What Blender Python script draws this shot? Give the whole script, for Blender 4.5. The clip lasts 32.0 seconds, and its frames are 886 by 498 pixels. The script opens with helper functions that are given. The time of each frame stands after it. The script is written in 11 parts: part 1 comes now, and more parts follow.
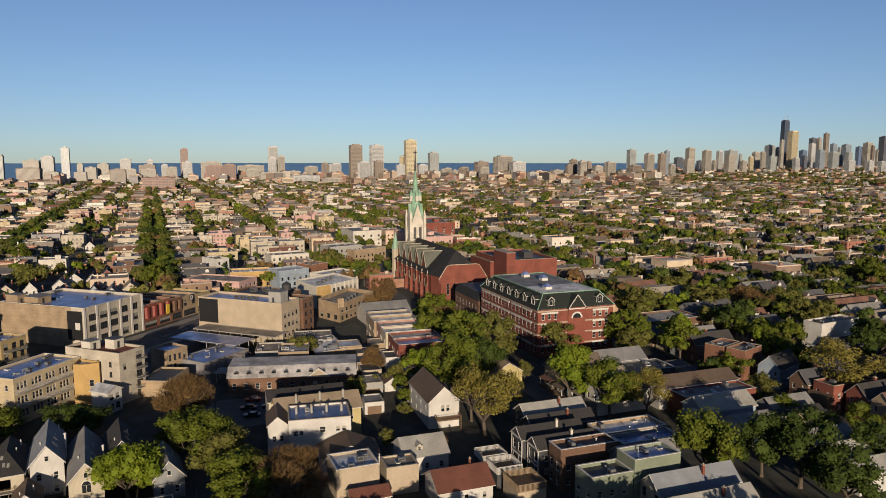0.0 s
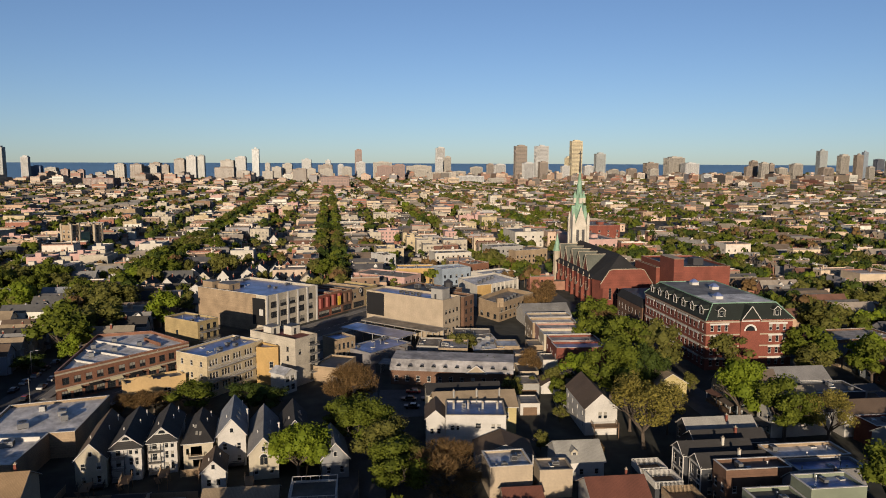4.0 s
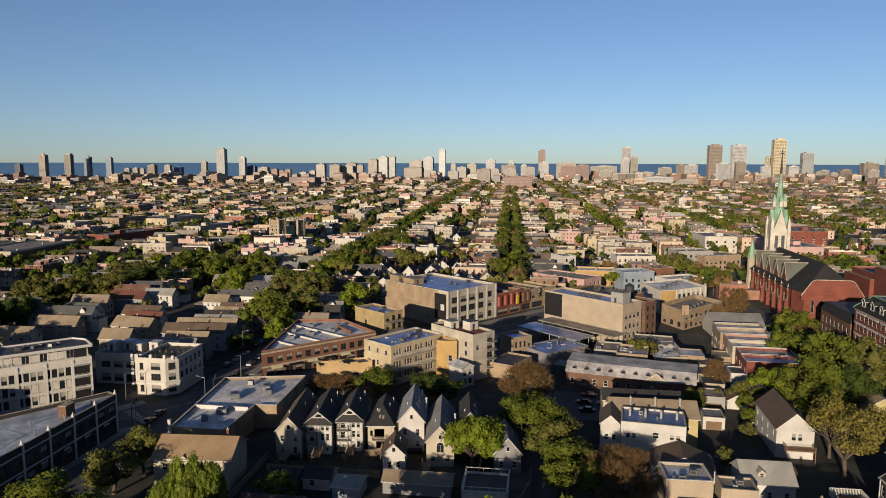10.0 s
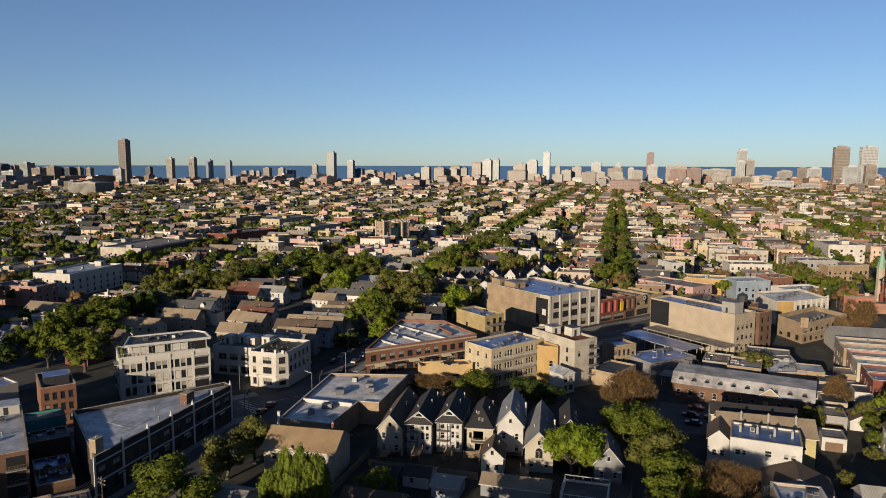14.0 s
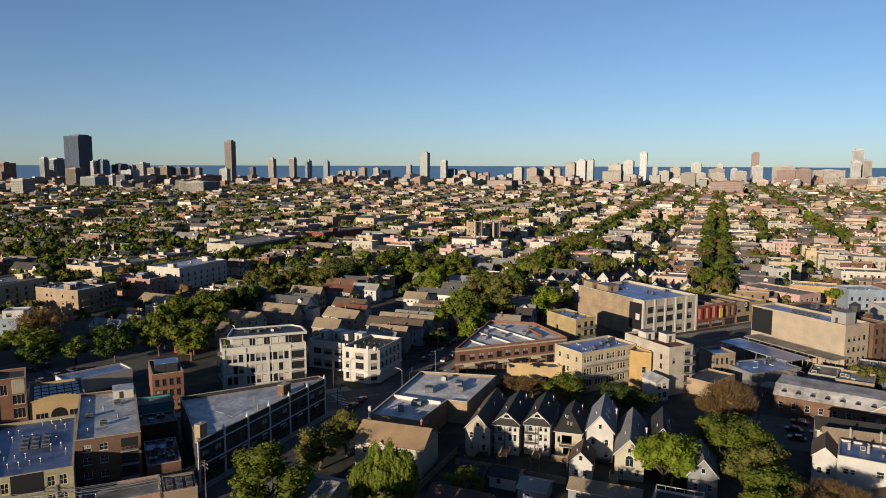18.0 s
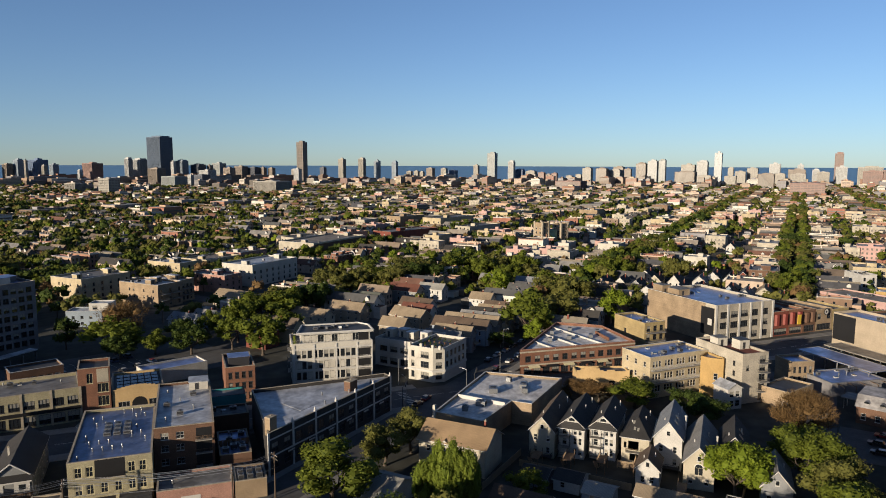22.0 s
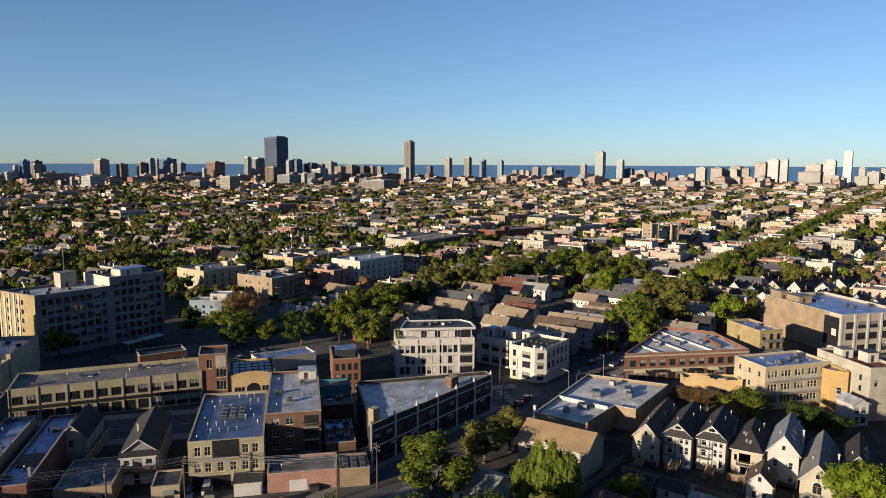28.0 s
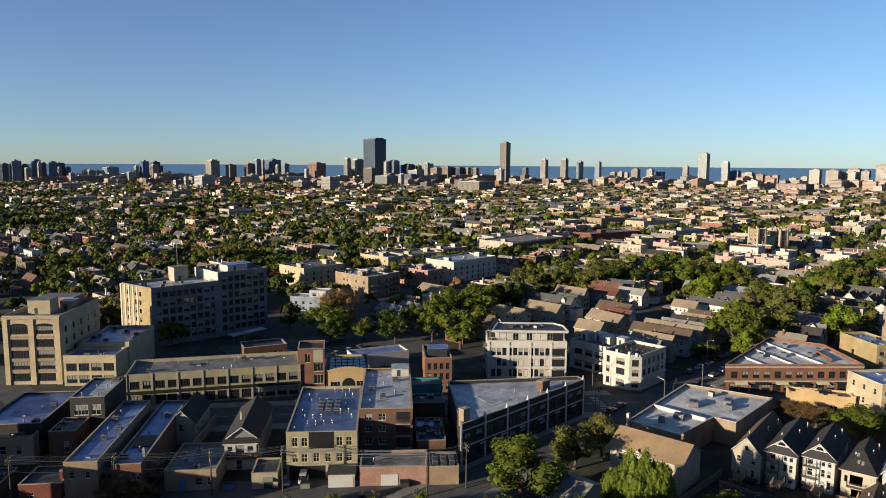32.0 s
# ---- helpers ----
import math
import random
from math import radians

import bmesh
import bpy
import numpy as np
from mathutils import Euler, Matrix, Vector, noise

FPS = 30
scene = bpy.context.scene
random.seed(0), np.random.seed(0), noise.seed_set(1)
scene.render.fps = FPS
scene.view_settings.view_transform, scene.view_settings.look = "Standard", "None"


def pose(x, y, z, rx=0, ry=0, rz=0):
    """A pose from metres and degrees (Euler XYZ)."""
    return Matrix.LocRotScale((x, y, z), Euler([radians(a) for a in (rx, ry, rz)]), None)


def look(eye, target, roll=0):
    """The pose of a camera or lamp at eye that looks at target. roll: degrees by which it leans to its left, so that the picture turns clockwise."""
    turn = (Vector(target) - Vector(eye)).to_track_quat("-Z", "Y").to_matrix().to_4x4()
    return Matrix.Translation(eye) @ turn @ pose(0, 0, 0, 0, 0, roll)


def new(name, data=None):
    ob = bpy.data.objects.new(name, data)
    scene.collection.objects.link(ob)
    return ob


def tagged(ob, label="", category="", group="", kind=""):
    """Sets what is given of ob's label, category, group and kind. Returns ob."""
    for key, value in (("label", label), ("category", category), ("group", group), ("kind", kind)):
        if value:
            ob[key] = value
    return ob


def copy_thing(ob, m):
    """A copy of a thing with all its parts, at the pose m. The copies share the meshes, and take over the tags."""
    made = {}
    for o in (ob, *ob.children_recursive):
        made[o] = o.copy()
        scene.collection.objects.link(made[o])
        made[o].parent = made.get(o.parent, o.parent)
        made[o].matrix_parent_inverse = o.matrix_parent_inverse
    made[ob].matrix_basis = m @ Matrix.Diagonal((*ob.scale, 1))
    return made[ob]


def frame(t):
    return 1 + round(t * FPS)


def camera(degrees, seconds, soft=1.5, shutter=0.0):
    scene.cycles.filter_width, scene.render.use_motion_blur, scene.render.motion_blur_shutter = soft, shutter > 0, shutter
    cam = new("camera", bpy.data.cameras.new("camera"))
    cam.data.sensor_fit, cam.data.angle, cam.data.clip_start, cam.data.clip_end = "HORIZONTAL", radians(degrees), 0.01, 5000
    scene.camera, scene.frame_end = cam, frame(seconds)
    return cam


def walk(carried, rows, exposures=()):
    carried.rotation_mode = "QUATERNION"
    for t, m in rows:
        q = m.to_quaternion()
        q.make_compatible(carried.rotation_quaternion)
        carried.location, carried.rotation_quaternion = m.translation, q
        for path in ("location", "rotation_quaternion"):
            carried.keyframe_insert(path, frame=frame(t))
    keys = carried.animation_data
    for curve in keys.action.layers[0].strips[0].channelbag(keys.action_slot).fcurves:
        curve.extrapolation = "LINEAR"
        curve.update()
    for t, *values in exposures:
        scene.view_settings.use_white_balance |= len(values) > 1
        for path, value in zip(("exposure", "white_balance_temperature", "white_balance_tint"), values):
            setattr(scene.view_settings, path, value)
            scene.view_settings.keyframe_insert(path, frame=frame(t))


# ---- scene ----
cam = camera(64.20, 32.0, 0.95)
# seconds, eye x y z, heading (left of north), pitch, lean to the left
ROWS = [
    (0.0, 0.021, -0.006, 69.944, -110.000, -7.186, 0.030),
    (0.5, -0.068, -0.011, 69.964, -108.045, -7.170, 0.050),
    (1.0, -0.164, -0.017, 69.987, -106.059, -7.140, 0.082),
    (1.5, -0.265, -0.024, 70.013, -104.110, -7.095, 0.127),
    (2.0, -0.369, -0.034, 70.039, -102.305, -7.094, 0.153),
    (2.5, -0.471, -0.049, 70.062, -100.717, -7.101, 0.187),
    (3.0, -0.566, -0.069, 70.079, -99.265, -7.103, 0.192),
    (3.5, -0.655, -0.095, 70.091, -98.031, -7.125, 0.210),
    (5.5, -1.026, -0.228, 70.128, -93.203, -7.213, 0.220),
    (6.0, -1.139, -0.270, 70.136, -92.009, -7.232, 0.218),
    (6.5, -1.282, -0.318, 70.144, -90.670, -7.235, 0.203),
    (7.0, -1.464, -0.371, 70.149, -89.340, -7.198, 0.206),
    (7.5, -1.667, -0.425, 70.153, -88.105, -7.215, 0.172),
    (8.0, -1.869, -0.474, 70.154, -86.909, -7.257, 0.152),
    (8.5, -2.056, -0.515, 70.155, -85.715, -7.209, 0.157),
    (9.0, -2.219, -0.548, 70.156, -84.491, -7.198, 0.153),
    (9.5, -2.358, -0.574, 70.159, -83.286, -7.183, 0.168),
    (10.0, -2.475, -0.592, 70.164, -82.130, -7.170, 0.159),
    (10.5, -2.574, -0.607, 70.174, -81.035, -7.167, 0.155),
    (11.0, -2.659, -0.619, 70.189, -79.938, -7.144, 0.206),
    (11.5, -2.735, -0.632, 70.212, -78.853, -7.110, 0.210),
    (12.0, -2.804, -0.649, 70.244, -77.798, -7.078, 0.180),
    (12.5, -2.869, -0.670, 70.284, -76.762, -7.050, 0.142),
    (13.0, -2.931, -0.698, 70.330, -75.758, -7.016, 0.130),
    (13.5, -2.993, -0.732, 70.378, -74.770, -6.988, 0.130),
    (14.0, -3.053, -0.770, 70.422, -73.781, -6.963, 0.140),
    (14.5, -3.113, -0.809, 70.461, -72.798, -6.940, 0.160),
    (16.5, -3.354, -0.974, 70.584, -68.917, -6.953, 0.170),
    (17.0, -3.415, -1.017, 70.609, -68.021, -6.967, 0.188),
    (17.5, -3.474, -1.062, 70.630, -67.186, -6.971, 0.173),
    (18.0, -3.530, -1.105, 70.645, -66.328, -6.961, 0.178),
    (18.5, -3.580, -1.147, 70.653, -65.499, -6.922, 0.173),
    (19.0, -3.622, -1.184, 70.654, -64.748, -6.934, 0.188),
    (19.5, -3.656, -1.217, 70.653, -64.077, -6.957, 0.180),
    (20.0, -3.684, -1.246, 70.650, -63.389, -6.969, 0.170),
    (20.5, -3.706, -1.272, 70.650, -62.711, -6.966, 0.171),
    (21.0, -3.724, -1.296, 70.652, -62.065, -6.961, 0.190),
    (21.5, -3.740, -1.318, 70.656, -61.435, -6.966, 0.209),
    (22.0, -3.754, -1.340, 70.662, -60.904, -6.955, 0.200),
    (22.5, -3.769, -1.363, 70.667, -60.486, -6.932, 0.183),
    (23.0, -3.784, -1.387, 70.669, -60.022, -6.933, 0.187),
    (23.5, -3.800, -1.413, 70.667, -59.550, -6.935, 0.173),
    (24.0, -3.816, -1.440, 70.660, -59.055, -6.958, 0.179),
    (24.5, -3.834, -1.469, 70.648, -58.422, -6.969, 0.179),
    (25.0, -3.854, -1.499, 70.632, -57.616, -6.969, 0.170),
    (25.5, -3.878, -1.534, 70.615, -56.561, -6.978, 0.171),
    (26.0, -3.906, -1.575, 70.600, -55.503, -6.990, 0.189),
    (26.5, -3.939, -1.623, 70.588, -54.517, -7.020, 0.210),
    (28.5, -4.083, -1.846, 70.568, -51.635, -7.051, 0.260),
    (29.0, -4.121, -1.909, 70.574, -50.691, -7.046, 0.270),
    (29.5, -4.162, -1.978, 70.589, -49.697, -7.027, 0.291),
    (30.0, -4.205, -2.053, 70.615, -48.680, -7.030, 0.330),
    (30.5, -4.253, -2.134, 70.652, -47.645, -7.013, 0.367),
    (31.0, -4.304, -2.222, 70.695, -46.626, -7.002, 0.373),
    (31.5, -4.358, -2.315, 70.740, -45.615, -7.007, 0.387),
    (32.0, -4.414, -2.413, 70.787, -44.726, -6.990, 0.350),
]


def aim(x, y, z, yaw, pitch, lean):
    a, p = radians(yaw), radians(pitch)
    return look((x, y, z), (x - math.sin(a) * math.cos(p), y + math.cos(a) * math.cos(p), z + math.sin(p)), lean)


walk(cam, [(r[0], aim(*r[1:])) for r in ROWS], [(0.0, 0.81, 6620, 19), (12.0, 0.9, 6530, 18), (22.0, 1.09, 6360, 16), (32.0, 1.31, 6340, 15)])

# ---- world, sun, exposure ----
SUN_AZ, SUN_EL = 284.0, 11.0
world = bpy.data.worlds.new("evening_sky")
scene.world = world
world.use_nodes = True
wn = world.node_tree.nodes
sky = wn.new("ShaderNodeTexSky")
sky.sky_type, sky.sun_disc = "NISHITA", False
sky.sun_elevation, sky.sun_rotation = radians(SUN_EL), radians(SUN_AZ)
sky.altitude, sky.air_density, sky.dust_density, sky.ozone_density = 200, 0.8, 0.5, 3.1
wn["Background"].inputs["Strength"].default_value = 0.06
# the clear band just over the haze is drawn down to the horizon
sky_way, sky_lift = wn.new("ShaderNodeTexCoord"), wn.new("ShaderNodeMapping")
sky_lift.inputs["Scale"].default_value, sky_lift.inputs["Location"].default_value = (1, 1, 0.95), (0, 0, 0.02)
world.node_tree.links.new(sky_way.outputs["Generated"], sky_lift.inputs["Vector"])
world.node_tree.links.new(sky_lift.outputs[0], sky.inputs["Vector"])
world.node_tree.links.new(sky.outputs[0], wn["Background"].inputs["Color"])
sun = new("sun", bpy.data.lights.new("sun", "SUN"))
sun.data.energy, sun.data.angle, sun.data.color = 4.6, radians(0.6), (1.0, 0.865, 0.62)
sa, se = radians(SUN_AZ), radians(SUN_EL)
to_sun = Vector((math.sin(sa) * math.cos(se), math.cos(sa) * math.cos(se), math.sin(se)))
sun.matrix_world = look(to_sun * 300, (0, 0, 0))
rng = random.Random(7)


# ---- materials ----
def material(name, col, rough=0.8, grain=6.0, vary=0.25, stain=0.25, bump=0.0, pattern=None, palette=None, island=None, metal=0.0, spec=0.3, psize=(0.22, 0.075)):
    """Painted, built or grown surface: base colour, grain and stains at two scales, optional courses, and variation from piece to piece."""
    m = bpy.data.materials.new(name)
    if not name.startswith(("leaf", "glass")):
        dim = lambda c: tuple(v * 0.5 for v in c)
        col, palette, island = col and dim(col), palette and [dim(c) for c in palette], island and [dim(c) for c in island]
    m.use_nodes = True
    nt, nd = m.node_tree, m.node_tree.nodes
    b = nd["Principled BSDF"]
    b.inputs["Roughness"].default_value, b.inputs["Metallic"].default_value = rough, metal
    b.inputs["Specular IOR Level"].default_value = spec
    co = nd.new("ShaderNodeTexCoord")
    src = co.outputs["Object"]

    def noise_at(scale, detail=3):
        n = nd.new("ShaderNodeTexNoise")
        n.inputs["Scale"].default_value, n.inputs["Detail"].default_value = scale, detail
        nt.links.new(src, n.inputs["Vector"])
        return n.outputs["Fac"]

    def spread(fac, amount):
        r = nd.new("ShaderNodeMapRange")
        r.inputs["From Min"].default_value, r.inputs["From Max"].default_value = 0.25, 0.75
        r.inputs["To Min"].default_value, r.inputs["To Max"].default_value = 1 - amount, 1 + amount * 0.6
        nt.links.new(fac, r.inputs["Value"])
        return r.outputs[0]

    def times(a, f):
        x = nd.new("ShaderNodeMix")
        x.data_type, x.blend_type = "RGBA", "MULTIPLY"
        x.inputs["Factor"].default_value = 1.0
        nt.links.new(a, x.inputs["A"])
        nt.links.new(f, x.inputs["B"])
        return x.outputs["Result"]

    if palette or island:
        ramp = nd.new("ShaderNodeValToRGB")
        steps = palette or name.startswith("far")
        ramp.color_ramp.interpolation = "CONSTANT" if steps else "LINEAR"
        cols = palette or island
        e = ramp.color_ramp.elements
        while len(e) < len(cols):
            e.new(0.5)
        for i, c in enumerate(cols):
            e[i].position = i / len(cols) if steps else i / max(1, len(cols) - 1)
            e[i].color = (*c, 1)
        if palette:
            info = nd.new("ShaderNodeObjectInfo")
            nt.links.new(info.outputs["Random"], ramp.inputs[0])
        else:
            info = nd.new("ShaderNodeNewGeometry")
            nt.links.new(info.outputs["Random Per Island"], ramp.inputs[0])
        c = ramp.outputs[0]
    else:
        rgb = nd.new("ShaderNodeRGB")
        rgb.outputs[0].default_value = (*col, 1)
        c = rgb.outputs[0]
    height = None
    if pattern == "brick":
        mapping = nd.new("ShaderNodeMapping")
        mapping.inputs["Rotation"].default_value = (radians(90), 0, 0)
        nt.links.new(src, mapping.inputs[0])
        br = nd.new("ShaderNodeTexBrick")
        br.inputs["Scale"].default_value = 1.0
        br.inputs["Brick Width"].default_value, br.inputs["Row Height"].default_value = psize
        br.inputs["Mortar Size"].default_value = 0.008
        br.inputs["Color1"].default_value, br.inputs["Color2"].default_value = (1.1, 1.1, 1.1, 1), (0.75, 0.75, 0.75, 1)
        br.inputs["Mortar"].default_value = (1.0, 1.0, 1.0, 1)
        nt.links.new(mapping.outputs[0], br.inputs["Vector"])
        c = times(c, br.outputs["Color"])
    if pattern in ("siding", "shingle", "seam"):
        wv = nd.new("ShaderNodeTexWave")
        wv.bands_direction = "Z" if pattern == "siding" else "Y" if pattern == "shingle" else "X"
        wv.wave_profile = "SAW"
        wv.inputs["Scale"].default_value = {"siding": 1.6, "shingle": 1.2, "seam": 0.5}[pattern]
        wv.inputs["Distortion"].default_value = 0.0 if pattern != "shingle" else 1.5
        nt.links.new(src, wv.inputs["Vector"])
        height = wv.outputs["Fac"]
        c = times(c, spread(height, 0.14))
    c = times(c, spread(noise_at(grain), vary))
    c = times(c, spread(noise_at(0.22, 4), stain))
    nt.links.new(c, b.inputs["Base Color"])
    if name.startswith("leaf"):
        tr = nd.new("ShaderNodeBsdfTranslucent")
        mx = nd.new("ShaderNodeMixShader")
        mx.inputs[0].default_value = 0.35
        nt.links.new(c, tr.inputs["Color"])
        nt.links.new(b.outputs[0], mx.inputs[1])
        nt.links.new(tr.outputs[0], mx.inputs[2])
        nt.links.new(mx.outputs[0], nd["Material Output"].inputs["Surface"])
    if bump:
        bp = nd.new("ShaderNodeBump")
        bp.inputs["Strength"].default_value, bp.inputs["Distance"].default_value = bump, 0.05
        nt.links.new(height or noise_at(grain * 2), bp.inputs["Height"])
        nt.links.new(bp.outputs[0], b.inputs["Normal"])
    return m


M = {}
for nm, c in dict(red=(0.26, 0.075, 0.05), brown=(0.2, 0.11, 0.07), tan=(0.42, 0.31, 0.2), yellow=(0.46, 0.35, 0.17), cream=(0.62, 0.51, 0.33), dark=(0.05, 0.045, 0.042), pink=(0.5, 0.28, 0.22), orange=(0.28, 0.13, 0.08), grey=(0.27, 0.26, 0.27), pale=(0.58, 0.52, 0.42), olive=(0.46, 0.41, 0.26)).items():
    M["brick_" + nm] = material("brick_" + nm, c, 0.85, 3.0, 0.18, 0.3, 0.0, "brick")
for nm, c in dict(white=(0.67, 0.65, 0.61), cream=(0.58, 0.52, 0.4), grey=(0.3, 0.31, 0.32), dark=(0.07, 0.075, 0.085), blue=(0.33, 0.4, 0.48), tan=(0.42, 0.35, 0.26), green=(0.26, 0.3, 0.22), yellow=(0.6, 0.5, 0.24)).items():
    M["siding_" + nm] = material("siding_" + nm, c, 0.6, 5.0, 0.12, 0.22, 0.4, "siding")
for nm, c in dict(tan=(0.5, 0.41, 0.3), white=(0.66, 0.62, 0.54), gold=(0.55, 0.36, 0.14), peach=(0.7, 0.49, 0.24), grey=(0.38, 0.37, 0.35), pink=(0.62, 0.4, 0.36)).items():
    M["stucco_" + nm] = material("stucco_" + nm, c, 0.9, 2.0, 0.12, 0.2, 0.1)
# silver and slate carry the sky's blue sheen in their base colour
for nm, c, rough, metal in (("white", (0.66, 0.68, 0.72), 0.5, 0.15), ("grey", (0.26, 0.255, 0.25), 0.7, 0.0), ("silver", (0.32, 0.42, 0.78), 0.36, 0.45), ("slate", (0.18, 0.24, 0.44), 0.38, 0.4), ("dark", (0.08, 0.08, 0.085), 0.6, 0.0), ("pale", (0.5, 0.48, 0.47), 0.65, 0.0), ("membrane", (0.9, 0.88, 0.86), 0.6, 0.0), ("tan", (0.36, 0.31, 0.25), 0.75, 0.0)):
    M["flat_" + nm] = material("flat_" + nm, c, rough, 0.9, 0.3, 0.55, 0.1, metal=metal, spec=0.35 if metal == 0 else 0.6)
for nm, c in dict(dark=(0.05, 0.047, 0.046), grey=(0.29, 0.285, 0.28), brown=(0.15, 0.105, 0.075), tan=(0.38, 0.295, 0.2), red=(0.2, 0.075, 0.05), slate=(0.026, 0.026, 0.028), blue=(0.3, 0.32, 0.35), green=(0.018, 0.026, 0.022), pale=(0.42, 0.41, 0.37), moss=(0.14, 0.15, 0.125), amber=(0.44, 0.3, 0.17)).items():
    M["shingle_" + nm] = material("shingle_" + nm, c, 0.85, 7.0, 0.25, 0.3, 0.3, "shingle")
M["trim"] = material("trim", (0.67, 0.65, 0.61), 0.55, 4.0, 0.08, 0.12)
M["trim_cream"] = material("trim_cream", (0.72, 0.64, 0.4), 0.55, 4.0, 0.08, 0.12)
M["trim_dark"] = material("trim_dark", (0.05, 0.05, 0.055), 0.5, 4.0, 0.1, 0.12)
M["stone"] = material("stone", (0.5, 0.43, 0.33), 0.9, 2.0, 0.2, 0.3, 0.15)
M["limestone"] = material("limestone", (0.66, 0.61, 0.52), 0.9, 2.0, 0.15, 0.25, 0.15)
M["copper"] = material("copper_patina", (0.27, 0.46, 0.33), 0.6, 1.5, 0.25, 0.35, 0.1)
M["glass"] = material("window_glass", (0.025, 0.03, 0.036), 0.08, 3.0, 0.2, 0.1, spec=0.8)
M["blind"] = material("window_blind", (0.4, 0.38, 0.33), 0.25, 3.0, 0.2, 0.2, spec=0.6)
M["metal"] = material("galvanised_metal", (0.45, 0.46, 0.47), 0.4, 5.0, 0.15, 0.2, metal=0.7)
M["wood"] = material("deck_wood", (0.22, 0.14, 0.085), 0.75, 6.0, 0.25, 0.25, 0.2)
M["wood_pale"] = material("pale_wood", (0.4, 0.29, 0.18), 0.75, 6.0, 0.25, 0.25, 0.2)
M["pole"] = material("pole_wood", (0.12, 0.085, 0.06), 0.85, 6.0, 0.25, 0.25)
M["asphalt"] = material("asphalt", (0.125, 0.122, 0.122), 0.9, 1.5, 0.2, 0.35, 0.1)
M["concrete"] = material("concrete", (0.34, 0.32, 0.29), 0.85, 1.5, 0.15, 0.3, 0.1)
M["paint"] = material("road_paint", (0.7, 0.68, 0.6), 0.7, 3.0, 0.3, 0.3)
M["yard"] = material("yard_ground", (0.07, 0.07, 0.056), 0.95, 0.12, 0.55, 0.5, 0.1)
M["water"] = material("lake_water", (0.2, 0.4, 0.64), 0.45, 0.01, 0.1, 0.12, 0.05, spec=0.06)
M["bark"] = material("bark", (0.13, 0.1, 0.075), 0.9, 5.0, 0.3, 0.3, 0.3)
# deep is a dark green that includes the shade of unlit foliage
for nm, cols in dict(green=[(0.054, 0.07, 0.008), (0.082, 0.101, 0.011), (0.11, 0.13, 0.015)], bright=[(0.08, 0.112, 0.008), (0.115, 0.152, 0.011), (0.148, 0.186, 0.015)], olive=[(0.066, 0.069, 0.016), (0.094, 0.094, 0.021), (0.126, 0.121, 0.028)], elm=[(0.12, 0.105, 0.022), (0.165, 0.14, 0.03), (0.21, 0.175, 0.04)], brown=[(0.1, 0.062, 0.026), (0.14, 0.086, 0.036), (0.18, 0.112, 0.046)], willow=[(0.08, 0.108, 0.012), (0.112, 0.144, 0.016), (0.142, 0.176, 0.022)], deep=[(0.026, 0.041, 0.008), (0.038, 0.058, 0.01), (0.053, 0.076, 0.012)]).items():
    M["leaf_" + nm] = material("leaf_" + nm, cols[1], 0.75, 2.0, 0.2, 0.15, island=cols, spec=0.15)
HOUSE_WALLS = [(0.45, 0.33, 0.22), (0.25, 0.08, 0.055), (0.42, 0.33, 0.22), (0.2, 0.12, 0.08), (0.66, 0.63, 0.57), (0.34, 0.32, 0.28), (0.5, 0.42, 0.28), (0.3, 0.14, 0.09), (0.7, 0.67, 0.6), (0.36, 0.4, 0.42), (0.46, 0.38, 0.3)]
ROOF_COLS = [(0.06, 0.055, 0.052), (0.17, 0.13, 0.1), (0.26, 0.25, 0.24), (0.12, 0.12, 0.12), (0.2, 0.1, 0.07), (0.3, 0.26, 0.2), (0.1, 0.1, 0.11)]
FLAT_COLS = [(0.24, 0.21, 0.18), (0.1, 0.09, 0.085), (0.4, 0.37, 0.33), (0.17, 0.16, 0.15), (0.26, 0.22, 0.17)]
M["any_wall"] = material("house_wall", None, 0.8, 3.0, 0.15, 0.25, palette=HOUSE_WALLS)
M["any_roof"] = material("house_roof", None, 0.85, 4.0, 0.22, 0.3, palette=ROOF_COLS)
M["any_flat"] = material("house_flat_roof", None, 0.8, 1.5, 0.22, 0.35, palette=FLAT_COLS)
# paler and pinker than the near walls: distance haze mixed into the colours
FAR_WALLS = [(0.58, 0.40, 0.28), (0.39, 0.17, 0.12), (0.70, 0.53, 0.41), (0.28, 0.18, 0.12), (0.80, 0.80, 0.72), (0.39, 0.33, 0.28), (0.70, 0.56, 0.40), (0.42, 0.22, 0.15), (0.80, 0.72, 0.63), (0.35, 0.34, 0.36), (0.60, 0.47, 0.37), (0.28, 0.20, 0.15), (0.49, 0.34, 0.24), (0.19, 0.17, 0.15)]
M["far_wall"] = material("far_wall", None, 0.85, 0.5, 0.15, 0.2, island=FAR_WALLS)
M["far_roof"] = material("far_roof", None, 0.85, 0.5, 0.2, 0.25, island=ROOF_COLS + [(0.3, 0.23, 0.17), (0.36, 0.31, 0.26)])
M["far_flat"] = material("far_flat_roof", None, 0.8, 0.5, 0.2, 0.3, island=FLAT_COLS + [(0.56, 0.5, 0.45), (0.42, 0.35, 0.28), (0.66, 0.63, 0.59), (0.5, 0.43, 0.36)])
M["car"] = material("car_paint", None, 0.3, 3.0, 0.05, 0.05, palette=[(0.5, 0.5, 0.5), (0.03, 0.03, 0.035), (0.65, 0.64, 0.62), (0.28, 0.02, 0.02), (0.12, 0.13, 0.15), (0.05, 0.08, 0.16)], spec=0.6)
M["tyre"] = material("tyre", (0.02, 0.02, 0.02), 0.85)
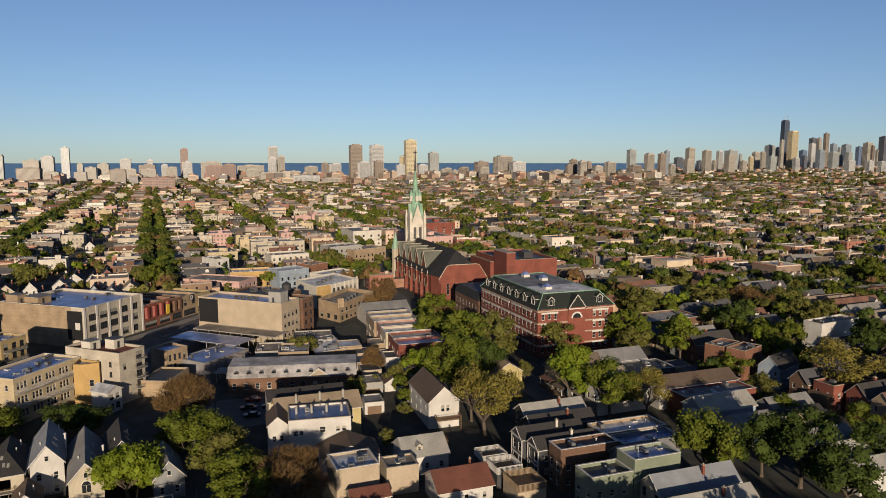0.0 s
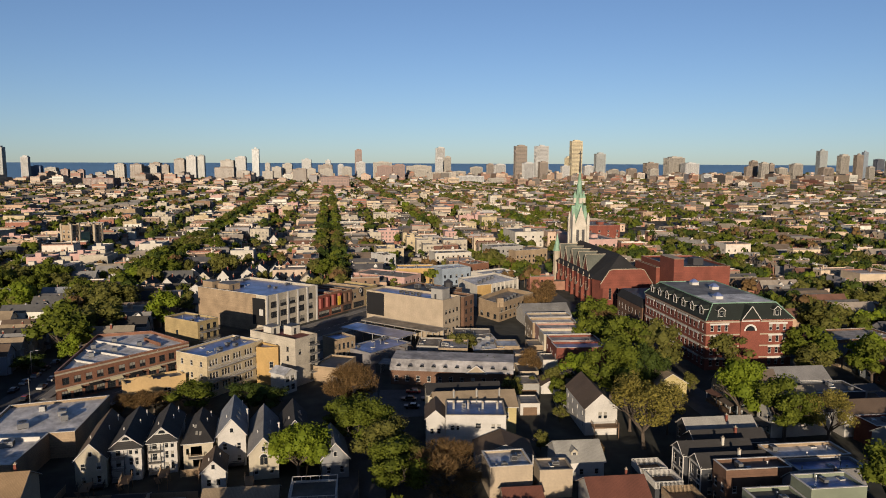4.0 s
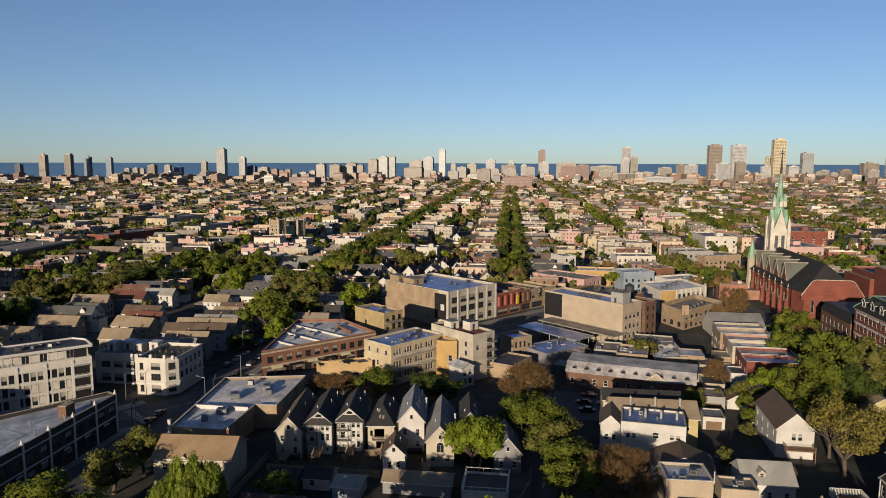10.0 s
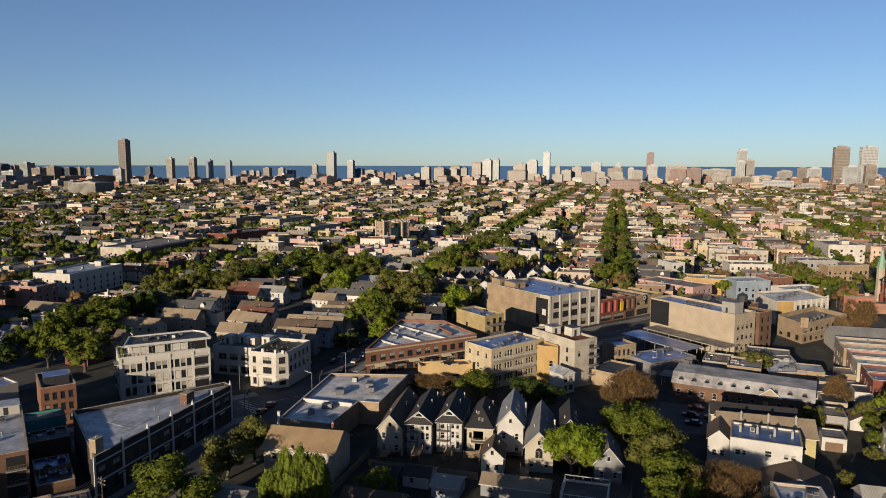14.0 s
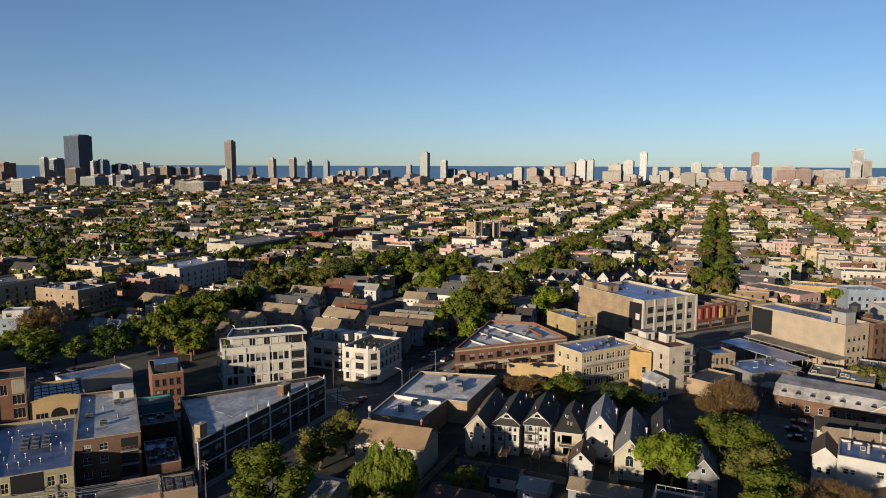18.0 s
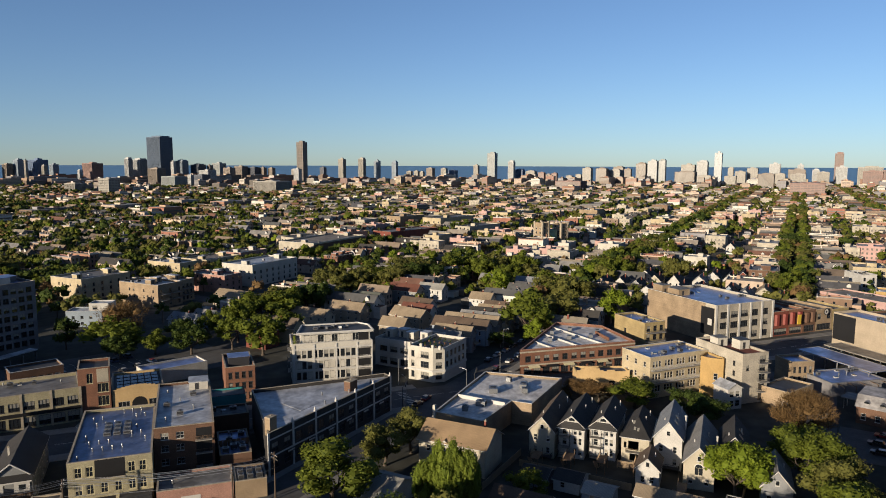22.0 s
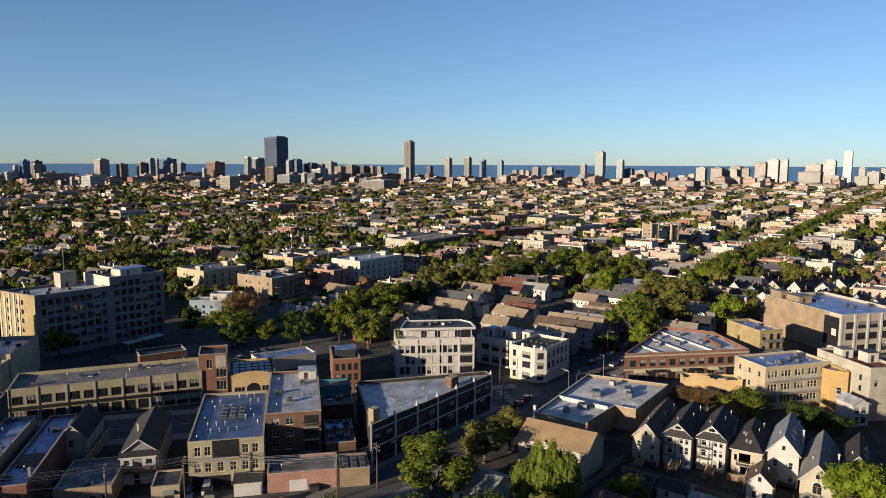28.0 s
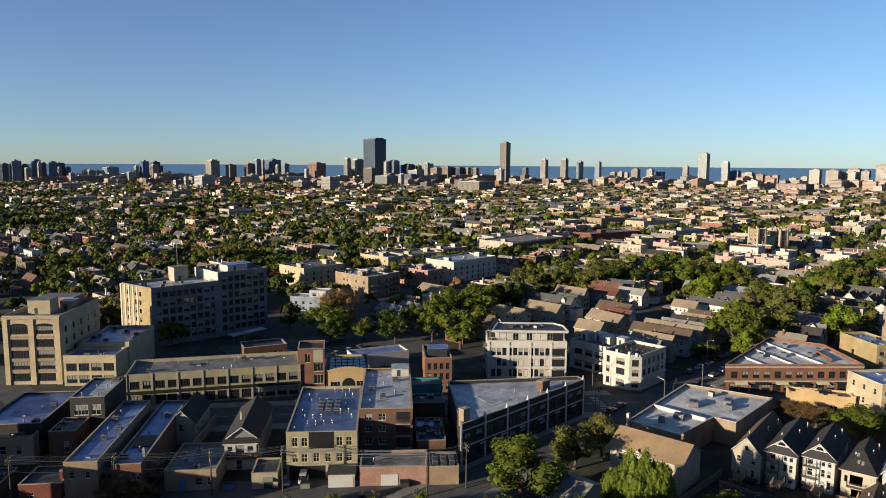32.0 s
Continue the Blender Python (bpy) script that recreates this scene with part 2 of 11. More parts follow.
M["solar"] = material("dark_panel", (0.02, 0.025, 0.05), 0.2, 2.0, 0.1, 0.1, spec=0.6)
M["paint_red"] = material("red_paint", (0.3, 0.06, 0.045), 0.6, 2.0, 0.15, 0.2)
M["paint_yellow"] = material("yellow_paint", (0.8, 0.55, 0.06), 0.5, 2.0, 0.1, 0.15)
M["turquoise"] = material("turquoise_paint", (0.06, 0.36, 0.38), 0.5, 2.0, 0.1, 0.2)
# real black paint, and the sheets that stand in for shade in openings
M["black"] = material("black_paint_and_shade", (0.02, 0.02, 0.022), 0.5, 2.0, 0.15, 0.2)
M["bluepaint"] = material("blue_paint", (0.12, 0.25, 0.5), 0.5, 2.0, 0.1, 0.2)
# tower base colours are cooled to include the bluish haze over the skyline
for nm, c in dict(tan=(0.46, 0.43, 0.38), brown=(0.34, 0.285, 0.24), white=(0.56, 0.57, 0.57), grey=(0.4, 0.43, 0.43), slate=(0.3, 0.36, 0.43), dark=(0.14, 0.155, 0.19), black=(0.08, 0.11, 0.165), navy=(0.14, 0.19, 0.27), blue=(0.17, 0.24, 0.38), red=(0.35, 0.23, 0.2), gold=(0.68, 0.59, 0.4), bronze=(0.25, 0.215, 0.19), pale=(0.62, 0.66, 0.68)).items():
    M["tower_" + nm] = material("tower_" + nm, c, 0.7, 0.08, 0.12, 0.2)
    M["tower_dim_" + nm] = material("tower_window_" + nm, tuple(v * (0.4 if nm in ("tan", "white", "gold", "red", "brown") else 0.6) for v in c), 0.35, 0.1, 0.2, 0.2, spec=0.5)


# ---- building tools ----
class Shape:
    """Collects faces of one part."""

    def __init__(self):
        self.v, self.f, self.m = [], [], []

    def face(self, pts, m=0):
        i = len(self.v)
        self.v += [tuple(p) for p in pts]
        self.f.append(tuple(range(i, i + len(pts))))
        self.m.append(m)

    def box(self, x0, y0, z0, x1, y1, z1, m=0):
        self.prism([(x0, y0), (x1, y0), (x1, y1), (x0, y1)], z0, z1, m)

    def prism(self, poly, z0, z1, m=0, mt=None, cap=True, shrink=None):
        n = len(poly)
        top = poly
        if shrink is not None:
            cx, cy = sum(p[0] for p in poly) / n, sum(p[1] for p in poly) / n
            top = [(cx + (x - cx) * shrink, cy + (y - cy) * shrink) for x, y in poly]
        for i in range(n):
            a, b, c, d = poly[i], poly[(i + 1) % n], top[(i + 1) % n], top[i]
            self.face([(*a, z0), (*b, z0), (*c, z1), (*d, z1)], m)
        if cap:
            self.face([(*p, z1) for p in top], m if mt is None else mt)
            self.face([(*p, z0) for p in reversed(poly)], m)

    def tube(self, x, y, z0, z1, r0, r1=None, n=8, m=0):
        r1 = r0 if r1 is None else r1
        a = [(x + r0 * math.cos(6.2832 * i / n), y + r0 * math.sin(6.2832 * i / n), z0) for i in range(n)]
        b = [(x + r1 * math.cos(6.2832 * i / n), y + r1 * math.sin(6.2832 * i / n), z1) for i in range(n)]
        for i in range(n):
            self.face([a[i], a[(i + 1) % n], b[(i + 1) % n], b[i]], m)
        self.face(b, m)

    def bar(self, p, q, r, n=5, m=0):
        p, q = Vector(p), Vector(q)
        d = (q - p).normalized()
        s = d.orthogonal().normalized()
        t = d.cross(s)
        ring = [s * math.cos(6.2832 * i / n) * r + t * math.sin(6.2832 * i / n) * r for i in range(n)]
        for i in range(n):
            j = (i + 1) % n
            self.face([p + ring[i], p + ring[j], q + ring[j], q + ring[i]], m)

    def slab(self, a, b, c, d, th, m=0, me=None):
        """A sloping slab: four corners of its upper face, and its thickness below."""
        low = [(p[0], p[1], p[2] - th) for p in (a, b, c, d)]
        up = [a, b, c, d]
        self.face(up, m)
        self.face(low[::-1], m)
        for i in range(4):
            j = (i + 1) % 4
            self.face([low[i], low[j], up[j], up[i]], m if me is None else me)

    def mesh(self, name, mats):
        me = bpy.data.meshes.new(name)
        me.from_pydata(self.v, [], self.f)
        for m in mats:
            me.materials.append(M[m] if isinstance(m, str) else m)
        if len(mats) > 1:
            me.polygons.foreach_set("material_index", self.m)
        me.update()
        return me


def part(name, shape, mats, parent, label=""):
    me = shape if isinstance(shape, bpy.types.Mesh) else shape.mesh(name, [mats] if isinstance(mats, str) else mats)
    ob = new(name, me)
    ob.parent = parent
    if label:
        ob["label"] = label
    return ob


def thing(name, label, category, m=None, group="", kind=""):
    ob = new(name)
    ob.empty_display_size = 0.5
    if m is not None:
        ob.matrix_basis = m
    return tagged(ob, label, category, group, kind)


def facade(s, p0, p1, z0, z1, holes, reveal=0.18, m=0):
    """An upright wall from p0 to p1 (outside on the right-hand side of the way), with holes (u0, u1, v0, v1) cut through its face."""
    p0, p1 = Vector((*p0, 0)), Vector((*p1, 0))
    d = (p1 - p0)
    ln = d.length
    d.normalize()
    inn = Vector((-d.y, d.x, 0)) * reveal
    us = sorted({0.0, ln, *(round(h[i], 3) for h in holes for i in (0, 1))})
    vs = sorted({z0, z1, *(round(h[i], 3) for h in holes for i in (2, 3))})
    at = lambda u, v: p0 + d * u + Vector((0, 0, v))
    if not holes:
        s.face([at(0, z0), at(ln, z0), at(ln, z1), at(0, z1)], m)
        return
    for j in range(len(vs) - 1):
        v0, v1 = vs[j], vs[j + 1]
        vm = (v0 + v1) / 2
        run = None
        for i in range(len(us) - 1):
            um = (us[i] + us[i + 1]) / 2
            hole = any(h[0] < um < h[1] and h[2] < vm < h[3] for h in holes)
            if hole:
                if run is not None:
                    s.face([at(run, v0), at(us[i], v0), at(us[i], v1), at(run, v1)], m)
                    run = None
            elif run is None:
                run = us[i]
        if run is not None:
            s.face([at(run, v0), at(ln, v0), at(ln, v1), at(run, v1)], m)
    for u0, u1, v0, v1 in holes:
        a, b, c, e = at(u0, v0), at(u1, v0), at(u1, v1), at(u0, v1)
        for p, q in ((a, b), (b, c), (c, e), (e, a)):
            s.face([p, q, q + inn, p + inn], m)


WINDOWS = {}


def window_meshes(w, h, style, trim):
    """Frame with sash bars and sill, and the pane behind it; origin at the lower left corner of the opening, outside towards -y."""
    key = (round(w, 2), round(h, 2), style, trim)
    if key not in WINDOWS:
        f = Shape()
        t = 0.15 if "w" in style else 0.07 if w < 2.2 else 0.09
        for x0, x1, z0, z1 in ((0, t, 0, h), (w - t, w, 0, h), (t, w - t, 0, t), (t, w - t, h - t, h)):
            f.box(x0, 0.05, z0, x1, 0.15, z1)
        if "s" in style:
            f.box(t, 0.07, h * 0.5 - 0.03, w - t, 0.14, h * 0.5 + 0.03)
        if "m" in style or w > 1.7:
            n = max(2, round(w / 0.9))
            for i in range(1, n):
                f.box(w * i / n - 0.035, 0.06, t, w * i / n + 0.035, 0.14, h - t)
        if "l" in style:
            f.box(-0.12, -0.05, h, w + 0.12, 0.03, h + 0.2)
        f.box(-0.08, -0.08, -0.1, w + 0.08, 0.1, 0)
        g = Shape()
        if "b" in style:
            g.face([(t, 0.12, h * 0.45), (w - t, 0.12, h * 0.45), (w - t, 0.12, h - t), (t, 0.12, h - t)], 1)
            g.face([(t, 0.12, t), (w - t, 0.12, t), (w - t, 0.12, h * 0.45), (t, 0.12, h * 0.45)], 0)
        else:
            g.face([(t, 0.12, t), (w - t, 0.12, t), (w - t, 0.12, h - t), (t, 0.12, h - t)], 0)
        both = Shape()
        both.v, both.f = f.v + g.v, f.f + [tuple(i + len(f.v) for i in q) for q in g.f]
        both.m = [0] * len(f.f) + [1 + i for i in g.m]
        WINDOWS[key] = (f.mesh("window", [trim]), g.mesh("pane", ["glass", "blind"]), both)
    return WINDOWS[key][:2]


def add_window(parent, p0, p1, u, v, w, h, style="s", trim="trim"):
    a = math.atan2(p1[1] - p0[1], p1[0] - p0[0])
    fm, gm = window_meshes(w, h, style, trim)
    joined = parent.name.startswith("house") or math.hypot(parent.matrix_basis.translation.x, parent.matrix_basis.translation.y) > 228
    if joined:
        key = (round(w, 2), round(h, 2), style, trim)
        if not isinstance(WINDOWS[key][2], bpy.types.Mesh):
            WINDOWS[key] = (fm, gm, WINDOWS[key][2].mesh("window", [trim, "glass", "blind"]))
        fm = WINDOWS[key][2]
    ob = part("window", fm, None, parent)
    ob.matrix_basis = Matrix.Translation((p0[0] + math.cos(a) * u, p0[1] + math.sin(a) * u, v)) @ Matrix.Rotation(a, 4, "Z")
    if not joined:
        part("pane", gm, None, ob)


def grid(ln, cols, rows, w, h, sill=0.9, storey=3.2, margin=0.8, skip=()):
    """Openings of a regular wall: cols x rows of w x h."""
    out = []
    gap = (ln - 2 * margin - cols * w) / max(1, cols - 1) if cols > 1 else 0
    for r in range(rows):
        for c in range(cols):
            if (c, r) in skip:
                continue
            u = margin + c * (w + gap) if cols > 1 else (ln - w) / 2
            out.append((round(u, 3), round(u + w, 3), round(sill + r * storey, 3), round(sill + r * storey + h, 3)))
    return out


def flat_block(root, poly, h, wall, roof, wins=None, parapet=0.7, coping="stone", style="s", trim="trim", z0=0.0, edges=None, plain=()):
    """Walls with cut openings and their windows, a sunken roof behind a parapet, and a coping. poly runs counter-clockwise, local to root."""
    wins = wins or {}
    n = len(poly)
    s = Shape()
    for i in range(n):
        facade(s, poly[i], poly[(i + 1) % n], z0, h + parapet, wins.get(i, []))
    cx, cy = sum(p[0] for p in poly) / n, sum(p[1] for p in poly) / n

    def inset(d):
        out = []
        for i in range(n):
            p, a, b = Vector(poly[i]), Vector(poly[i - 1]), Vector(poly[(i + 1) % n])
            e0, e1 = (p - a).normalized(), (b - p).normalized()
            n0, n1 = Vector((-e0.y, e0.x)), Vector((-e1.y, e1.x))
            k = (n0 + n1) / max(0.3, 1 + n0.dot(n1))
            q = p + k * d
            out.append((q.x, q.y))
        return out

    inner = inset(0.28)
    if parapet > 0:
        for i in range(n):
            a, b = inner[i], inner[(i + 1) % n]
            s.face([(*b, h - 0.1), (*a, h - 0.1), (*a, h + parapet), (*b, h + parapet)])
    part("wall", s, wall, root)
    r = Shape()
    r.face([(*p, h) for p in inner])
    part("roof", r, roof, root)
    if parapet > 0:
        c = Shape()
        o, q = inset(-0.06), inset(0.34)
        for i in range(n):
            j = (i + 1) % n
            zt, zb = h + parapet + 0.1, h + parapet
            c.face([(*o[i], zt), (*o[j], zt), (*q[j], zt), (*q[i], zt)])
            c.face([(*o[i], zb), (*o[j], zb), (*o[j], zt), (*o[i], zt)])
            c.face([(*q[j], zb), (*q[i], zb), (*q[i], zt), (*q[j], zt)])
        part("coping", c, coping, root)
    for i, hs in wins.items():
        for u0, u1, v0, v1 in hs:
            st = style
            if rng.random() < 0.3:
                st += "b"
            add_window(root, poly[i], poly[(i + 1) % n], u0, v0, u1 - u0, v1 - v0, st, trim)


def rect(w, d):
    return [(0, 0), (w, 0), (w, d), (0, d)]


def vent(root, x, y, z, r=0.16, h=0.8):
    s = Shape()
    s.tube(x, y, z, z + h, r, r, 7)
    s.tube(x, y, z + h, z + h + 0.18, r * 1.8, r * 1.2, 7)
    part("vent", s, "metal", root)


def cooler(root, x, y, z, w=1.5, d=1.1, h=1.0, a=0.0):
    s = Shape()
    s.box(-w / 2, -d / 2, 0.15, w / 2, d / 2, h)
    s.box(-w / 2 + 0.1, -d / 2 + 0.1, 0, w / 2 - 0.1, d / 2 - 0.1, 0.15, 1)
    s.tube(0, 0, h, h + 0.08, min(w, d) * 0.38, None, 10, 1)
    s.box(-w / 2 + 0.1, -d / 2 - 0.02, 0.3, w / 2 - 0.1, -d / 2, h - 0.15, 1)
    ob = part("air_conditioner", s, ["metal", "trim_dark"], root)
    ob.matrix_basis = pose(x, y, z, 0, 0, a)


def chimney(root, x, y, z0, z1, w=0.7, d=0.7, mat="brick_red"):
    s = Shape()
    s.box(x - w / 2, y - d / 2, z0, x + w / 2, y + d / 2, z1)
    s.box(x - w / 2 - 0.07, y - d / 2 - 0.07, z1, x + w / 2 + 0.07, y + d / 2 + 0.07, z1 + 0.14, 1)
    s.tube(x, y, z1 + 0.14, z1 + 0.45, 0.13, 0.11, 7, 1)
    part("chimney", s, [mat, "stone"], root)


def skylight(root, x, y, z, w=1.0, d=1.4):
    s = Shape()
    s.box(x - w / 2, y - d / 2, z, x + w / 2, y + d / 2, z + 0.25)
    s.box(x - w / 2 + 0.08, y - d / 2 + 0.08, z + 0.25, x + w / 2 - 0.08, y + d / 2 - 0.08, z + 0.32, 1)
    part("skylight", s, ["trim", "glass"], root)


def roof_clutter(root, w, d, z, n, r):
    for _ in range(int(n * 1.7) + 1):
        x, y = r.uniform(1.2, w - 1.2), r.uniform(1.2, d - 1.2)
        k = r.random()
        if k < 0.4:
            vent(root, x, y, z, r.uniform(0.1, 0.2), r.uniform(0.5, 1.0))
        elif k < 0.75:
            cooler(root, x, y, z, r.uniform(1.0, 1.8), r.uniform(0.9, 1.3), r.uniform(0.8, 1.2))
        else:
            skylight(root, x, y, z, r.uniform(0.8, 1.3), r.uniform(0.9, 1.6))


def gable_body(root, w, d, eave, ridge, wall, roof, wins=None, trim="trim", over=0.4, style="s", soffit="trim"):
    """Gable-ended body: front gable on y = 0, ridge along y. Walls with cut openings, two roof slabs, barge boards."""
    wins = wins or {}
    s = Shape()
    poly = rect(w, d)
    for i in range(4):
        facade(s, poly[i], poly[(i + 1) % 4], 0, eave, [q for q in wins.get(i, []) if q[3] < eave])
    for y, sg in ((0, 1), (d, -1)):
        tri = [(0, y, eave), (w, y, eave), (w / 2, y, ridge)]
        s.face(tri if sg > 0 else tri[::-1])
    part("wall", s, wall, root)
    k = (ridge - eave) / (w / 2)
    r = Shape()
    th = 0.16
    for sx in (0, 1):
        xe = -over if sx == 0 else w + over
        ze = eave - over * k + 0.12
        zr = ridge + 0.12
        a, b, c, e = (xe, -over, ze), (w / 2, -over, zr), (w / 2, d + over, zr), (xe, d + over, ze)
        if sx:
            a, b, c, e = b, a, e, c
        r.slab(a, b, c, e, th, 0, 1)
    part("roof", r, [roof, soffit], root)
    for i, hs in wins.items():
        for u0, u1, v0, v1 in hs:
            add_window(root, poly[i], poly[(i + 1) % 4], u0, v0, u1 - u0, v1 - v0, style + ("b" if rng.random() < 0.3 else ""), trim)


def dormer(root, x, y, z, side, w=1.6, d=2.2, h=1.7, wall="siding_white", roof="shingle_dark"):
    """A small gabled dormer whose window looks along side (+1: +x, -1: -x)."""
    g = Shape()
    hw = w / 2
    g.prism([(0, -hw), (d, -hw), (d, hw), (0, hw)], 0, h)
    for xx in (0, d):
        g.face([(xx, -hw, h), (xx, hw, h), (xx, 0, h + hw * 0.8)])
    rr = 0.15
    for sg in (-1, 1):
        g.slab((-0.2, sg * (hw + rr), h - 0.1), (-0.2, 0, h + hw * 0.8 + 0.1), (d, 0, h + hw * 0.8 + 0.1), (d, sg * (hw + rr), h - 0.1), 0.1, 1)
    ob = part("dormer", g, [wall, roof], root)
    ob.matrix_basis = pose(x, y, z, 0, 0, 0 if side < 0 else 180)
    fm, gm = window_meshes(w * 0.55, h * 0.65, "s", "trim")
    wn_ = part("window", fm, None, ob)
    wn_.matrix_basis = Matrix.Translation((-0.14, w * 0.275, h * 0.25)) @ Matrix.Rotation(radians(-90), 4, "Z")
    part("pane", gm, None, ob).matrix_basis = wn_.matrix_basis.copy()


def porch(root, x0, x1, y0, depth, levels, dz=3.0, mat="wood", z0=0.0, roof=None):
    """Stacked rear porch: decks, posts and slatted rails, at y0 towards -y."""
    for k in range(levels):
        z = z0 + 0.5 + k * dz
        s = Shape()
        s.box(x0, y0 - depth, z - 0.18, x1, y0, z)
        part("deck", s, mat, root)
        r = Shape()
        for (ax, ay, bx, by) in ((x0, y0 - depth, x1, y0 - depth), (x0, y0 - depth, x0, y0), (x1, y0 - depth, x1, y0)):
            r.bar((ax, ay, z + 1.0), (bx, by, z + 1.0), 0.05, 4)
            r.bar((ax, ay, z + 0.15), (bx, by, z + 0.15), 0.04, 4)
            n = max(2, int(math.hypot(bx - ax, by - ay) / 0.3))
            for i in range(n + 1):
                f = i / n
                r.bar((ax + (bx - ax) * f, ay + (by - ay) * f, z + 0.15), (ax + (bx - ax) * f, ay + (by - ay) * f, z + 1.0), 0.025, 3)
        part("railing", r, mat, root)
    top = z0 + 0.5 + (levels - 1) * dz + (2.6 if roof else 1.0)
    for x in (x0 + 0.08, x1 - 0.08):
        p = Shape()
        p.box(x - 0.09, y0 - depth, 0, x + 0.09, y0 - depth + 0.18, top)
        part("post", p, mat, root)
    if roof:
        s = Shape()
        s.slab((x0 - 0.2, y0 - depth - 0.2, top), (x1 + 0.2, y0 - depth - 0.2, top), (x1 + 0.2, y0, top + 0.5), (x0 - 0.2, y0, top + 0.5), 0.14)
        part("porch_roof", s, roof, root)


# ---- large structure: ground, lake, streets ----
LA = -38.0                                  # bearing of the diagonal avenue
LN = Vector((math.sin(radians(38)), math.cos(radians(38))))


def diag(x, y):
    return x * LN.x + y * LN.y


def rise(r):
    return 0.0 if r < 2500 else 47.0 * ((r - 2500) / 2350) ** 1.3


def sheet(name, mat, az0, az1, step, inner, radii, lift, kind, label):
    v, f = [], []
    azs = [az0 + step * i for i in range(int(round((az1 - az0) / step)) + 1)]
    for a in azs:
        ca, sn = math.sin(radians(a)), math.cos(radians(a))
        r0 = inner(a)
        for k in range(len(radii)):
            r = r0 + (4880 - r0) * radii[k]
            v.append((ca * r, sn * r, rise(r) + lift))
    n = len(radii)
    for i in range(len(azs) - 1):
        for k in range(n - 1):
            f.append((i * n + k, i * n + k + 1, (i + 1) * n + k + 1, (i + 1) * n + k))
    me = bpy.data.meshes.new(name)
    me.from_pydata(v, [], [q[::-1] for q in f])
    me.materials.append(M[mat])
    me.update()
    return tagged(new(name, me), label, kind, kind="structure")


sheet("ground", "yard", 0, 360, 6, lambda a: 0.0, [0, 0.03, 0.1, 0.2, 0.35, 0.5, 0.55, 0.62, 0.7, 0.8, 0.9, 1.0], 0.0, "ground", "bare earth and grass of the city lots")


def shore(a):
    """Distance of the shore by bearing."""
    t = (a - 20) / 108
    x = 1500 + 1150 * min(1, t * 1.55) if t < 0.65 else 2650 + 900 * (t - 0.65)
    s = math.sin(radians(a))
    return min(2780 if a < 118 else 4300, x / max(0.2, s))


sheet("lake", "water", 14, 130, 2, shore, [0, 0.2, 0.4, 0.6, 0.8, 1.0], 1.2, "water", "dark blue open lake water on the horizon")


def strip(name, mat, p, q, half, z, label, cat):
    p, q = Vector(p), Vector(q)
    n = (q - p).normalized().orthogonal() * half
    s = Shape()
    s.prism([tuple(p - n), tuple(q - n), tuple(q + n), tuple(p + n)] if (q - p).cross(n) > 0 else [tuple(p + n), tuple(q + n), tuple(q - n), tuple(p - n)], 0.0, z)
    return tagged(new(name, s.mesh(name, [mat])), label, cat, kind="structure")


def lincoln(s, off=0.0):
    """Point of the avenue's axis, s metres south-east of the crossing."""
    d = Vector((math.cos(radians(LA)), math.sin(radians(LA))))
    return Vector((182.5, 100.0)) + d * s + LN * off


strip("pavement_avenue_west", "concrete", lincoln(-190, -9.3), lincoln(-16, -9.3), 2.0, 0.15, "concrete pavement along the avenue", "pavement")
strip("pavement_avenue_east", "concrete", lincoln(-190, 9.3), lincoln(-8, 9.3), 2.0, 0.154, "concrete pavement along the avenue", "pavement")
strip("pavement_avenue_south_west", "concrete", lincoln(22, -9.3), lincoln(330, -9.3), 2.0, 0.15, "concrete pavement along the avenue", "pavement")
strip("pavement_avenue_south_east", "concrete", lincoln(18, 9.3), lincoln(330, 9.3), 2.0, 0.154, "concrete pavement along the avenue", "pavement")
strip("road_avenue", "asphalt", lincoln(-220), lincoln(1500), 7.2, 0.03, "grey asphalt diagonal avenue", "road")
for k in range(-12, 18):
    if k in (1, 0, -1, 2):
        strip("road_cross", "asphalt", (20, 99.5 * k), (2600, 99.5 * k), 5.2, 0.034 + 0.0004 * k, "asphalt side street between the houses", "road")
        if k == 1:
            strip("pavement_cross_south", "concrete", (60, 99.5 - 7), (168, 99.5 - 7), 1.6, 0.158, "concrete pavement beside the street", "pavement")
            strip("pavement_cross_south_far", "concrete", (212, 99.5 - 7), (450, 99.5 - 7), 1.6, 0.158, "concrete pavement beside the street", "pavement")
            strip("pavement_cross_north", "concrete", (60, 99.5 + 6.6), (158, 99.5 + 6.6), 1.4, 0.146, "concrete pavement beside the street", "pavement")
for k, x in enumerate((50, 252, 450, 650, 850)):
    strip("road_north_south", "asphalt", (x, -900), (x, 1500), 5.0, 0.042 + 0.001 * k, "asphalt street running north to south", "road")
lanes = Shape()
for i in range(-30, 60):
    for o in (-0.14, 0.14):
        a, b = lincoln(i * 6.0, o - 0.05), lincoln(i * 6.0 + 4.5, o - 0.05)
        c, d = lincoln(i * 6.0 + 4.5, o + 0.05), lincoln(i * 6.0, o + 0.05)
        lanes.face([(*a, 0.05), (*b, 0.05), (*c, 0.05), (*d, 0.05)])
for j in range(9):
    for t in (-14.0, 21.0):
        a = lincoln(t, -6 + j * 1.4)
        d = Vector((math.cos(radians(LA)), math.sin(radians(LA))))
        lanes.face([(*(a - d * 1.3), 0.052), (*(a + d * 1.3), 0.052), (*(a + d * 1.3 + LN * 0.5), 0.052), (*(a - d * 1.3 + LN * 0.5), 0.052)])
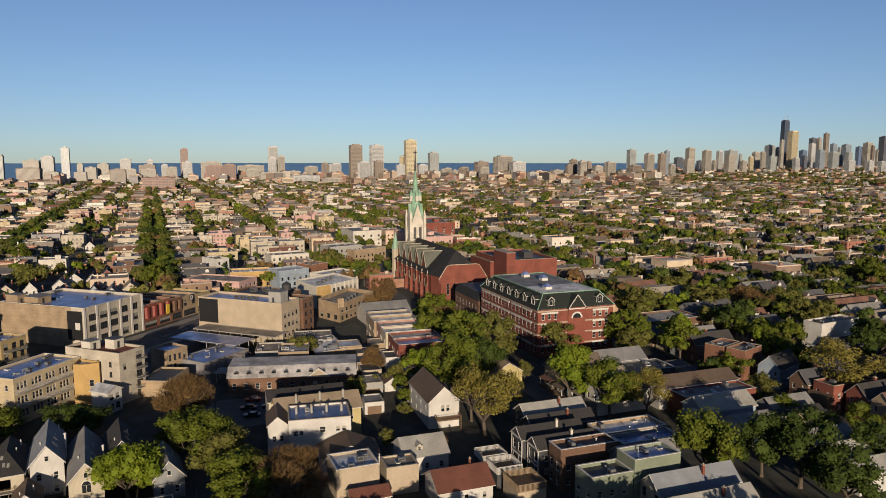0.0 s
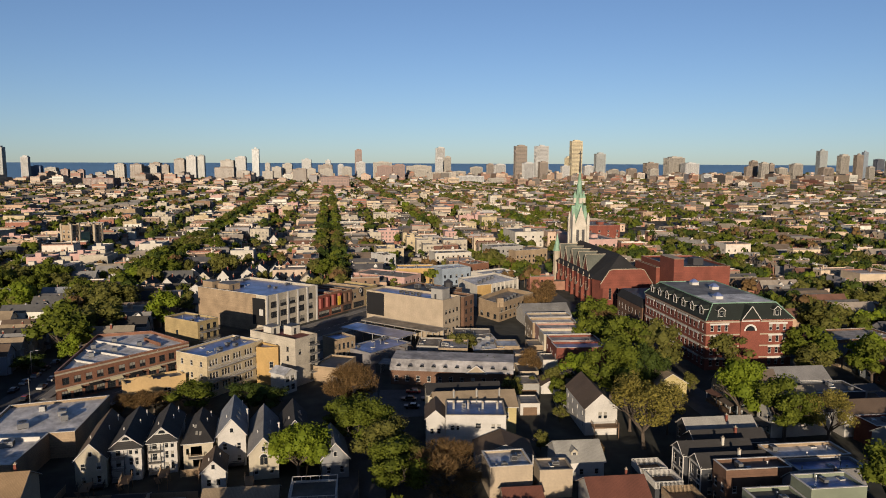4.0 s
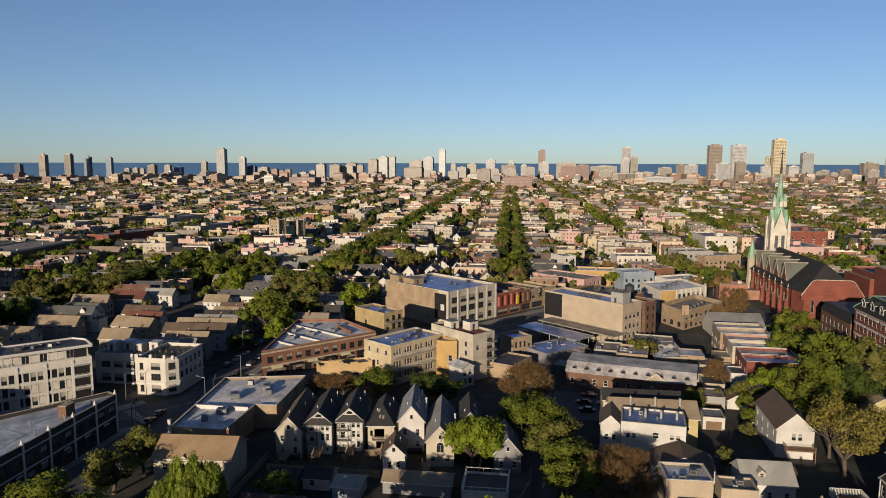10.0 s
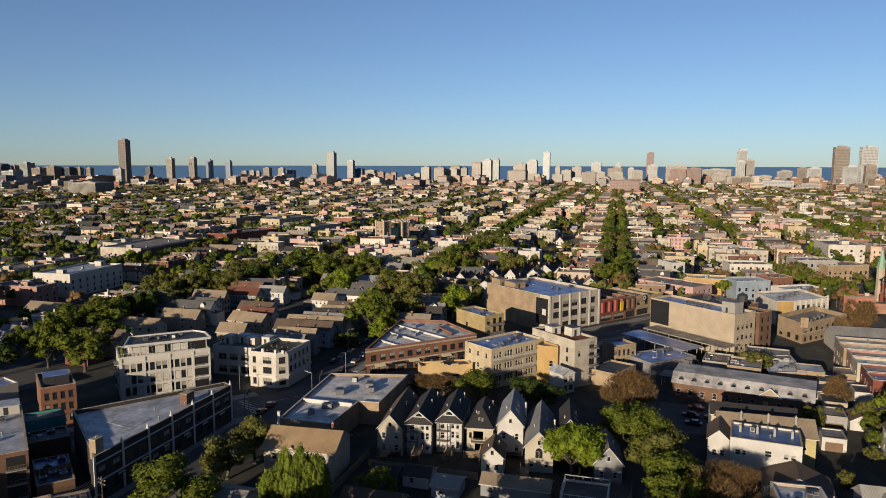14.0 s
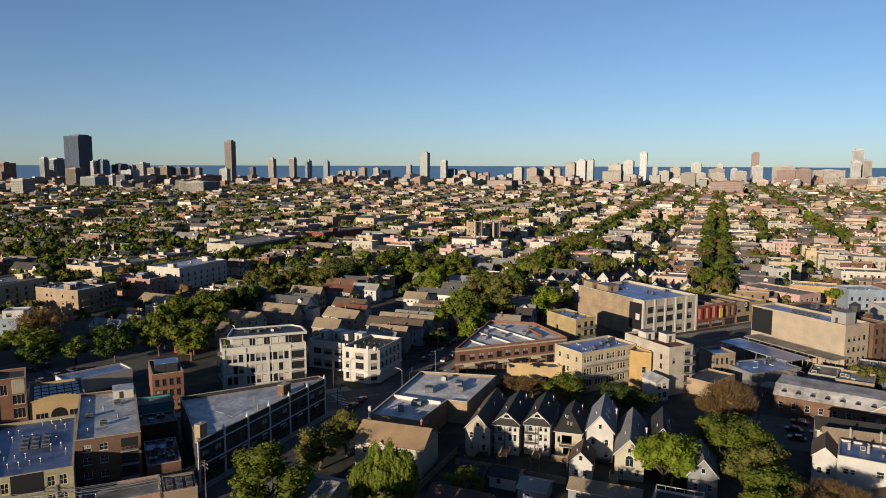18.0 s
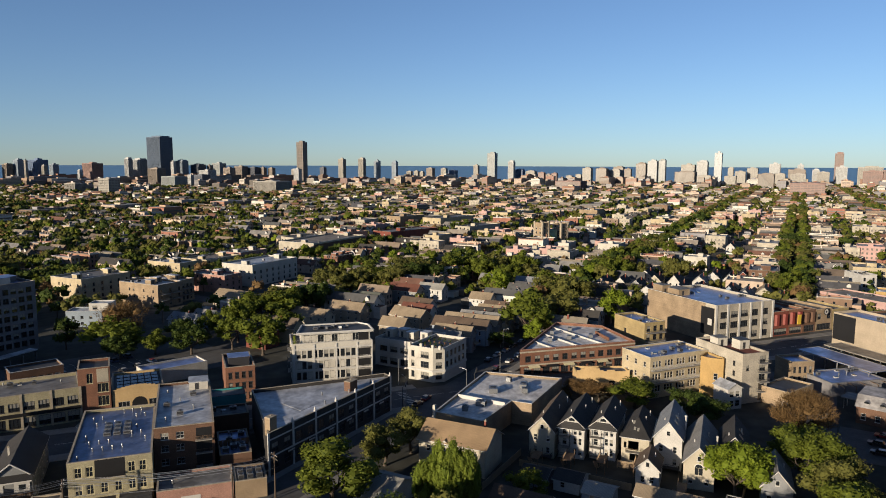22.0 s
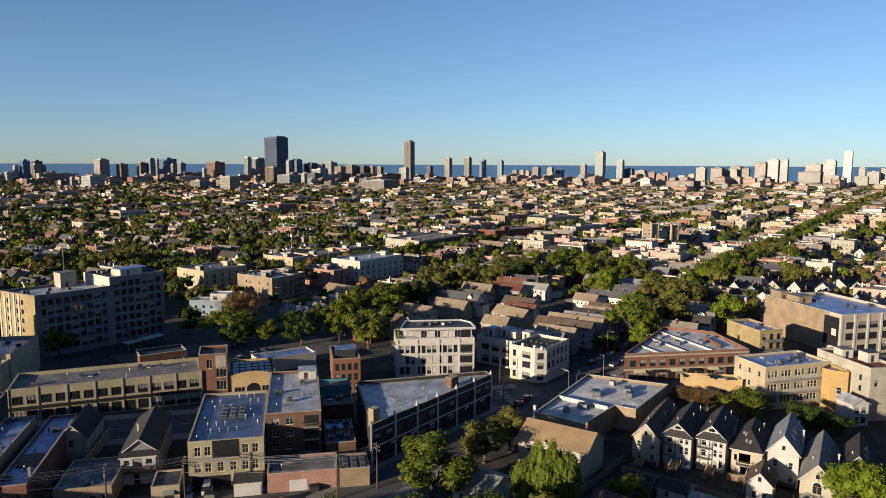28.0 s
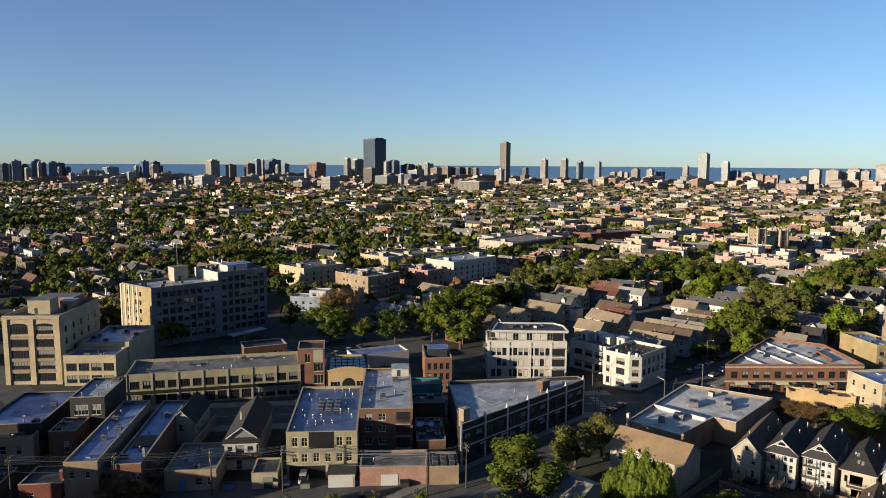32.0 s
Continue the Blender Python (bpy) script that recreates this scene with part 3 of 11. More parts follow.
tagged(new("road_markings", lanes.mesh("road_markings", ["paint"])), "worn white lane and crossing lines on the avenue", "road marking", kind="structure")

# ---- skyline along the lake ----


STONE = {"tan": "tan concrete", "brown": "brown brick", "white": "white concrete", "grey": "grey concrete", "slate": "slate-grey glass", "dark": "dark glass", "black": "black steel", "navy": "dark blue glass", "blue": "blue glass", "red": "red brick", "gold": "golden stone", "bronze": "bronze-brown", "pale": "pale glass"}


def tower(x, y, w, d, h, col):
    """A block of flats or offices: floor bands or piers round a glazed core, set-back roof plant. h is its height over the plain."""
    z0 = rise(math.hypot(x, y))
    root = thing("tower_block" if h > 45 else "apartment_block", STONE[col] + (" high-rise tower on the lake skyline" if h > 45 else " mid-rise block near the lake shore"), "tower" if h > 45 else "apartment building", pose(x, y, z0))
    s = Shape()
    key = int(abs(x) * 7 + abs(y) * 3)
    tall = h - z0
    hh = tall - (0 if tall < 20 else min(5.0, tall * 0.06))
    k = 0.8 if col == "black" else 1.0

    def ring(x0, y0, x1, y1, za, zb, m, s=s):
        fa, fb = 1 - (1 - k) * za / hh, 1 - (1 - k) * zb / hh
        lo = [(x0 * fa, y0 * fa), (x1 * fa, y0 * fa), (x1 * fa, y1 * fa), (x0 * fa, y1 * fa)]
        hi = [(x0 * fb, y0 * fb), (x1 * fb, y0 * fb), (x1 * fb, y1 * fb), (x0 * fb, y1 * fb)]
        for i in range(4):
            j = (i + 1) % 4
            s.face([(*lo[i], za), (*lo[j], za), (*hi[j], zb), (*hi[i], zb)], m)
        s.face([(*q, zb) for q in hi], m)

    a, b = w / 2, d / 2
    core = Shape() if h > 45 else s
    ring(-a + 0.5, -b + 0.5, a - 0.5, b - 0.5, 0, hh - 0.4, 1, core)
    fl = 3.2 if h < 120 else 4.6
    n = max(2, int(hh / fl))
    style = 1 if col == "black" else key % 3
    if style != 2:
        for i in range(n):
            z = i * hh / n
            ring(-a, -b, a, b, z, z + hh / n * (0.5 if style else 0.38), 0)
    ring(-a, -b, a, b, hh - 1.6, hh, 0)
    wide = (3.4, 6.5, 2.6)[style]
    for ln, other, turn in ((w, b, 0), (d, a, 1)):
        bays = max(2, int(ln / wide))
        for i in range(bays + 1):
            u = -ln / 2 + ln * i / bays
            e = 0.45 if 0 < i < bays else 1.1
            u0, u1 = max(u - e, -ln / 2), min(u + e, ln / 2)
            for sg in (-1, 1):
                v0, v1 = sorted((sg * (other - 0.5), sg * (other + 0.12)))
                if turn:
                    ring(v0, u0, v1, u1, 0, hh - 0.2, 0)
                else:
                    ring(u0, v0, u1, v1, 0, hh - 0.2, 0)
    if tall > 20:
        f = (0.22, 0.33, 0.4)[key % 3]
        core.box(-a * f * 1.6, -b * f * 2, hh, a * f * 2, b * f * 1.4, tall - 1.2)
        core.box(-a * 0.25, -b * 0.2, hh, a * 0.15, b * 0.3, tall)
    if core is not s:
        part("body", core, ["tower_" + col, "tower_dim_" + col], root)
    tagged(part("facade_grid", s, ["tower_" + col, "tower_dim_" + col], root), kind="stuff")
    if col == "black":
        m = Shape()
        for u in (-0.3, 0.3):
            m.bar((0, d * u, tall), (0, d * u, tall + 26), 1.1, 4)
        part("mast", m, "tower_white", root)
    return root


tower(563, 2453, 17, 22, 62, 'dark')
tower(591, 2446, 25, 31, 72, 'slate')
tower(622, 2480, 20, 25, 59, 'dark')
tower(592, 2322, 14, 17, 51, 'tan')
tower(644, 2433, 20, 24, 74, 'blue')
tower(634, 2363, 9, 12, 67, 'tan')
tower(664, 2427, 10, 12, 65, 'dark')
tower(688, 2421, 18, 22, 68, 'blue')
tower(671, 2301, 9, 12, 52, 'tan')
tower(716, 2454, 24, 30, 64, 'dark')
tower(727, 2409, 12, 15, 51, 'dark')
tower(672, 2196, 13, 16, 37, 'white')
tower(773, 2395, 14, 17, 42, 'tan')
tower(749, 2276, 15, 19, 44, 'tan')
tower(807, 2383, 16, 20, 40, 'dark')
tower(841, 2371, 36, 45, 52, 'slate')
tower(852, 2240, 15, 19, 38, 'white')
tower(913, 2344, 11, 14, 56, 'white')
tower(936, 2336, 20, 25, 73, 'blue')
tower(917, 2214, 19, 24, 61, 'tan')
tower(981, 2360, 23, 28, 71, 'dark')
tower(983, 2316, 8, 10, 55, 'dark')
tower(1003, 2307, 12, 15, 39, 'tan')
tower(834, 1813, 8, 10, 30, 'white')
tower(832, 1704, 34, 43, 35, 'white')
tower(1129, 2248, 31, 39, 77, 'tan')
tower(1182, 2221, 24, 30, 62, 'brown')
tower(1232, 2193, 19, 24, 66, 'brown')
tower(1258, 2179, 21, 26, 80, 'slate')
tower(1254, 2135, 7, 8, 79, 'tan')
tower(1323, 2187, 37, 46, 81, 'blue')
tower(1253, 2042, 10, 13, 62, 'tan')
tower(1338, 2130, 18, 22, 66, 'slate')
tower(989, 1499, 30, 38, 24, 'tan')
tower(1375, 2059, 8, 10, 48, 'white')
tower(1428, 2071, 39, 49, 70, 'red')
tower(988, 1380, 28, 35, 37, 'tan')
tower(1514, 2011, 16, 20, 86, 'white')
tower(1565, 2022, 32, 40, 83, 'white')
tower(1379, 1710, 31, 39, 55, 'brown')
tower(1577, 1936, 50, 63, 155, 'navy')
tower(1575, 1872, 11, 13, 76, 'white')
tower(1286, 1528, 41, 51, 35, 'grey')
tower(1628, 1894, 26, 32, 79, 'slate')
tower(1383, 1576, 11, 13, 38, 'white')
tower(1679, 1875, 31, 39, 66, 'dark')
tower(1438, 1594, 29, 36, 37, 'dark')
tower(1518, 1657, 32, 39, 49, 'white')
tower(1705, 1851, 11, 13, 63, 'brown')
tower(1728, 1830, 29, 36, 71, 'grey')
tower(1668, 1721, 24, 30, 56, 'brown')
tower(1779, 1780, 29, 36, 60, 'brown')
tower(1808, 1750, 24, 30, 56, 'dark')
tower(1830, 1728, 15, 19, 56, 'brown')
tower(1849, 1707, 16, 20, 54, 'brown')
tower(1211, 1116, 54, 67, 30, 'tan')
tower(1846, 1606, 9, 12, 50, 'tan')
tower(1665, 1433, 15, 19, 55, 'white')
tower(1750, 1487, 21, 26, 139, 'bronze')
tower(1693, 1399, 22, 27, 24, 'tan')
tower(1963, 1574, 15, 18, 57, 'dark')
tower(2004, 1522, 17, 21, 88, 'tan')
tower(1675, 1260, 20, 25, 26, 'red')
tower(2045, 1466, 17, 21, 89, 'tan')
tower(2076, 1423, 15, 19, 82, 'slate')
tower(2110, 1371, 14, 18, 79, 'slate')
tower(2138, 1327, 14, 18, 43, 'tan')
tower(2151, 1306, 12, 16, 45, 'tan')
tower(2161, 1290, 12, 16, 42, 'tan')
tower(2176, 1263, 20, 24, 55, 'brown')
tower(2200, 1221, 16, 20, 54, 'tan')
tower(2250, 1213, 23, 28, 47, 'blue')
tower(1960, 991, 22, 28, 23, 'tan')
tower(2253, 1120, 14, 17, 67, 'tan')
tower(2278, 1070, 23, 29, 110, 'grey')
tower(2306, 1008, 17, 21, 81, 'white')
tower(2354, 996, 22, 28, 51, 'blue')
tower(2333, 944, 26, 33, 46, 'tan')
tower(2176, 877, 24, 30, 37, 'tan')
tower(2346, 910, 17, 22, 41, 'red')
tower(2354, 888, 13, 16, 35, 'brown')
tower(2362, 868, 15, 19, 39, 'red')
tower(2379, 819, 18, 22, 30, 'tan')
tower(1700, 581, 52, 65, 29, 'red')
tower(2389, 789, 15, 19, 35, 'tan')
tower(2398, 761, 24, 30, 58, 'tan')
tower(2413, 714, 29, 36, 57, 'brown')
tower(2464, 682, 32, 40, 52, 'tan')
tower(2506, 680, 28, 34, 62, 'brown')
tower(2436, 630, 18, 22, 56, 'brown')
tower(2036, 498, 30, 37, 28, 'white')
tower(2447, 587, 27, 33, 75, 'brown')
tower(2455, 551, 25, 31, 85, 'white')
tower(2462, 521, 18, 22, 87, 'grey')
tower(2466, 517, 3, 4, 78, 'blue')
tower(2264, 408, 46, 58, 49, 'brown')
tower(2481, 439, 34, 43, 72, 'tan')
tower(2489, 396, 27, 34, 83, 'white')
tower(2174, 339, 31, 38, 39, 'tan')
tower(2496, 348, 18, 23, 112, 'pale')
tower(2283, 282, 26, 32, 37, 'tan')
tower(2501, 309, 13, 17, 61, 'tan')
tower(2505, 279, 26, 32, 49, 'tan')
tower(2548, 247, 27, 33, 60, 'tan')
tower(2093, 168, 31, 39, 47, 'brown')
tower(2514, 178, 25, 32, 76, 'white')
tower(2395, 154, 22, 28, 44, 'tan')
tower(2517, 114, 40, 49, 57, 'brown')
tower(2298, 100, 32, 40, 45, 'tan')
tower(2598, 108, 15, 18, 73, 'white')
tower(1699, 54, 53, 66, 33, 'red')
tower(2519, 61, 16, 20, 57, 'white')
tower(2450, 39, 27, 34, 49, 'tan')
tower(2600, -1, 20, 25, 110, 'red')
tower(2520, -9, 26, 32, 67, 'white')
tower(2599, -88, 54, 67, 66, 'tan')
tower(2398, -88, 38, 48, 54, 'red')
tower(2396, -135, 33, 42, 58, 'red')
tower(2551, -216, 69, 86, 54, 'tan')
tower(2341, -205, 31, 38, 43, 'tan')
tower(2464, -280, 21, 26, 82, 'white')
tower(2236, -254, 58, 73, 35, 'tan')
tower(2543, -293, 25, 31, 119, 'white')
tower(2480, -312, 18, 23, 86, 'tan')
tower(2425, -346, 34, 42, 35, 'tan')
tower(2025, -320, 58, 73, 28, 'white')
tower(2486, -415, 32, 40, 50, 'tan')
tower(2477, -463, 18, 23, 61, 'brown')
tower(1962, -387, 36, 46, 23, 'tan')
tower(2471, -497, 30, 37, 60, 'white')
tower(2455, -567, 33, 41, 126, 'brown')
tower(2333, -565, 27, 34, 66, 'white')
tower(2496, -653, 36, 44, 127, 'white')
tower(2320, -614, 22, 28, 70, 'brown')
tower(2431, -664, 14, 17, 40, 'tan')
tower(2349, -698, 20, 26, 57, 'white')
tower(2489, -753, 21, 26, 87, 'gold')
tower(2443, -764, 31, 38, 144, 'gold')
tower(2392, -793, 24, 31, 57, 'white')
tower(2380, -830, 26, 33, 100, 'grey')
tower(2367, -864, 18, 22, 40, 'tan')
tower(2363, -876, 20, 25, 44, 'tan')
tower(2241, -858, 15, 18, 39, 'tan')
tower(2342, -930, 24, 30, 47, 'brown')
tower(2355, -1004, 34, 42, 68, 'brown')
tower(2232, -961, 23, 29, 48, 'tan')
tower(2324, -1074, 45, 57, 87, 'tan')
tower(2074, -994, 12, 15, 34, 'brown')
tower(2266, -1103, 38, 48, 67, 'white')
tower(2046, -1050, 19, 24, 34, 'white')
tower(2202, -1226, 29, 36, 38, 'tan')
tower(2181, -1262, 16, 20, 57, 'brown')
tower(2243, -1315, 18, 23, 75, 'brown')
tower(2158, -1301, 20, 25, 70, 'tan')
tower(2215, -1362, 12, 16, 67, 'brown')
tower(2131, -1345, 24, 30, 53, 'tan')
tower(2108, -1380, 26, 32, 66, 'tan')
tower(2217, -1542, 22, 27, 112, 'grey')
tower(2045, -1439, 28, 35, 55, 'brown')
tower(2180, -1593, 23, 29, 96, 'tan')
tower(2154, -1628, 18, 23, 98, 'brown')
tower(2223, -1703, 13, 16, 109, 'slate')
tower(2132, -1656, 16, 20, 57, 'tan')
tower(3296, -2603, 31, 39, 87, 'dark')
tower(2407, -1953, 27, 34, 78, 'tan')
tower(2560, -2083, 26, 32, 126, 'tan')
tower(2688, -2242, 18, 22, 71, 'dark')
tower(2516, -2135, 25, 31, 115, 'tan')
tower(2645, -2292, 18, 22, 71, 'tan')
tower(2633, -2306, 19, 23, 114, 'white')
tower(2454, -2206, 29, 36, 95, 'tan')
tower(2601, -2343, 37, 46, 118, 'grey')
tower(2647, -2440, 10, 13, 101, 'grey')
tower(2418, -2246, 19, 23, 71, 'tan')
tower(2543, -2404, 15, 18, 88, 'gold')
tower(2674, -2557, 23, 29, 111, 'tan')
tower(2798, -2717, 19, 24, 113, 'tan')
tower(2847, -2810, 32, 40, 149, 'grey')
tower(2556, -2536, 30, 37, 92, 'grey')
tower(2893, -2906, 12, 15, 139, 'tan')
tower(2739, -2777, 14, 17, 173, 'tan')
tower(2941, -2998, 32, 40, 281, 'black')
tower(2774, -2882, 32, 40, 217, 'gold')
tower(2414, -2534, 19, 23, 83, 'white')
tower(2875, -3062, 25, 31, 125, 'blue')
tower(2527, -2703, 15, 18, 93, 'dark')
tower(2710, -2942, 21, 26, 155, 'white')
tower(2844, -3091, 24, 30, 188, 'dark')
tower(2821, -3111, 14, 18, 188, 'tan')
tower(2547, -2820, 25, 31, 120, 'slate')
tower(2799, -3132, 18, 22, 212, 'brown')
tower(2772, -3155, 21, 26, 158, 'slate')
tower(2507, -2856, 30, 38, 111, 'grey')
tower(2750, -3174, 13, 17, 139, 'grey')
tower(2728, -3193, 29, 37, 153, 'slate')
tower(2460, -2897, 19, 24, 110, 'grey')
tower(2262, -2670, 29, 36, 71, 'white')
tower(2685, -3230, 21, 26, 143, 'blue')
tower(2656, -3254, 29, 36, 161, 'tan')
tower(2205, -2718, 22, 27, 71, 'white')
tower(2513, -3112, 12, 15, 143, 'brown')
tower(2622, -3281, 13, 16, 128, 'tan')
tower(2171, -2745, 22, 27, 67, 'white')
tower(2602, -3297, 31, 39, 191, 'dark')
tower(2577, -3316, 26, 32, 137, 'grey')
tower(2558, -3331, 23, 29, 155, 'slate')



# ---- the wide field of houses and trees ----
OCC = []                                    # footprints of the separately built things: x, y, bearing, width, depth


def taken(x, y, pad=1.5):
    for ox, oy, rot, w, d in OCC:
        dx, dy = x - ox, y - oy
        c, s = math.cos(radians(rot)), math.sin(radians(rot))
        u, v = dx * c + dy * s, -dx * s + dy * c
        if -pad < u < w + pad and -pad < v < d + pad:
            return True
    return False


def leaf_quads(centres, normals_out, size, gen, loose=0.6):
    """Bent-free leaf clumps as small quads, turned at random about the way out of the crown."""
    n = len(centres)
    a = gen.normal(size=(n, 3)) * loose + normals_out
    a /= np.linalg.norm(a, axis=1)[:, None]
    t = np.cross(a, gen.normal(size=(n, 3)))
    t /= np.linalg.norm(t, axis=1)[:, None] + 1e-9
    b = np.cross(a, t)
    s = (size * gen.uniform(0.6, 1.3, n))[:, None]
    k = gen.uniform(0.5, 0.9, n)[:, None]
    return np.stack([centres - t * s - b * s * k * 0.4, centres + t * s * 0.3 - b * s * k, centres + t * s + b * s * k * 0.4, centres - t * s * 0.2 + b * s * k], 1)


def twig_quads(centres, normals_out, size, gen):
    """Fine upward twigs as narrow slivers."""
    n = len(centres)
    t = normals_out * 0.7 + np.array([0, 0, 0.7]) + gen.normal(size=(n, 3)) * 0.35
    t /= np.linalg.norm(t, axis=1)[:, None]
    b = np.cross(t, gen.normal(size=(n, 3)))
    b /= np.linalg.norm(b, axis=1)[:, None] + 1e-9
    s = (size * gen.uniform(0.6, 1.5, n))[:, None]
    return np.stack([centres - t * s - b * s * 0.055, centres - t * s + b * s * 0.055, centres + t * s + b * s * 0.02, centres + t * s - b * s * 0.02], 1)


def quad_mesh(name, quads, mats):
    n = len(quads)
    me = bpy.data.meshes.new(name)
    me.vertices.add(n * 4)
    me.vertices.foreach_set("co", quads.reshape(-1).astype(np.float32))
    me.loops.add(n * 4)
    me.loops.foreach_set("vertex_index", np.arange(n * 4, dtype=np.int32))
    me.polygons.add(n)
    me.polygons.foreach_set("loop_start", np.arange(n, dtype=np.int32) * 4)
    for m in mats:
        me.materials.append(M[m])
    me.update(calc_edges=True)
    return me


def crown_points(gen, n, radius, height, base, lobes, cores=0):
    """Points on the skins of many lobes round a crown, with their outward ways."""
    lc = gen.normal(size=(lobes, 3))
    lc /= np.linalg.norm(lc, axis=1)[:, None]
    lc *= (gen.uniform(0.35, 0.95, lobes) ** 0.6)[:, None]
    lc[:, 2] = np.where(lc[:, 2] < -0.55, -lc[:, 2] * 0.5, lc[:, 2])
    lr = gen.uniform(0.22, 0.42, lobes)
    pick = gen.integers(0, lobes, n)
    o = gen.normal(size=(n, 3))
    o /= np.linalg.norm(o, axis=1)[:, None]
    o[:, 2] = o[:, 2] * 0.85 + 0.12
    p = lc[pick] + o * (lr[pick] * gen.uniform(0.75, 1.1, n))[:, None]
    scale = np.array([radius, radius, height / 2])
    mid = np.array([0, 0, base + height / 2])
    if cores:
        return p * scale + mid, o, lc * scale + mid, lr[:, None] * scale * cores
    return p * scale + mid, o


def lobe_faces():
    """A ragged dome, open below: rings of five and a tip."""
    ring = [(math.cos(1.2566 * i + o) * q, math.sin(1.2566 * i + o) * q, z) for q, z, o in ((0.85, -0.5, 0.0), (0.8, 0.4, 0.63)) for i in range(5)]
    f = []
    for i in range(5):
        j = (i + 1) % 5
        f += [(i, j, 5 + i), (j, 5 + j, 5 + i), (5 + i, 5 + j, 10)]
    return np.array(ring + [(0, 0, 1.0)]), np.array(f)


def crown_mesh(quads, centres, radii, mat, g):
    """One crown: ragged clump cores with leaf sprays over them."""
    dome, faces = lobe_faces()
    n = len(centres)
    v = dome[None] * g.uniform(0.75, 1.15, (n, 11, 1)) * radii[:, None] + centres[:, None]
    f = (faces[None] + (np.arange(n) * 11)[:, None, None]).reshape(-1, 3).tolist()
    k = n * 11
    f += (np.arange(len(quads) * 4).reshape(-1, 4) + k).tolist()
    me = bpy.data.meshes.new("crown")
    me.from_pydata(np.concatenate([v.reshape(-1, 3), quads.reshape(-1, 3)]).tolist(), [], f)
    me.materials.append(M[mat])
    me.update()
    return me


GRID = 2.3                                  # turn of the outer street grid
GP = (250.0, 0.0)


def turned(x, y):
    c, s = math.cos(radians(GRID)), math.sin(radians(GRID))
    dx, dy = x - GP[0], y - GP[1]
    return GP[0] + dx * c - dy * s, GP[1] + dx * s + dy * c


def turn_mesh(me):
    me.transform(Matrix.Translation((*GP, 0)) @ Matrix.Rotation(radians(GRID), 4, "Z") @ Matrix.Translation((-GP[0], -GP[1], 0)))


gen = np.random.default_rng(11)
LEAFS = ("green", "bright", "olive", "brown", "deep")


def far_field():
    """Lots on the street grid: returns house rows (x, y, bearing, kind) and tree places."""
    houses, trees = [], []
    r = random.Random(5)
    for j in range(-16, 30):
        ys = 101.0 * j + 11.0
        lane = {0: 1.0, 1: 1.0, -1: 0.75, 3: 0.7, -3: 0.7}.get(j, r.choice((0.15, 0.35, 0.8)))
        ph = r.uniform(0, 6.28)
        x = -40.0
        while x < 2600:
            near = x < 900
            step = 7.7
            clump = 0.5 + 0.5 * math.sin(x / 37.0 + ph) * math.sin(x / 91.0 + 2.1 * ph)
            full = lane if j in (0, 1) else lane * (0.35 + 1.1 * clump)
            for side, rot in ((1, 0), (-1, 180)):
                if abs((x - 50) % 200 - 100) > 92:
                    continue
                kind = r.random() ** 1.35
                setb = r.uniform(9.0, 13.5)
                depth = r.uniform(15, 21)
                y0 = ys + side * setb
                cx, cy = x, y0 + side * depth / 2
                wx, wy = turned(cx, cy)
                rr = math.hypot(wx, wy)
                az = math.degrees(math.atan2(wx, wy))
                if not 8 < az < 152 or rr < 30 or rr > 2550 or rr > shore(az) - 60:
                    r.random()
                    continue
                if r.random() < (0.1 if clump < 0.75 else 0.3):
                    continue
                if abs(diag(wx, wy) - diag(182.5, 100)) < 13 + depth / 2:
                    continue
                if rr > 1000 and r.random() < (0.45 if az > 106 else 0.2):
                    continue
                if az < 62 and rr > 330:
                    kind *= 0.8
                    if r.random() < (0.55 if az < 48 else 0.12):
                        continue
                if az > 121 and rr < 420:
                    kind *= 0.5
                houses.append((cx, cy, rot, kind, depth, rr))
                if r.random() < 0.45:
                    houses.append((x, ys + side * r.uniform(40, 44), rot, 2.0, 6.5, rr))
            if r.random() < full * 1.5:
                trees.append((x + r.uniform(-2, 2), ys + r.choice((-7.2, 7.2)) + r.uniform(-0.6, 0.6), r.uniform(3.6, 6.0), r.uniform(8, 13.5)))
                if full > 0.7:
                    for row in (-6.4, 6.4):
                        trees.append((x + r.uniform(-2, 2), ys + row + r.uniform(-0.8, 0.8), r.uniform(4.6, 7.0), r.uniform(11, 15.0)))
            for _ in range(3):
                if r.random() < 0.14 + 0.6 * clump:
                    trees.append((x + r.uniform(-3, 3), ys + r.choice((-1, 1)) * r.uniform(26, 49), r.uniform(2.4, 5.0), r.uniform(6, 11.5)))
            if x > 330 and r.random() < 0.05 + 0.75 * clump ** 2:
                trees.append((x + r.uniform(-3, 3), ys + r.uniform(-40, 40), r.uniform(4.4, 7.0), r.uniform(10, 14.5)))
            x += step
    trees = [(*turned(q[0], q[1]), q[2], q[3]) for q in trees]
    return houses, trees


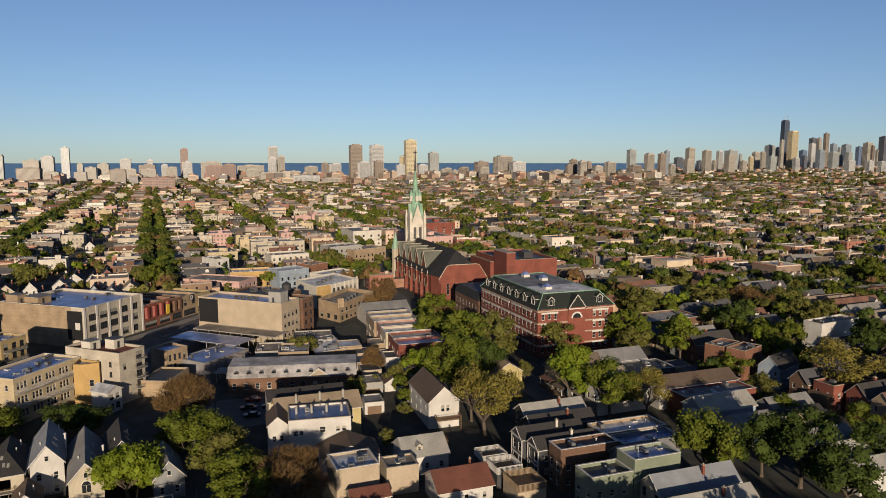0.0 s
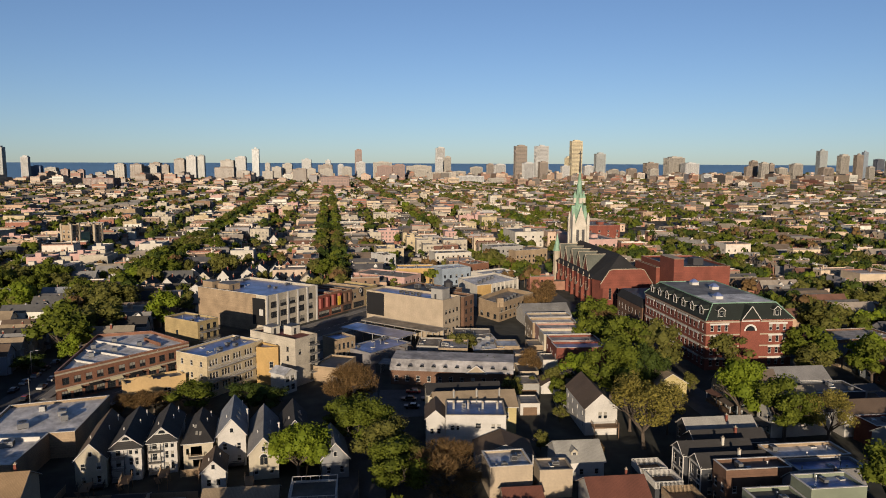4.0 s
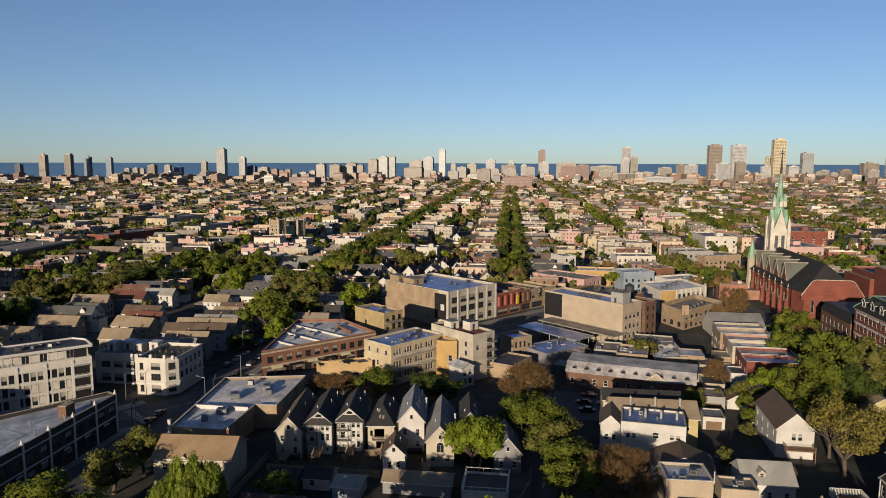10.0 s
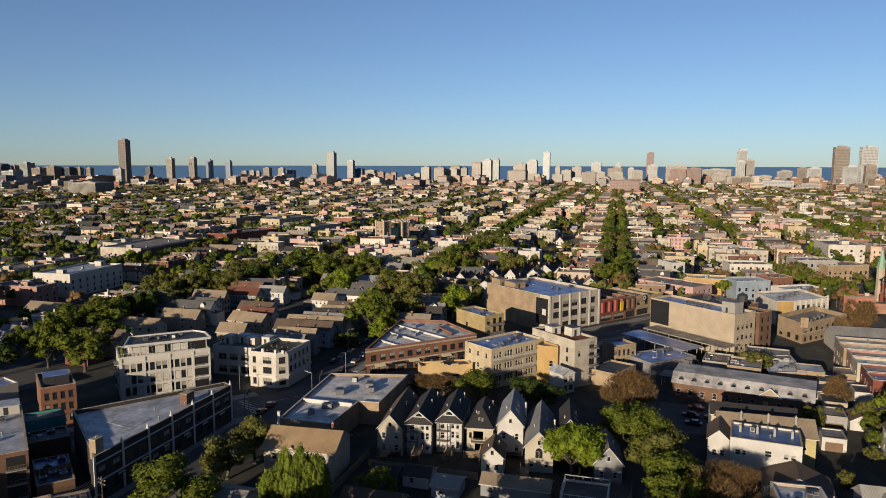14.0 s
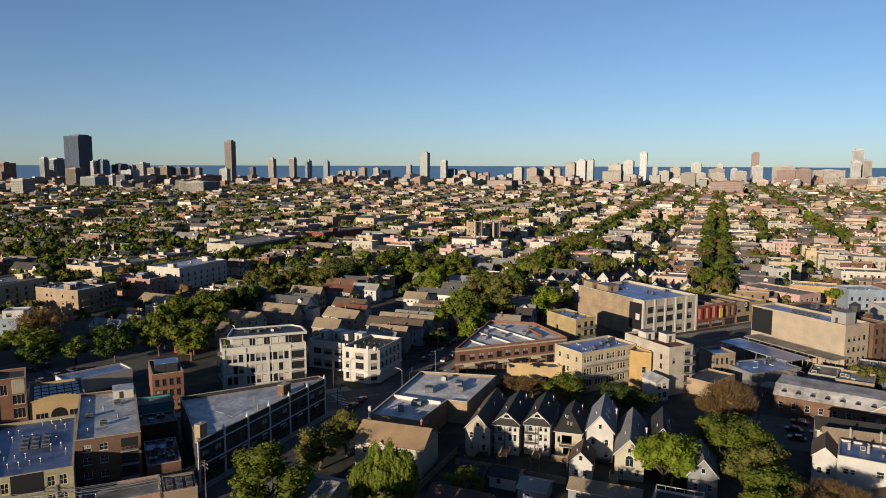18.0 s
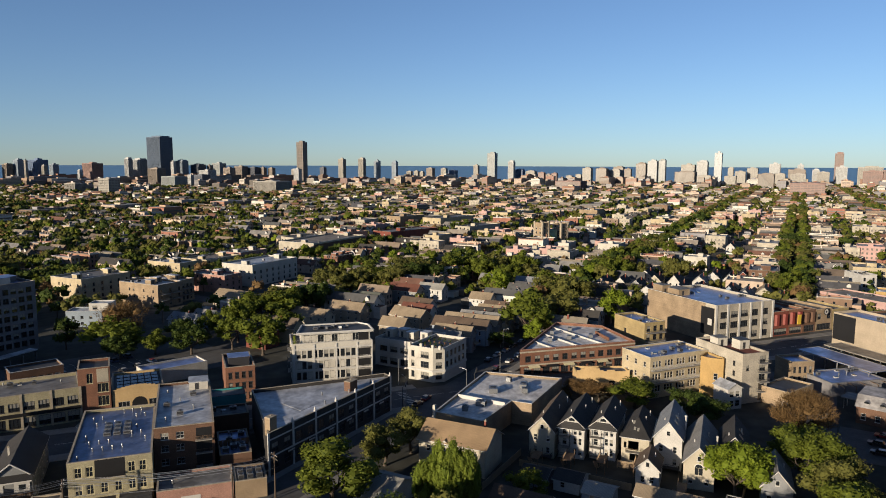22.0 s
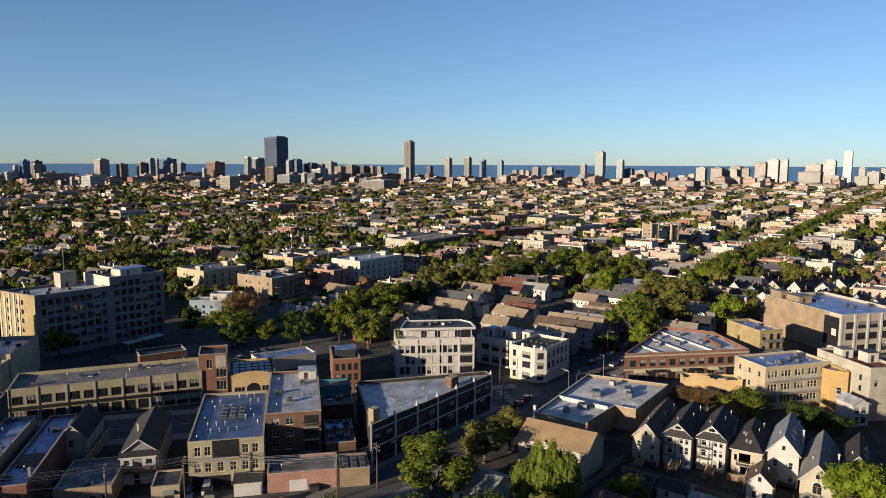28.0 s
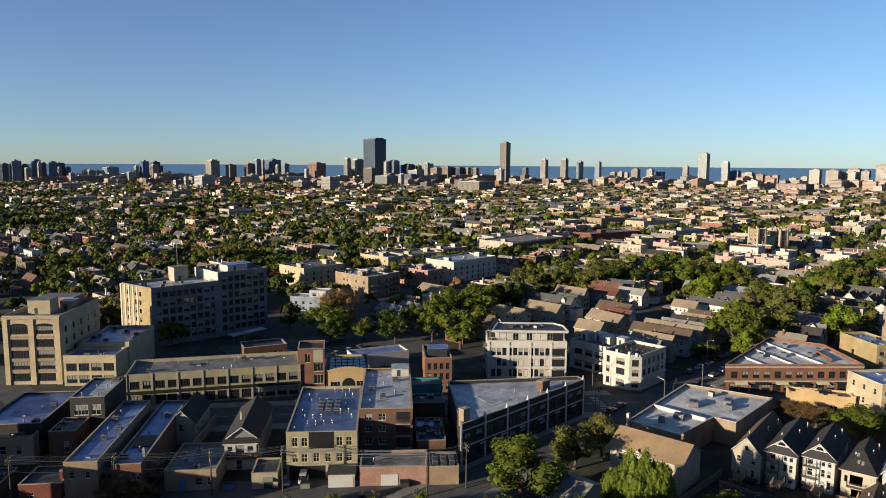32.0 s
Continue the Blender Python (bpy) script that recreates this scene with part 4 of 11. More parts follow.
def far_blocks():
    """Mid-rise blocks and halls scattered before the lake, and the low city towards the centre."""
    s = Shape()
    r = random.Random(17)
    for k in range(420):
        a = r.uniform(16, 128)
        d = r.uniform(900, 2450) if k % 3 else r.uniform(1700, 2450)
        if d > shore(a) - 80:
            continue
        x, y = d * math.sin(radians(a)), d * math.cos(radians(a))
        w, e, h = r.uniform(14, 46), r.uniform(14, 30), r.uniform(8, 14) if k % 3 else r.uniform(11, 24)
        s.box(x - w / 2, y - e / 2, 0, x + w / 2, y + e / 2, h, 0)
        s.box(x - w / 2 + 0.5, y - e / 2 + 0.5, h, x + w / 2 - 0.5, y + e / 2 - 0.5, h + 0.3, 1)
        s.box(x - w * 0.15, y - e * 0.2, h + 0.3, x + w * 0.1, y + e * 0.2, h + r.uniform(2, 4), 0)
        for f in range(int(h / 3.4)):
            s.box(x - w / 2 - 0.08, y - e / 2 + 1, 1.2 + f * 3.4, x - w / 2, y + e / 2 - 1, 2.7 + f * 3.4, 2)
            s.box(x - w / 2 + 1, y - e / 2 - 0.08, 1.2 + f * 3.4, x + w / 2 - 1, y - e / 2, 2.7 + f * 3.4, 2)
    for k in range(380):
        a = r.uniform(14, 128)
        d = shore(a) - 80 - 420 * r.random() ** 1.6
        if d > 2650:
            d = r.uniform(2150, 2600)
        x, y = d * math.sin(radians(a)), d * math.cos(radians(a))
        w, e, h = r.uniform(18, 95), r.uniform(16, 30), r.choice((11, 12, 14, 17, 20, 24, 28)) + r.uniform(0, 4)
        s.box(x - w / 2, y - e / 2, 0, x + w / 2, y + e / 2, h, 0)
        s.box(x - w * 0.2, y - e * 0.2, h, x + w * 0.15, y + e * 0.2, h + r.uniform(2, 4), 0)
        for f in range(int(h / 3.4)):
            s.box(x - w / 2 - 0.1, y - e / 2 + 1, 1.2 + f * 3.4, x - w / 2, y + e / 2 - 1, 2.7 + f * 3.4, 2)
            s.box(x - w / 2 + 1, y - e / 2 - 0.1, 1.2 + f * 3.4, x + w / 2 - 1, y - e / 2, 2.7 + f * 3.4, 2)
    for k in range(190):
        a, d = r.uniform(54, 106), 440 + 1150 * r.random() ** 1.2
        x, y = d * math.sin(radians(a)), d * math.cos(radians(a))
        if any(taken(x + dx, y + dy, 9.0) for dx in (-9, 9) for dy in (-7, 7)):
            continue
        w, e, h, m = r.uniform(9, 26), r.uniform(11, 18), r.uniform(7.5, 12.5), r.choice((3, 3, 4, 5, 6))
        s.box(x - w / 2, y - e / 2, 0, x + w / 2, y + e / 2, h, m)
        s.box(x - w / 2 + 0.4, y - e / 2 + 0.4, h, x + w / 2 - 0.4, y + e / 2 - 0.4, h + 0.05, 7)
        for b in ((-0.5, -0.5, 0.5, -0.47), (-0.5, 0.47, 0.5, 0.5), (-0.5, -0.47, -0.48, 0.47), (0.48, -0.47, 0.5, 0.47)):
            s.box(x + w * b[0], y + e * b[1], h, x + w * b[2], y + e * b[3], h + 0.7, m)
        ux, uy = r.uniform(-0.3, 0.2) * w, r.uniform(-0.3, 0.2) * e
        s.box(x + ux, y + uy, h, x + ux + 3, y + uy + 3.4, h + 2.3, m)
        for f in range(int(h / 3.2)):
            z = 1.1 + f * 3.2
            for q in range(int(e / 3)):
                u = y - e / 2 + 1.2 + q * 3
                s.box(x - w / 2 - 0.05, u, z, x - w / 2, u + 1.2, z + 1.6, 2)
            for q in range(int(w / 3)):
                u = x - w / 2 + 1.2 + q * 3
                s.box(u, y - e / 2 - 0.05, z, u + 1.2, y - e / 2, z + 1.6, 2)
    for k in range(1100):
        a, d = r.uniform(112, 146), r.uniform(2300, 4250)
        if d > shore(a) - 60 and a < 130:
            continue
        x, y = d * math.sin(radians(a)), d * math.cos(radians(a))
        w, e, h = r.uniform(8, 30), r.uniform(10, 24), r.uniform(7, 16)
        s.box(x - w / 2, y - e / 2, 0, x + w / 2, y + e / 2, h + rise(d), 0)
    return tagged(new("blocks_far", s.mesh("blocks_far", ["far_wall", "far_flat", "tower_dim_brown", "brick_pale", "stucco_white", "stucco_pink", "brick_cream", "flat_pale"])), "mid-rise brick blocks and halls before the lake", "buildings", kind="stuff")


def stuff_houses(rows, detail, name):
    v, f, mi = [], [], []

    def quad(a, b, c, d, m):
        i = len(v)
        v.extend((a, b, c, d))
        f.append((i, i + 1, i + 2, i + 3))
        mi.append(m)

    def solid(x0, y0, x1, y1, z0, z1, mw, mt):
        i = len(v)
        v.extend(((x0, y0, z0), (x1, y0, z0), (x1, y1, z0), (x0, y1, z0), (x0, y0, z1), (x1, y0, z1), (x1, y1, z1), (x0, y1, z1)))
        for q in ((0, 1, 5, 4), (1, 2, 6, 5), (2, 3, 7, 6), (3, 0, 4, 7)):
            f.append(tuple(i + k for k in q))
            mi.append(mw)
        quad((x0, y0, z1), (x1, y0, z1), (x1, y1, z1), (x0, y1, z1), mt)

    r = random.Random(9)
    for cx, cy, rot, kind, depth, rr in rows:
        w = r.uniform(5.6, 6.8)
        if kind == 2.0:
            solid(cx - 2.9, cy - 3, cx + 2.9, cy + 3, 0, r.uniform(2.6, 3.4), 0, r.choice((1, 2)))
            continue
        big = kind > 0.93
        if big:
            w = r.uniform(13, 17)
        if r.random() < 0.2:
            depth *= 1.35
        x0, x1, y0, y1 = cx - w / 2, cx + w / 2, cy - depth / 2, cy + depth / 2
        if kind < 0.53:
            ev, rd = r.uniform(5.4, 7.2), 0
            rd = ev + r.uniform(2.2, 3.4)
            i = len(v)
            v.extend(((x0, y0, 0), (x1, y0, 0), (x1, y1, 0), (x0, y1, 0), (x0, y0, ev), (x1, y0, ev), (x1, y1, ev), (x0, y1, ev), (cx, y0, rd), (cx, y1, rd)))
            for q in ((0, 1, 5, 8, 4), (1, 2, 6, 5), (2, 3, 7, 9, 6), (3, 0, 4, 7)):
                f.append(tuple(i + k for k in q))
                mi.append(0)
            o = 0.4
            k = (rd - ev) / (w / 2)
            i = len(v)
            v.extend(((x0 - o, y0 - o, ev - o * k), (cx, y0 - o, rd + 0.1), (cx, y1 + o, rd + 0.1), (x0 - o, y1 + o, ev - o * k), (x1 + o, y0 - o, ev - o * k), (x1 + o, y1 + o, ev - o * k)))
            f.extend(((i, i + 1, i + 2, i + 3), (i + 1, i + 4, i + 5, i + 2)))
            mi.extend((1, 1))
            top = ev
            if detail and r.random() < 0.35:
                yc, hw, zr, xg, mw = r.uniform(y0 + 3.2, y1 - 3.2), r.uniform(2.2, 2.8), rd - r.uniform(0.1, 0.5), x0 - r.uniform(0.6, 1.4), r.choice((0, 3))
                i = len(v)
                v.extend(((xg, yc - hw, 0), (xg, yc + hw, 0), (xg, yc + hw, ev), (xg, yc, zr), (xg, yc - hw, ev), (cx, yc - hw, 0), (cx, yc + hw, 0), (cx, yc + hw, ev), (cx, yc - hw, ev)))
                f.extend(((i, i + 4, i + 3, i + 2, i + 1), (i, i + 5, i + 8, i + 4), (i + 1, i + 2, i + 7, i + 6)))
                mi.extend((mw, mw, mw))
                for sg in (-1, 1):
                    quad((xg - 0.3, yc + sg * (hw + 0.3), ev - 0.3), (xg - 0.3, yc, zr + 0.1), (cx, yc, zr + 0.1), (cx, yc + sg * (hw + 0.3), ev - 0.3), 1)
                quad((xg - 0.04, yc - 0.5, ev - 1.2), (xg - 0.04, yc + 0.5, ev - 1.2), (xg - 0.04, yc + 0.5, ev + 0.3), (xg - 0.04, yc - 0.5, ev + 0.3), 4)
            if r.random() < 0.5:
                yb = y1 if rot == 0 else y0 - 3.2
                solid(x0 + 0.4, yb, x1 - 0.4, yb + 3.2, 0, ev * r.uniform(0.5, 0.95), 0, r.choice((1, 2, 3)))
            if detail and r.random() < 0.4:
                for yd in (y0 + 3.0, y0 + 8.5)[:r.choice((1, 1, 2))]:
                    xd, zd = x0 + 0.7, ev + 0.3
                    quad((xd, yd, zd), (xd, yd + 2.0, zd), (xd, yd + 2.0, zd + 1.5), (xd, yd, zd + 1.5), 3)
                    i = len(v)
                    v.extend(((xd, yd, zd + 1.5), (xd, yd + 2.0, zd + 1.5), (xd, yd + 1.0, zd + 2.4)))
                    f.append((i, i + 1, i + 2))
                    mi.append(3)
                    quad((xd - 0.2, yd - 0.2, zd + 1.4), (xd - 0.2, yd + 1.0, zd + 2.5), (cx, yd + 1.0, zd + 2.5), (cx, yd - 0.2, zd + 1.4), 1)
                    quad((xd - 0.2, yd + 1.0, zd + 2.5), (xd - 0.2, yd + 2.2, zd + 1.4), (cx, yd + 2.2, zd + 1.4), (cx, yd + 1.0, zd + 2.5), 1)
                    quad((xd, yd, zd), (xd, yd, zd + 1.5), (cx, yd, zd + 1.5), (cx, yd, zd), 0)
                    quad((xd, yd + 2, zd), (xd, yd + 2, zd + 1.5), (cx, yd + 2, zd + 1.5), (cx, yd + 2, zd), 0)
        else:
            top = r.choice((6.4, 7.2, 7.6, 9.6, 10.2)) + (2.0 if big else 0)
            if not big and r.random() < 0.6:
                cut = depth * r.uniform(0.2, 0.4)
                low = top - r.uniform(1.6, 3.4)
                if rot == 0:
                    y1 -= cut
                    solid(x0 + 0.2, y1, x1 - 0.2, y1 + cut, 0, low, 0, 2)
                else:
                    y0 += cut
                    solid(x0 + 0.2, y0 - cut, x1 - 0.2, y0, 0, low, 0, 2)
            solid(x0, y0, x1, y1, 0, top, 0, 2)
            if detail:
                yf = y0 if rot == 0 else y1 - 0.5
                solid(x0 + 0.3, yf, x1 - 0.3, yf + 0.5, top + 0.6, top + r.uniform(0.7, 1.5), 0, 3)
                for q in ((x0, y0, x1, y0 + 0.3), (x0, y1 - 0.3, x1, y1), (x0, y0 + 0.3, x0 + 0.3, y1 - 0.3), (x1 - 0.3, y0 + 0.3, x1, y1 - 0.3)):
                    solid(*q, top, top + 0.6, 0, 3)
                if r.random() < 0.7:
                    ux, uy = r.uniform(x0 + 1, x1 - 2), r.uniform(y0 + 2, y1 - 3)
                    solid(ux, uy, ux + 1.4, uy + 1.8, top, top + r.uniform(1, 2.2), 0, 2)
        if detail:
            ux, uy = r.uniform(cx - 1, cx + 1), r.uniform(y0 + 2, y1 - 2)
            solid(ux - 0.35, uy - 0.35, ux + 0.35, uy + 0.35, top, top + r.uniform(2.2, 3.4), 0, 3)
            rows_n = 2 if top < 8 else 3
            for k in range(rows_n):
                z = 1.3 + k * 3.0
                for u in np.linspace(y0 + 2, y1 - 3, 3 if not big else 4):
                    quad((x0 - 0.04, u, z), (x0 - 0.04, u, z + 1.5), (x0 - 0.04, u + 0.95, z + 1.5), (x0 - 0.04, u + 0.95, z), 4)
                for u in (x0 + w * 0.18, x0 + w * 0.6):
                    for yy in (y0 - 0.04, y1 + 0.04):
                        quad((u, yy, z), (u + 1.0, yy, z), (u + 1.0, yy, z + 1.6), (u, yy, z + 1.6), 4)
    me = bpy.data.meshes.new(name)
    me.from_pydata(v, [], f)
    turn_mesh(me)
    for m in ("far_wall", "far_roof", "far_flat", "trim", "glass"):
        me.materials.append(M[m])
    me.polygons.foreach_set("material_index", mi)
    me.update()
    return tagged(new(name, me), "rows of brick and frame houses with gabled and flat roofs", "houses", kind="stuff")


def stuff_trees(places, lobes, leaves, size, name, label, grow=1.0, dim=False):
    """Joined crowns and stems of many trees: each crown is a heap of ragged leaf clumps with loose sprays round it."""
    dome, faces = lobe_faces()
    vs, fs, mi, stems = [], [], [], Shape()
    base = 0
    r = random.Random(3)
    for x, y, rad, h in places:
        rad *= grow
        k = r.random()
        if dim:
            k = 0.1 if k < 0.15 else 0.5 if k < 0.6 else 0.68 if k < 0.76 else 0.9
        kind = 0 if k < 0.26 else 1 if k < 0.31 else 2 if k < 0.66 else 3 if k < 0.74 else 4
        a = gen.uniform(0, 6.28, lobes)
        q = np.sqrt(gen.uniform(0.02, 0.62, lobes))
        zc = h * gen.uniform(0.42, 0.78, lobes)
        zc[0], q[0] = h * 0.74, 0.1
        c = np.stack([x + rad * q * np.cos(a), y + rad * q * np.sin(a), zc], 1)
        lr = rad * gen.uniform(0.3, 0.52, lobes) * (1.0 if lobes > 6 else 1.25)
        v = dome[None] * (lr[:, None, None] * gen.uniform(0.72, 1.22, (lobes, 11, 1))) * np.array([1, 1, 0.8]) + c[:, None]
        vs.append(v.reshape(-1, 3))
        f = (faces[None] + (np.arange(lobes) * 11)[:, None, None] + base).reshape(-1, 3)
        fs += f.tolist()
        mi += [kind] * len(f)
        base += lobes * 11
        if leaves:
            w = gen.integers(0, lobes, leaves)
            o = gen.normal(size=(leaves, 3))
            o[:, 2] = np.abs(o[:, 2])
            o /= np.linalg.norm(o, axis=1)[:, None]
            sp = leaf_quads(c[w] + o * lr[w][:, None] * 1.02, o, size * rad / 4.5, gen, 0.5)
            vs.append(sp.reshape(-1, 3))
            fs += (np.arange(leaves * 4).reshape(-1, 4) + base).tolist()
            mi += [kind] * leaves
            base += leaves * 4
        if leaves > 4:
            stems.tube(x, y, 0, h * 0.5, 0.28, 0.15, 3)
    me = bpy.data.meshes.new(name)
    me.from_pydata(np.concatenate(vs).tolist(), [], fs)
    for k in LEAFS:
        me.materials.append(M["leaf_" + k])
    me.polygons.foreach_set("material_index", mi)
    me.update()
    ob = tagged(new(name, me), label, "trees", kind="stuff")
    if stems.f:
        part("trunks", stems, "bark", ob)
    return ob


NEAR_R = 300.0

# ---- trees near by ----
TREES = {}


def tree_template(kind, seed, fine):
    """Trunk with forking limbs and a crown of leaf clumps, for a tree 12 m high and 10 m wide, at the origin."""
    g = np.random.default_rng(seed)
    r = random.Random(seed)
    root = thing("tree", "", "tree")
    s = Shape()
    tall = {"poplar": 1.5}.get(kind, 1.0)
    hub = Vector((r.uniform(-0.3, 0.3), r.uniform(-0.3, 0.3), 2.8))
    s.tube(0, 0, 0, 0.6, 0.42, 0.33, 8)
    s.bar((0, 0, 0.5), hub, 0.3, 8)

    def limb(p, d, ln, rad, level):
        q = p + d * ln
        s.bar(p, q, rad, 5)
        if level == 0:
            return
        for _ in range(3 if level > 1 else 2):
            e = (d + Vector((r.uniform(-1, 1), r.uniform(-1, 1), r.uniform(-0.15, 0.7))) * 0.75).normalized()
            limb(q, e, ln * r.uniform(0.6, 0.85), rad * 0.58, level - 1)

    for k in range(5):
        a = k * 1.2566 + r.uniform(-0.3, 0.3)
        if kind == "poplar":
            s.bar(hub, hub + Vector((math.cos(a) * 0.8, math.sin(a) * 0.8, 5.5)), 0.1, 5)
            continue
        limb(hub, Vector((math.cos(a) * 0.7, math.sin(a) * 0.7, 0.85)).normalized(), 2.6 * tall, 0.17, (3 if kind in ("brown", "bare", "elm") else 2) if fine else 1)
    part("trunk", s, "bark", root)
    n = 6500 if kind == "poplar" else (11000 if fine else 5000) if kind in ("brown", "bare") else (5200 if fine else 2600) if kind == "elm" else 3500 if fine else 1500
    lob = {"poplar": 60, "elm": 26}.get(kind, 24)
    rad, h, base = (2.6, 11.0, 1.0) if kind == "poplar" else (5.0, 8.6, 3.6) if kind == "elm" else (5.0, 10.4, 1.6)
    thin = kind in ("elm", "brown", "bare")
    p, o, c, q = crown_points(g, n, rad, h, base, lob, 0.3 if kind == "elm" else 0.5 if thin else 0.8)
    size = (0.225 if fine else 0.36) * (0.8 if kind == "brown" else 0.75 if kind in ("poplar", "elm") else 1.0)
    leaf = "leaf_" + {"bare": "brown", "poplar": "willow"}.get(kind, kind)
    sprays = twig_quads(p, o, np.full(n, 0.46), g) if kind in ("brown", "bare") else leaf_quads(p, o, np.full(n, size), g)
    part("crown", crown_mesh(sprays, c, q, leaf, g), None, root)
    return root


TREE_LABEL = {"green": "broad tree in fresh green spring leaf", "bright": "tree in bright yellow-green young leaf", "olive": "tree in thin olive-green opening leaf", "brown": "tree with dense reddish-brown twigs and few leaves", "deep": "tree in dark green leaf with shade put into its colour", "bare": "bare tree with fine brown twigs", "poplar": "tall narrow poplar in yellow-green leaf", "elm": "wide vase-shaped elm with olive spring leaf"}
TREE_COUNT = [0]


def place_tree(x, y, rad, h, kind=None, turn=None):
    i = TREE_COUNT[0]
    TREE_COUNT[0] += 1
    if kind is None:
        kind = ("green", "olive", "bright", "green", "deep", "green", "olive", "bright", "brown")[i % 9]
    fine = 110 < math.hypot(x, y) < 232
    key = (kind, i % 3 if not fine else i % 2, fine)
    m = pose(x, y, 0, 0, 0, (i * 67.0) % 360 if turn is None else turn)
    sc = (rad / (2.6 if kind == "poplar" else 5.0), rad / (2.6 if kind == "poplar" else 5.0), h / 12.0)
    if key not in TREES:
        ob = tree_template(kind, 20 + len(TREES) * 3, fine)
        TREES[key] = ob
        ob.matrix_basis = m
    else:
        ob = copy_thing(TREES[key], m)
    ob.scale = sc
    tagged(ob, TREE_LABEL[kind], "tree")
    return ob


# ---- ordinary houses near by ----
HOUSES = {}


def house_template(kind):
    w, d = 6.4, 17.0
    root = thing("house", "", "house")
    if kind in ("gable", "cottage"):
        ev, rd = (6.4, 9.6) if kind == "gable" else (4.0, 7.4)
        rows = 2 if kind == "gable" else 1
        gable_body(root, w, d, ev, rd, "any_wall", "any_roof", {0: grid(w, 2, rows, 1.0, 1.6, 1.0, 2.9, 1.0), 3: grid(d, 3, rows, 0.9, 1.5, 1.1, 2.9, 2.0), 2: grid(w, 2, rows, 0.9, 1.5, 1.0, 2.9, 1.1)})
        s = Shape()
        s.box(0.4, -1.9, 0, w - 0.4, 0, 0.9)
        part("porch", s, "wood", root)
        s = Shape()
        s.slab((0.2, -2.1, 3.0), (w - 0.2, -2.1, 3.0), (w - 0.2, 0, 3.5), (0.2, 0, 3.5), 0.15)
        part("porch_roof", s, "any_roof", root)
        for x in (0.6, w - 0.6):
            s = Shape()
            s.box(x - 0.09, -1.8, 0.9, x + 0.09, -1.62, 2.95)
            part("post", s, "trim", root)
        if kind == "cottage":
            dormer(root, 0.6, 7.5, 4.4, -1, roof="shingle_dark")
        chimney(root, w * 0.62, d * 0.55, ev, rd + 0.7)
    else:
        h = {"two_flat": 7.4, "three_flat": 10.4, "greystone": 9.8}[kind]
        rows = 2 if kind == "two_flat" else 3
        flat_block(root, rect(w, d), h, "any_wall", "any_flat", {0: grid(w, 2, rows, 1.3, 1.8, 1.0, 3.2, 0.7), 2: grid(w, 2, rows, 1.0, 1.6, 1.0, 3.2, 1.0), 3: grid(d, 3, rows, 0.9, 1.5, 1.1, 3.2, 2.0)}, 0.6)
        if kind == "three_flat":
            s = Shape()
            s.prism([(0.4, 0), (0.9, -0.9), (2.4, -0.9), (2.9, 0)], 0, h - 0.6)
            part("bay", s, "any_wall", root)
        s = Shape()
        s.box(0, d, 0, w, d + 2.0, h - 2.2)
        part("rear_porch", s, "wood", root)
        chimney(root, w - 0.5, d * 0.4, h - 0.5, h + 1.5)
        vent(root, 2.0, d * 0.6, h)
        cooler(root, 3.6, d * 0.75, h)
    return root


HLABEL = {"gable": "two-storey gabled frame house with a front porch", "cottage": "low gabled worker's cottage with a dormer", "two_flat": "two-storey flat-roofed brick two-flat", "three_flat": "three-storey flat-roofed brick walk-up with a bay", "greystone": "three-storey flat-roofed stone-fronted row house"}


def place_house(cx, cy, rot, kind, depth):
    if kind == 2.0:
        garage(cx, cy, rot)
        return
    k = "gable" if kind < 0.3 else "cottage" if kind < 0.48 else "two_flat" if kind < 0.68 else "three_flat" if kind < 0.86 else "greystone"
    c, s = math.cos(radians(rot)), math.sin(radians(rot))
    x, y = cx - (c * 3.2 - s * 8.5), cy - (s * 3.2 + c * 8.5)
    if k not in HOUSES:
        HOUSES[k] = house_template(k)
        HOUSES[k].matrix_basis = pose(x, y, 0, 0, 0, rot)
        ob = HOUSES[k]
    else:
        ob = copy_thing(HOUSES[k], pose(x, y, 0, 0, 0, rot))
    tagged(ob, HLABEL[k], "house")


GARAGE = []


def garage(cx, cy, rot):
    if not GARAGE:
        root = thing("garage", "low alley garage with a shallow gabled roof", "garage")
        gable_body(root, 6.0, 6.2, 2.5, 3.7, "any_wall", "any_roof", {}, over=0.25)
        s = Shape()
        s.box(0.6, -0.06, 0, 5.4, 0, 2.2)
        for i in range(1, 5):
            s.box(0.6, -0.09, i * 0.44 - 0.02, 5.4, -0.06, i * 0.44 + 0.02)
        part("garage_door", s, "trim", root)
        root.matrix_basis = pose(cx - 3, cy - 3, 0, 0, 0, GRID)
        GARAGE.append(root)
    else:
        copy_thing(GARAGE[0], pose(cx - 3, cy - 3, 0, 0, 0, GRID))

# ---- separately built things ----
OCC += [(184, -62, 0, 46, 176), (226, -46, 0, 70, 75), (296, -16, 0, 52, 44), (210, 112, 0, 78, 62), (196, -125, 0, 24, 42), (96, -64, 0, 90, 170), (96, -100, 0, 70, 40)]


def site(name, label, cat, x, y, rot, w, d, group=""):
    OCC.append((x, y, rot, w, d))
    return thing(name, label, cat, pose(x, y, 0, 0, 0, rot), group)


def world_site(name, label, cat, poly):
    xs, ys = [p[0] for p in poly], [p[1] for p in poly]
    OCC.append((min(xs), min(ys), 0, max(xs) - min(xs), max(ys) - min(ys)))
    ox, oy = poly[0]
    return thing(name, label, cat, pose(ox, oy, 0)), [(px - ox, py - oy) for px, py in poly]


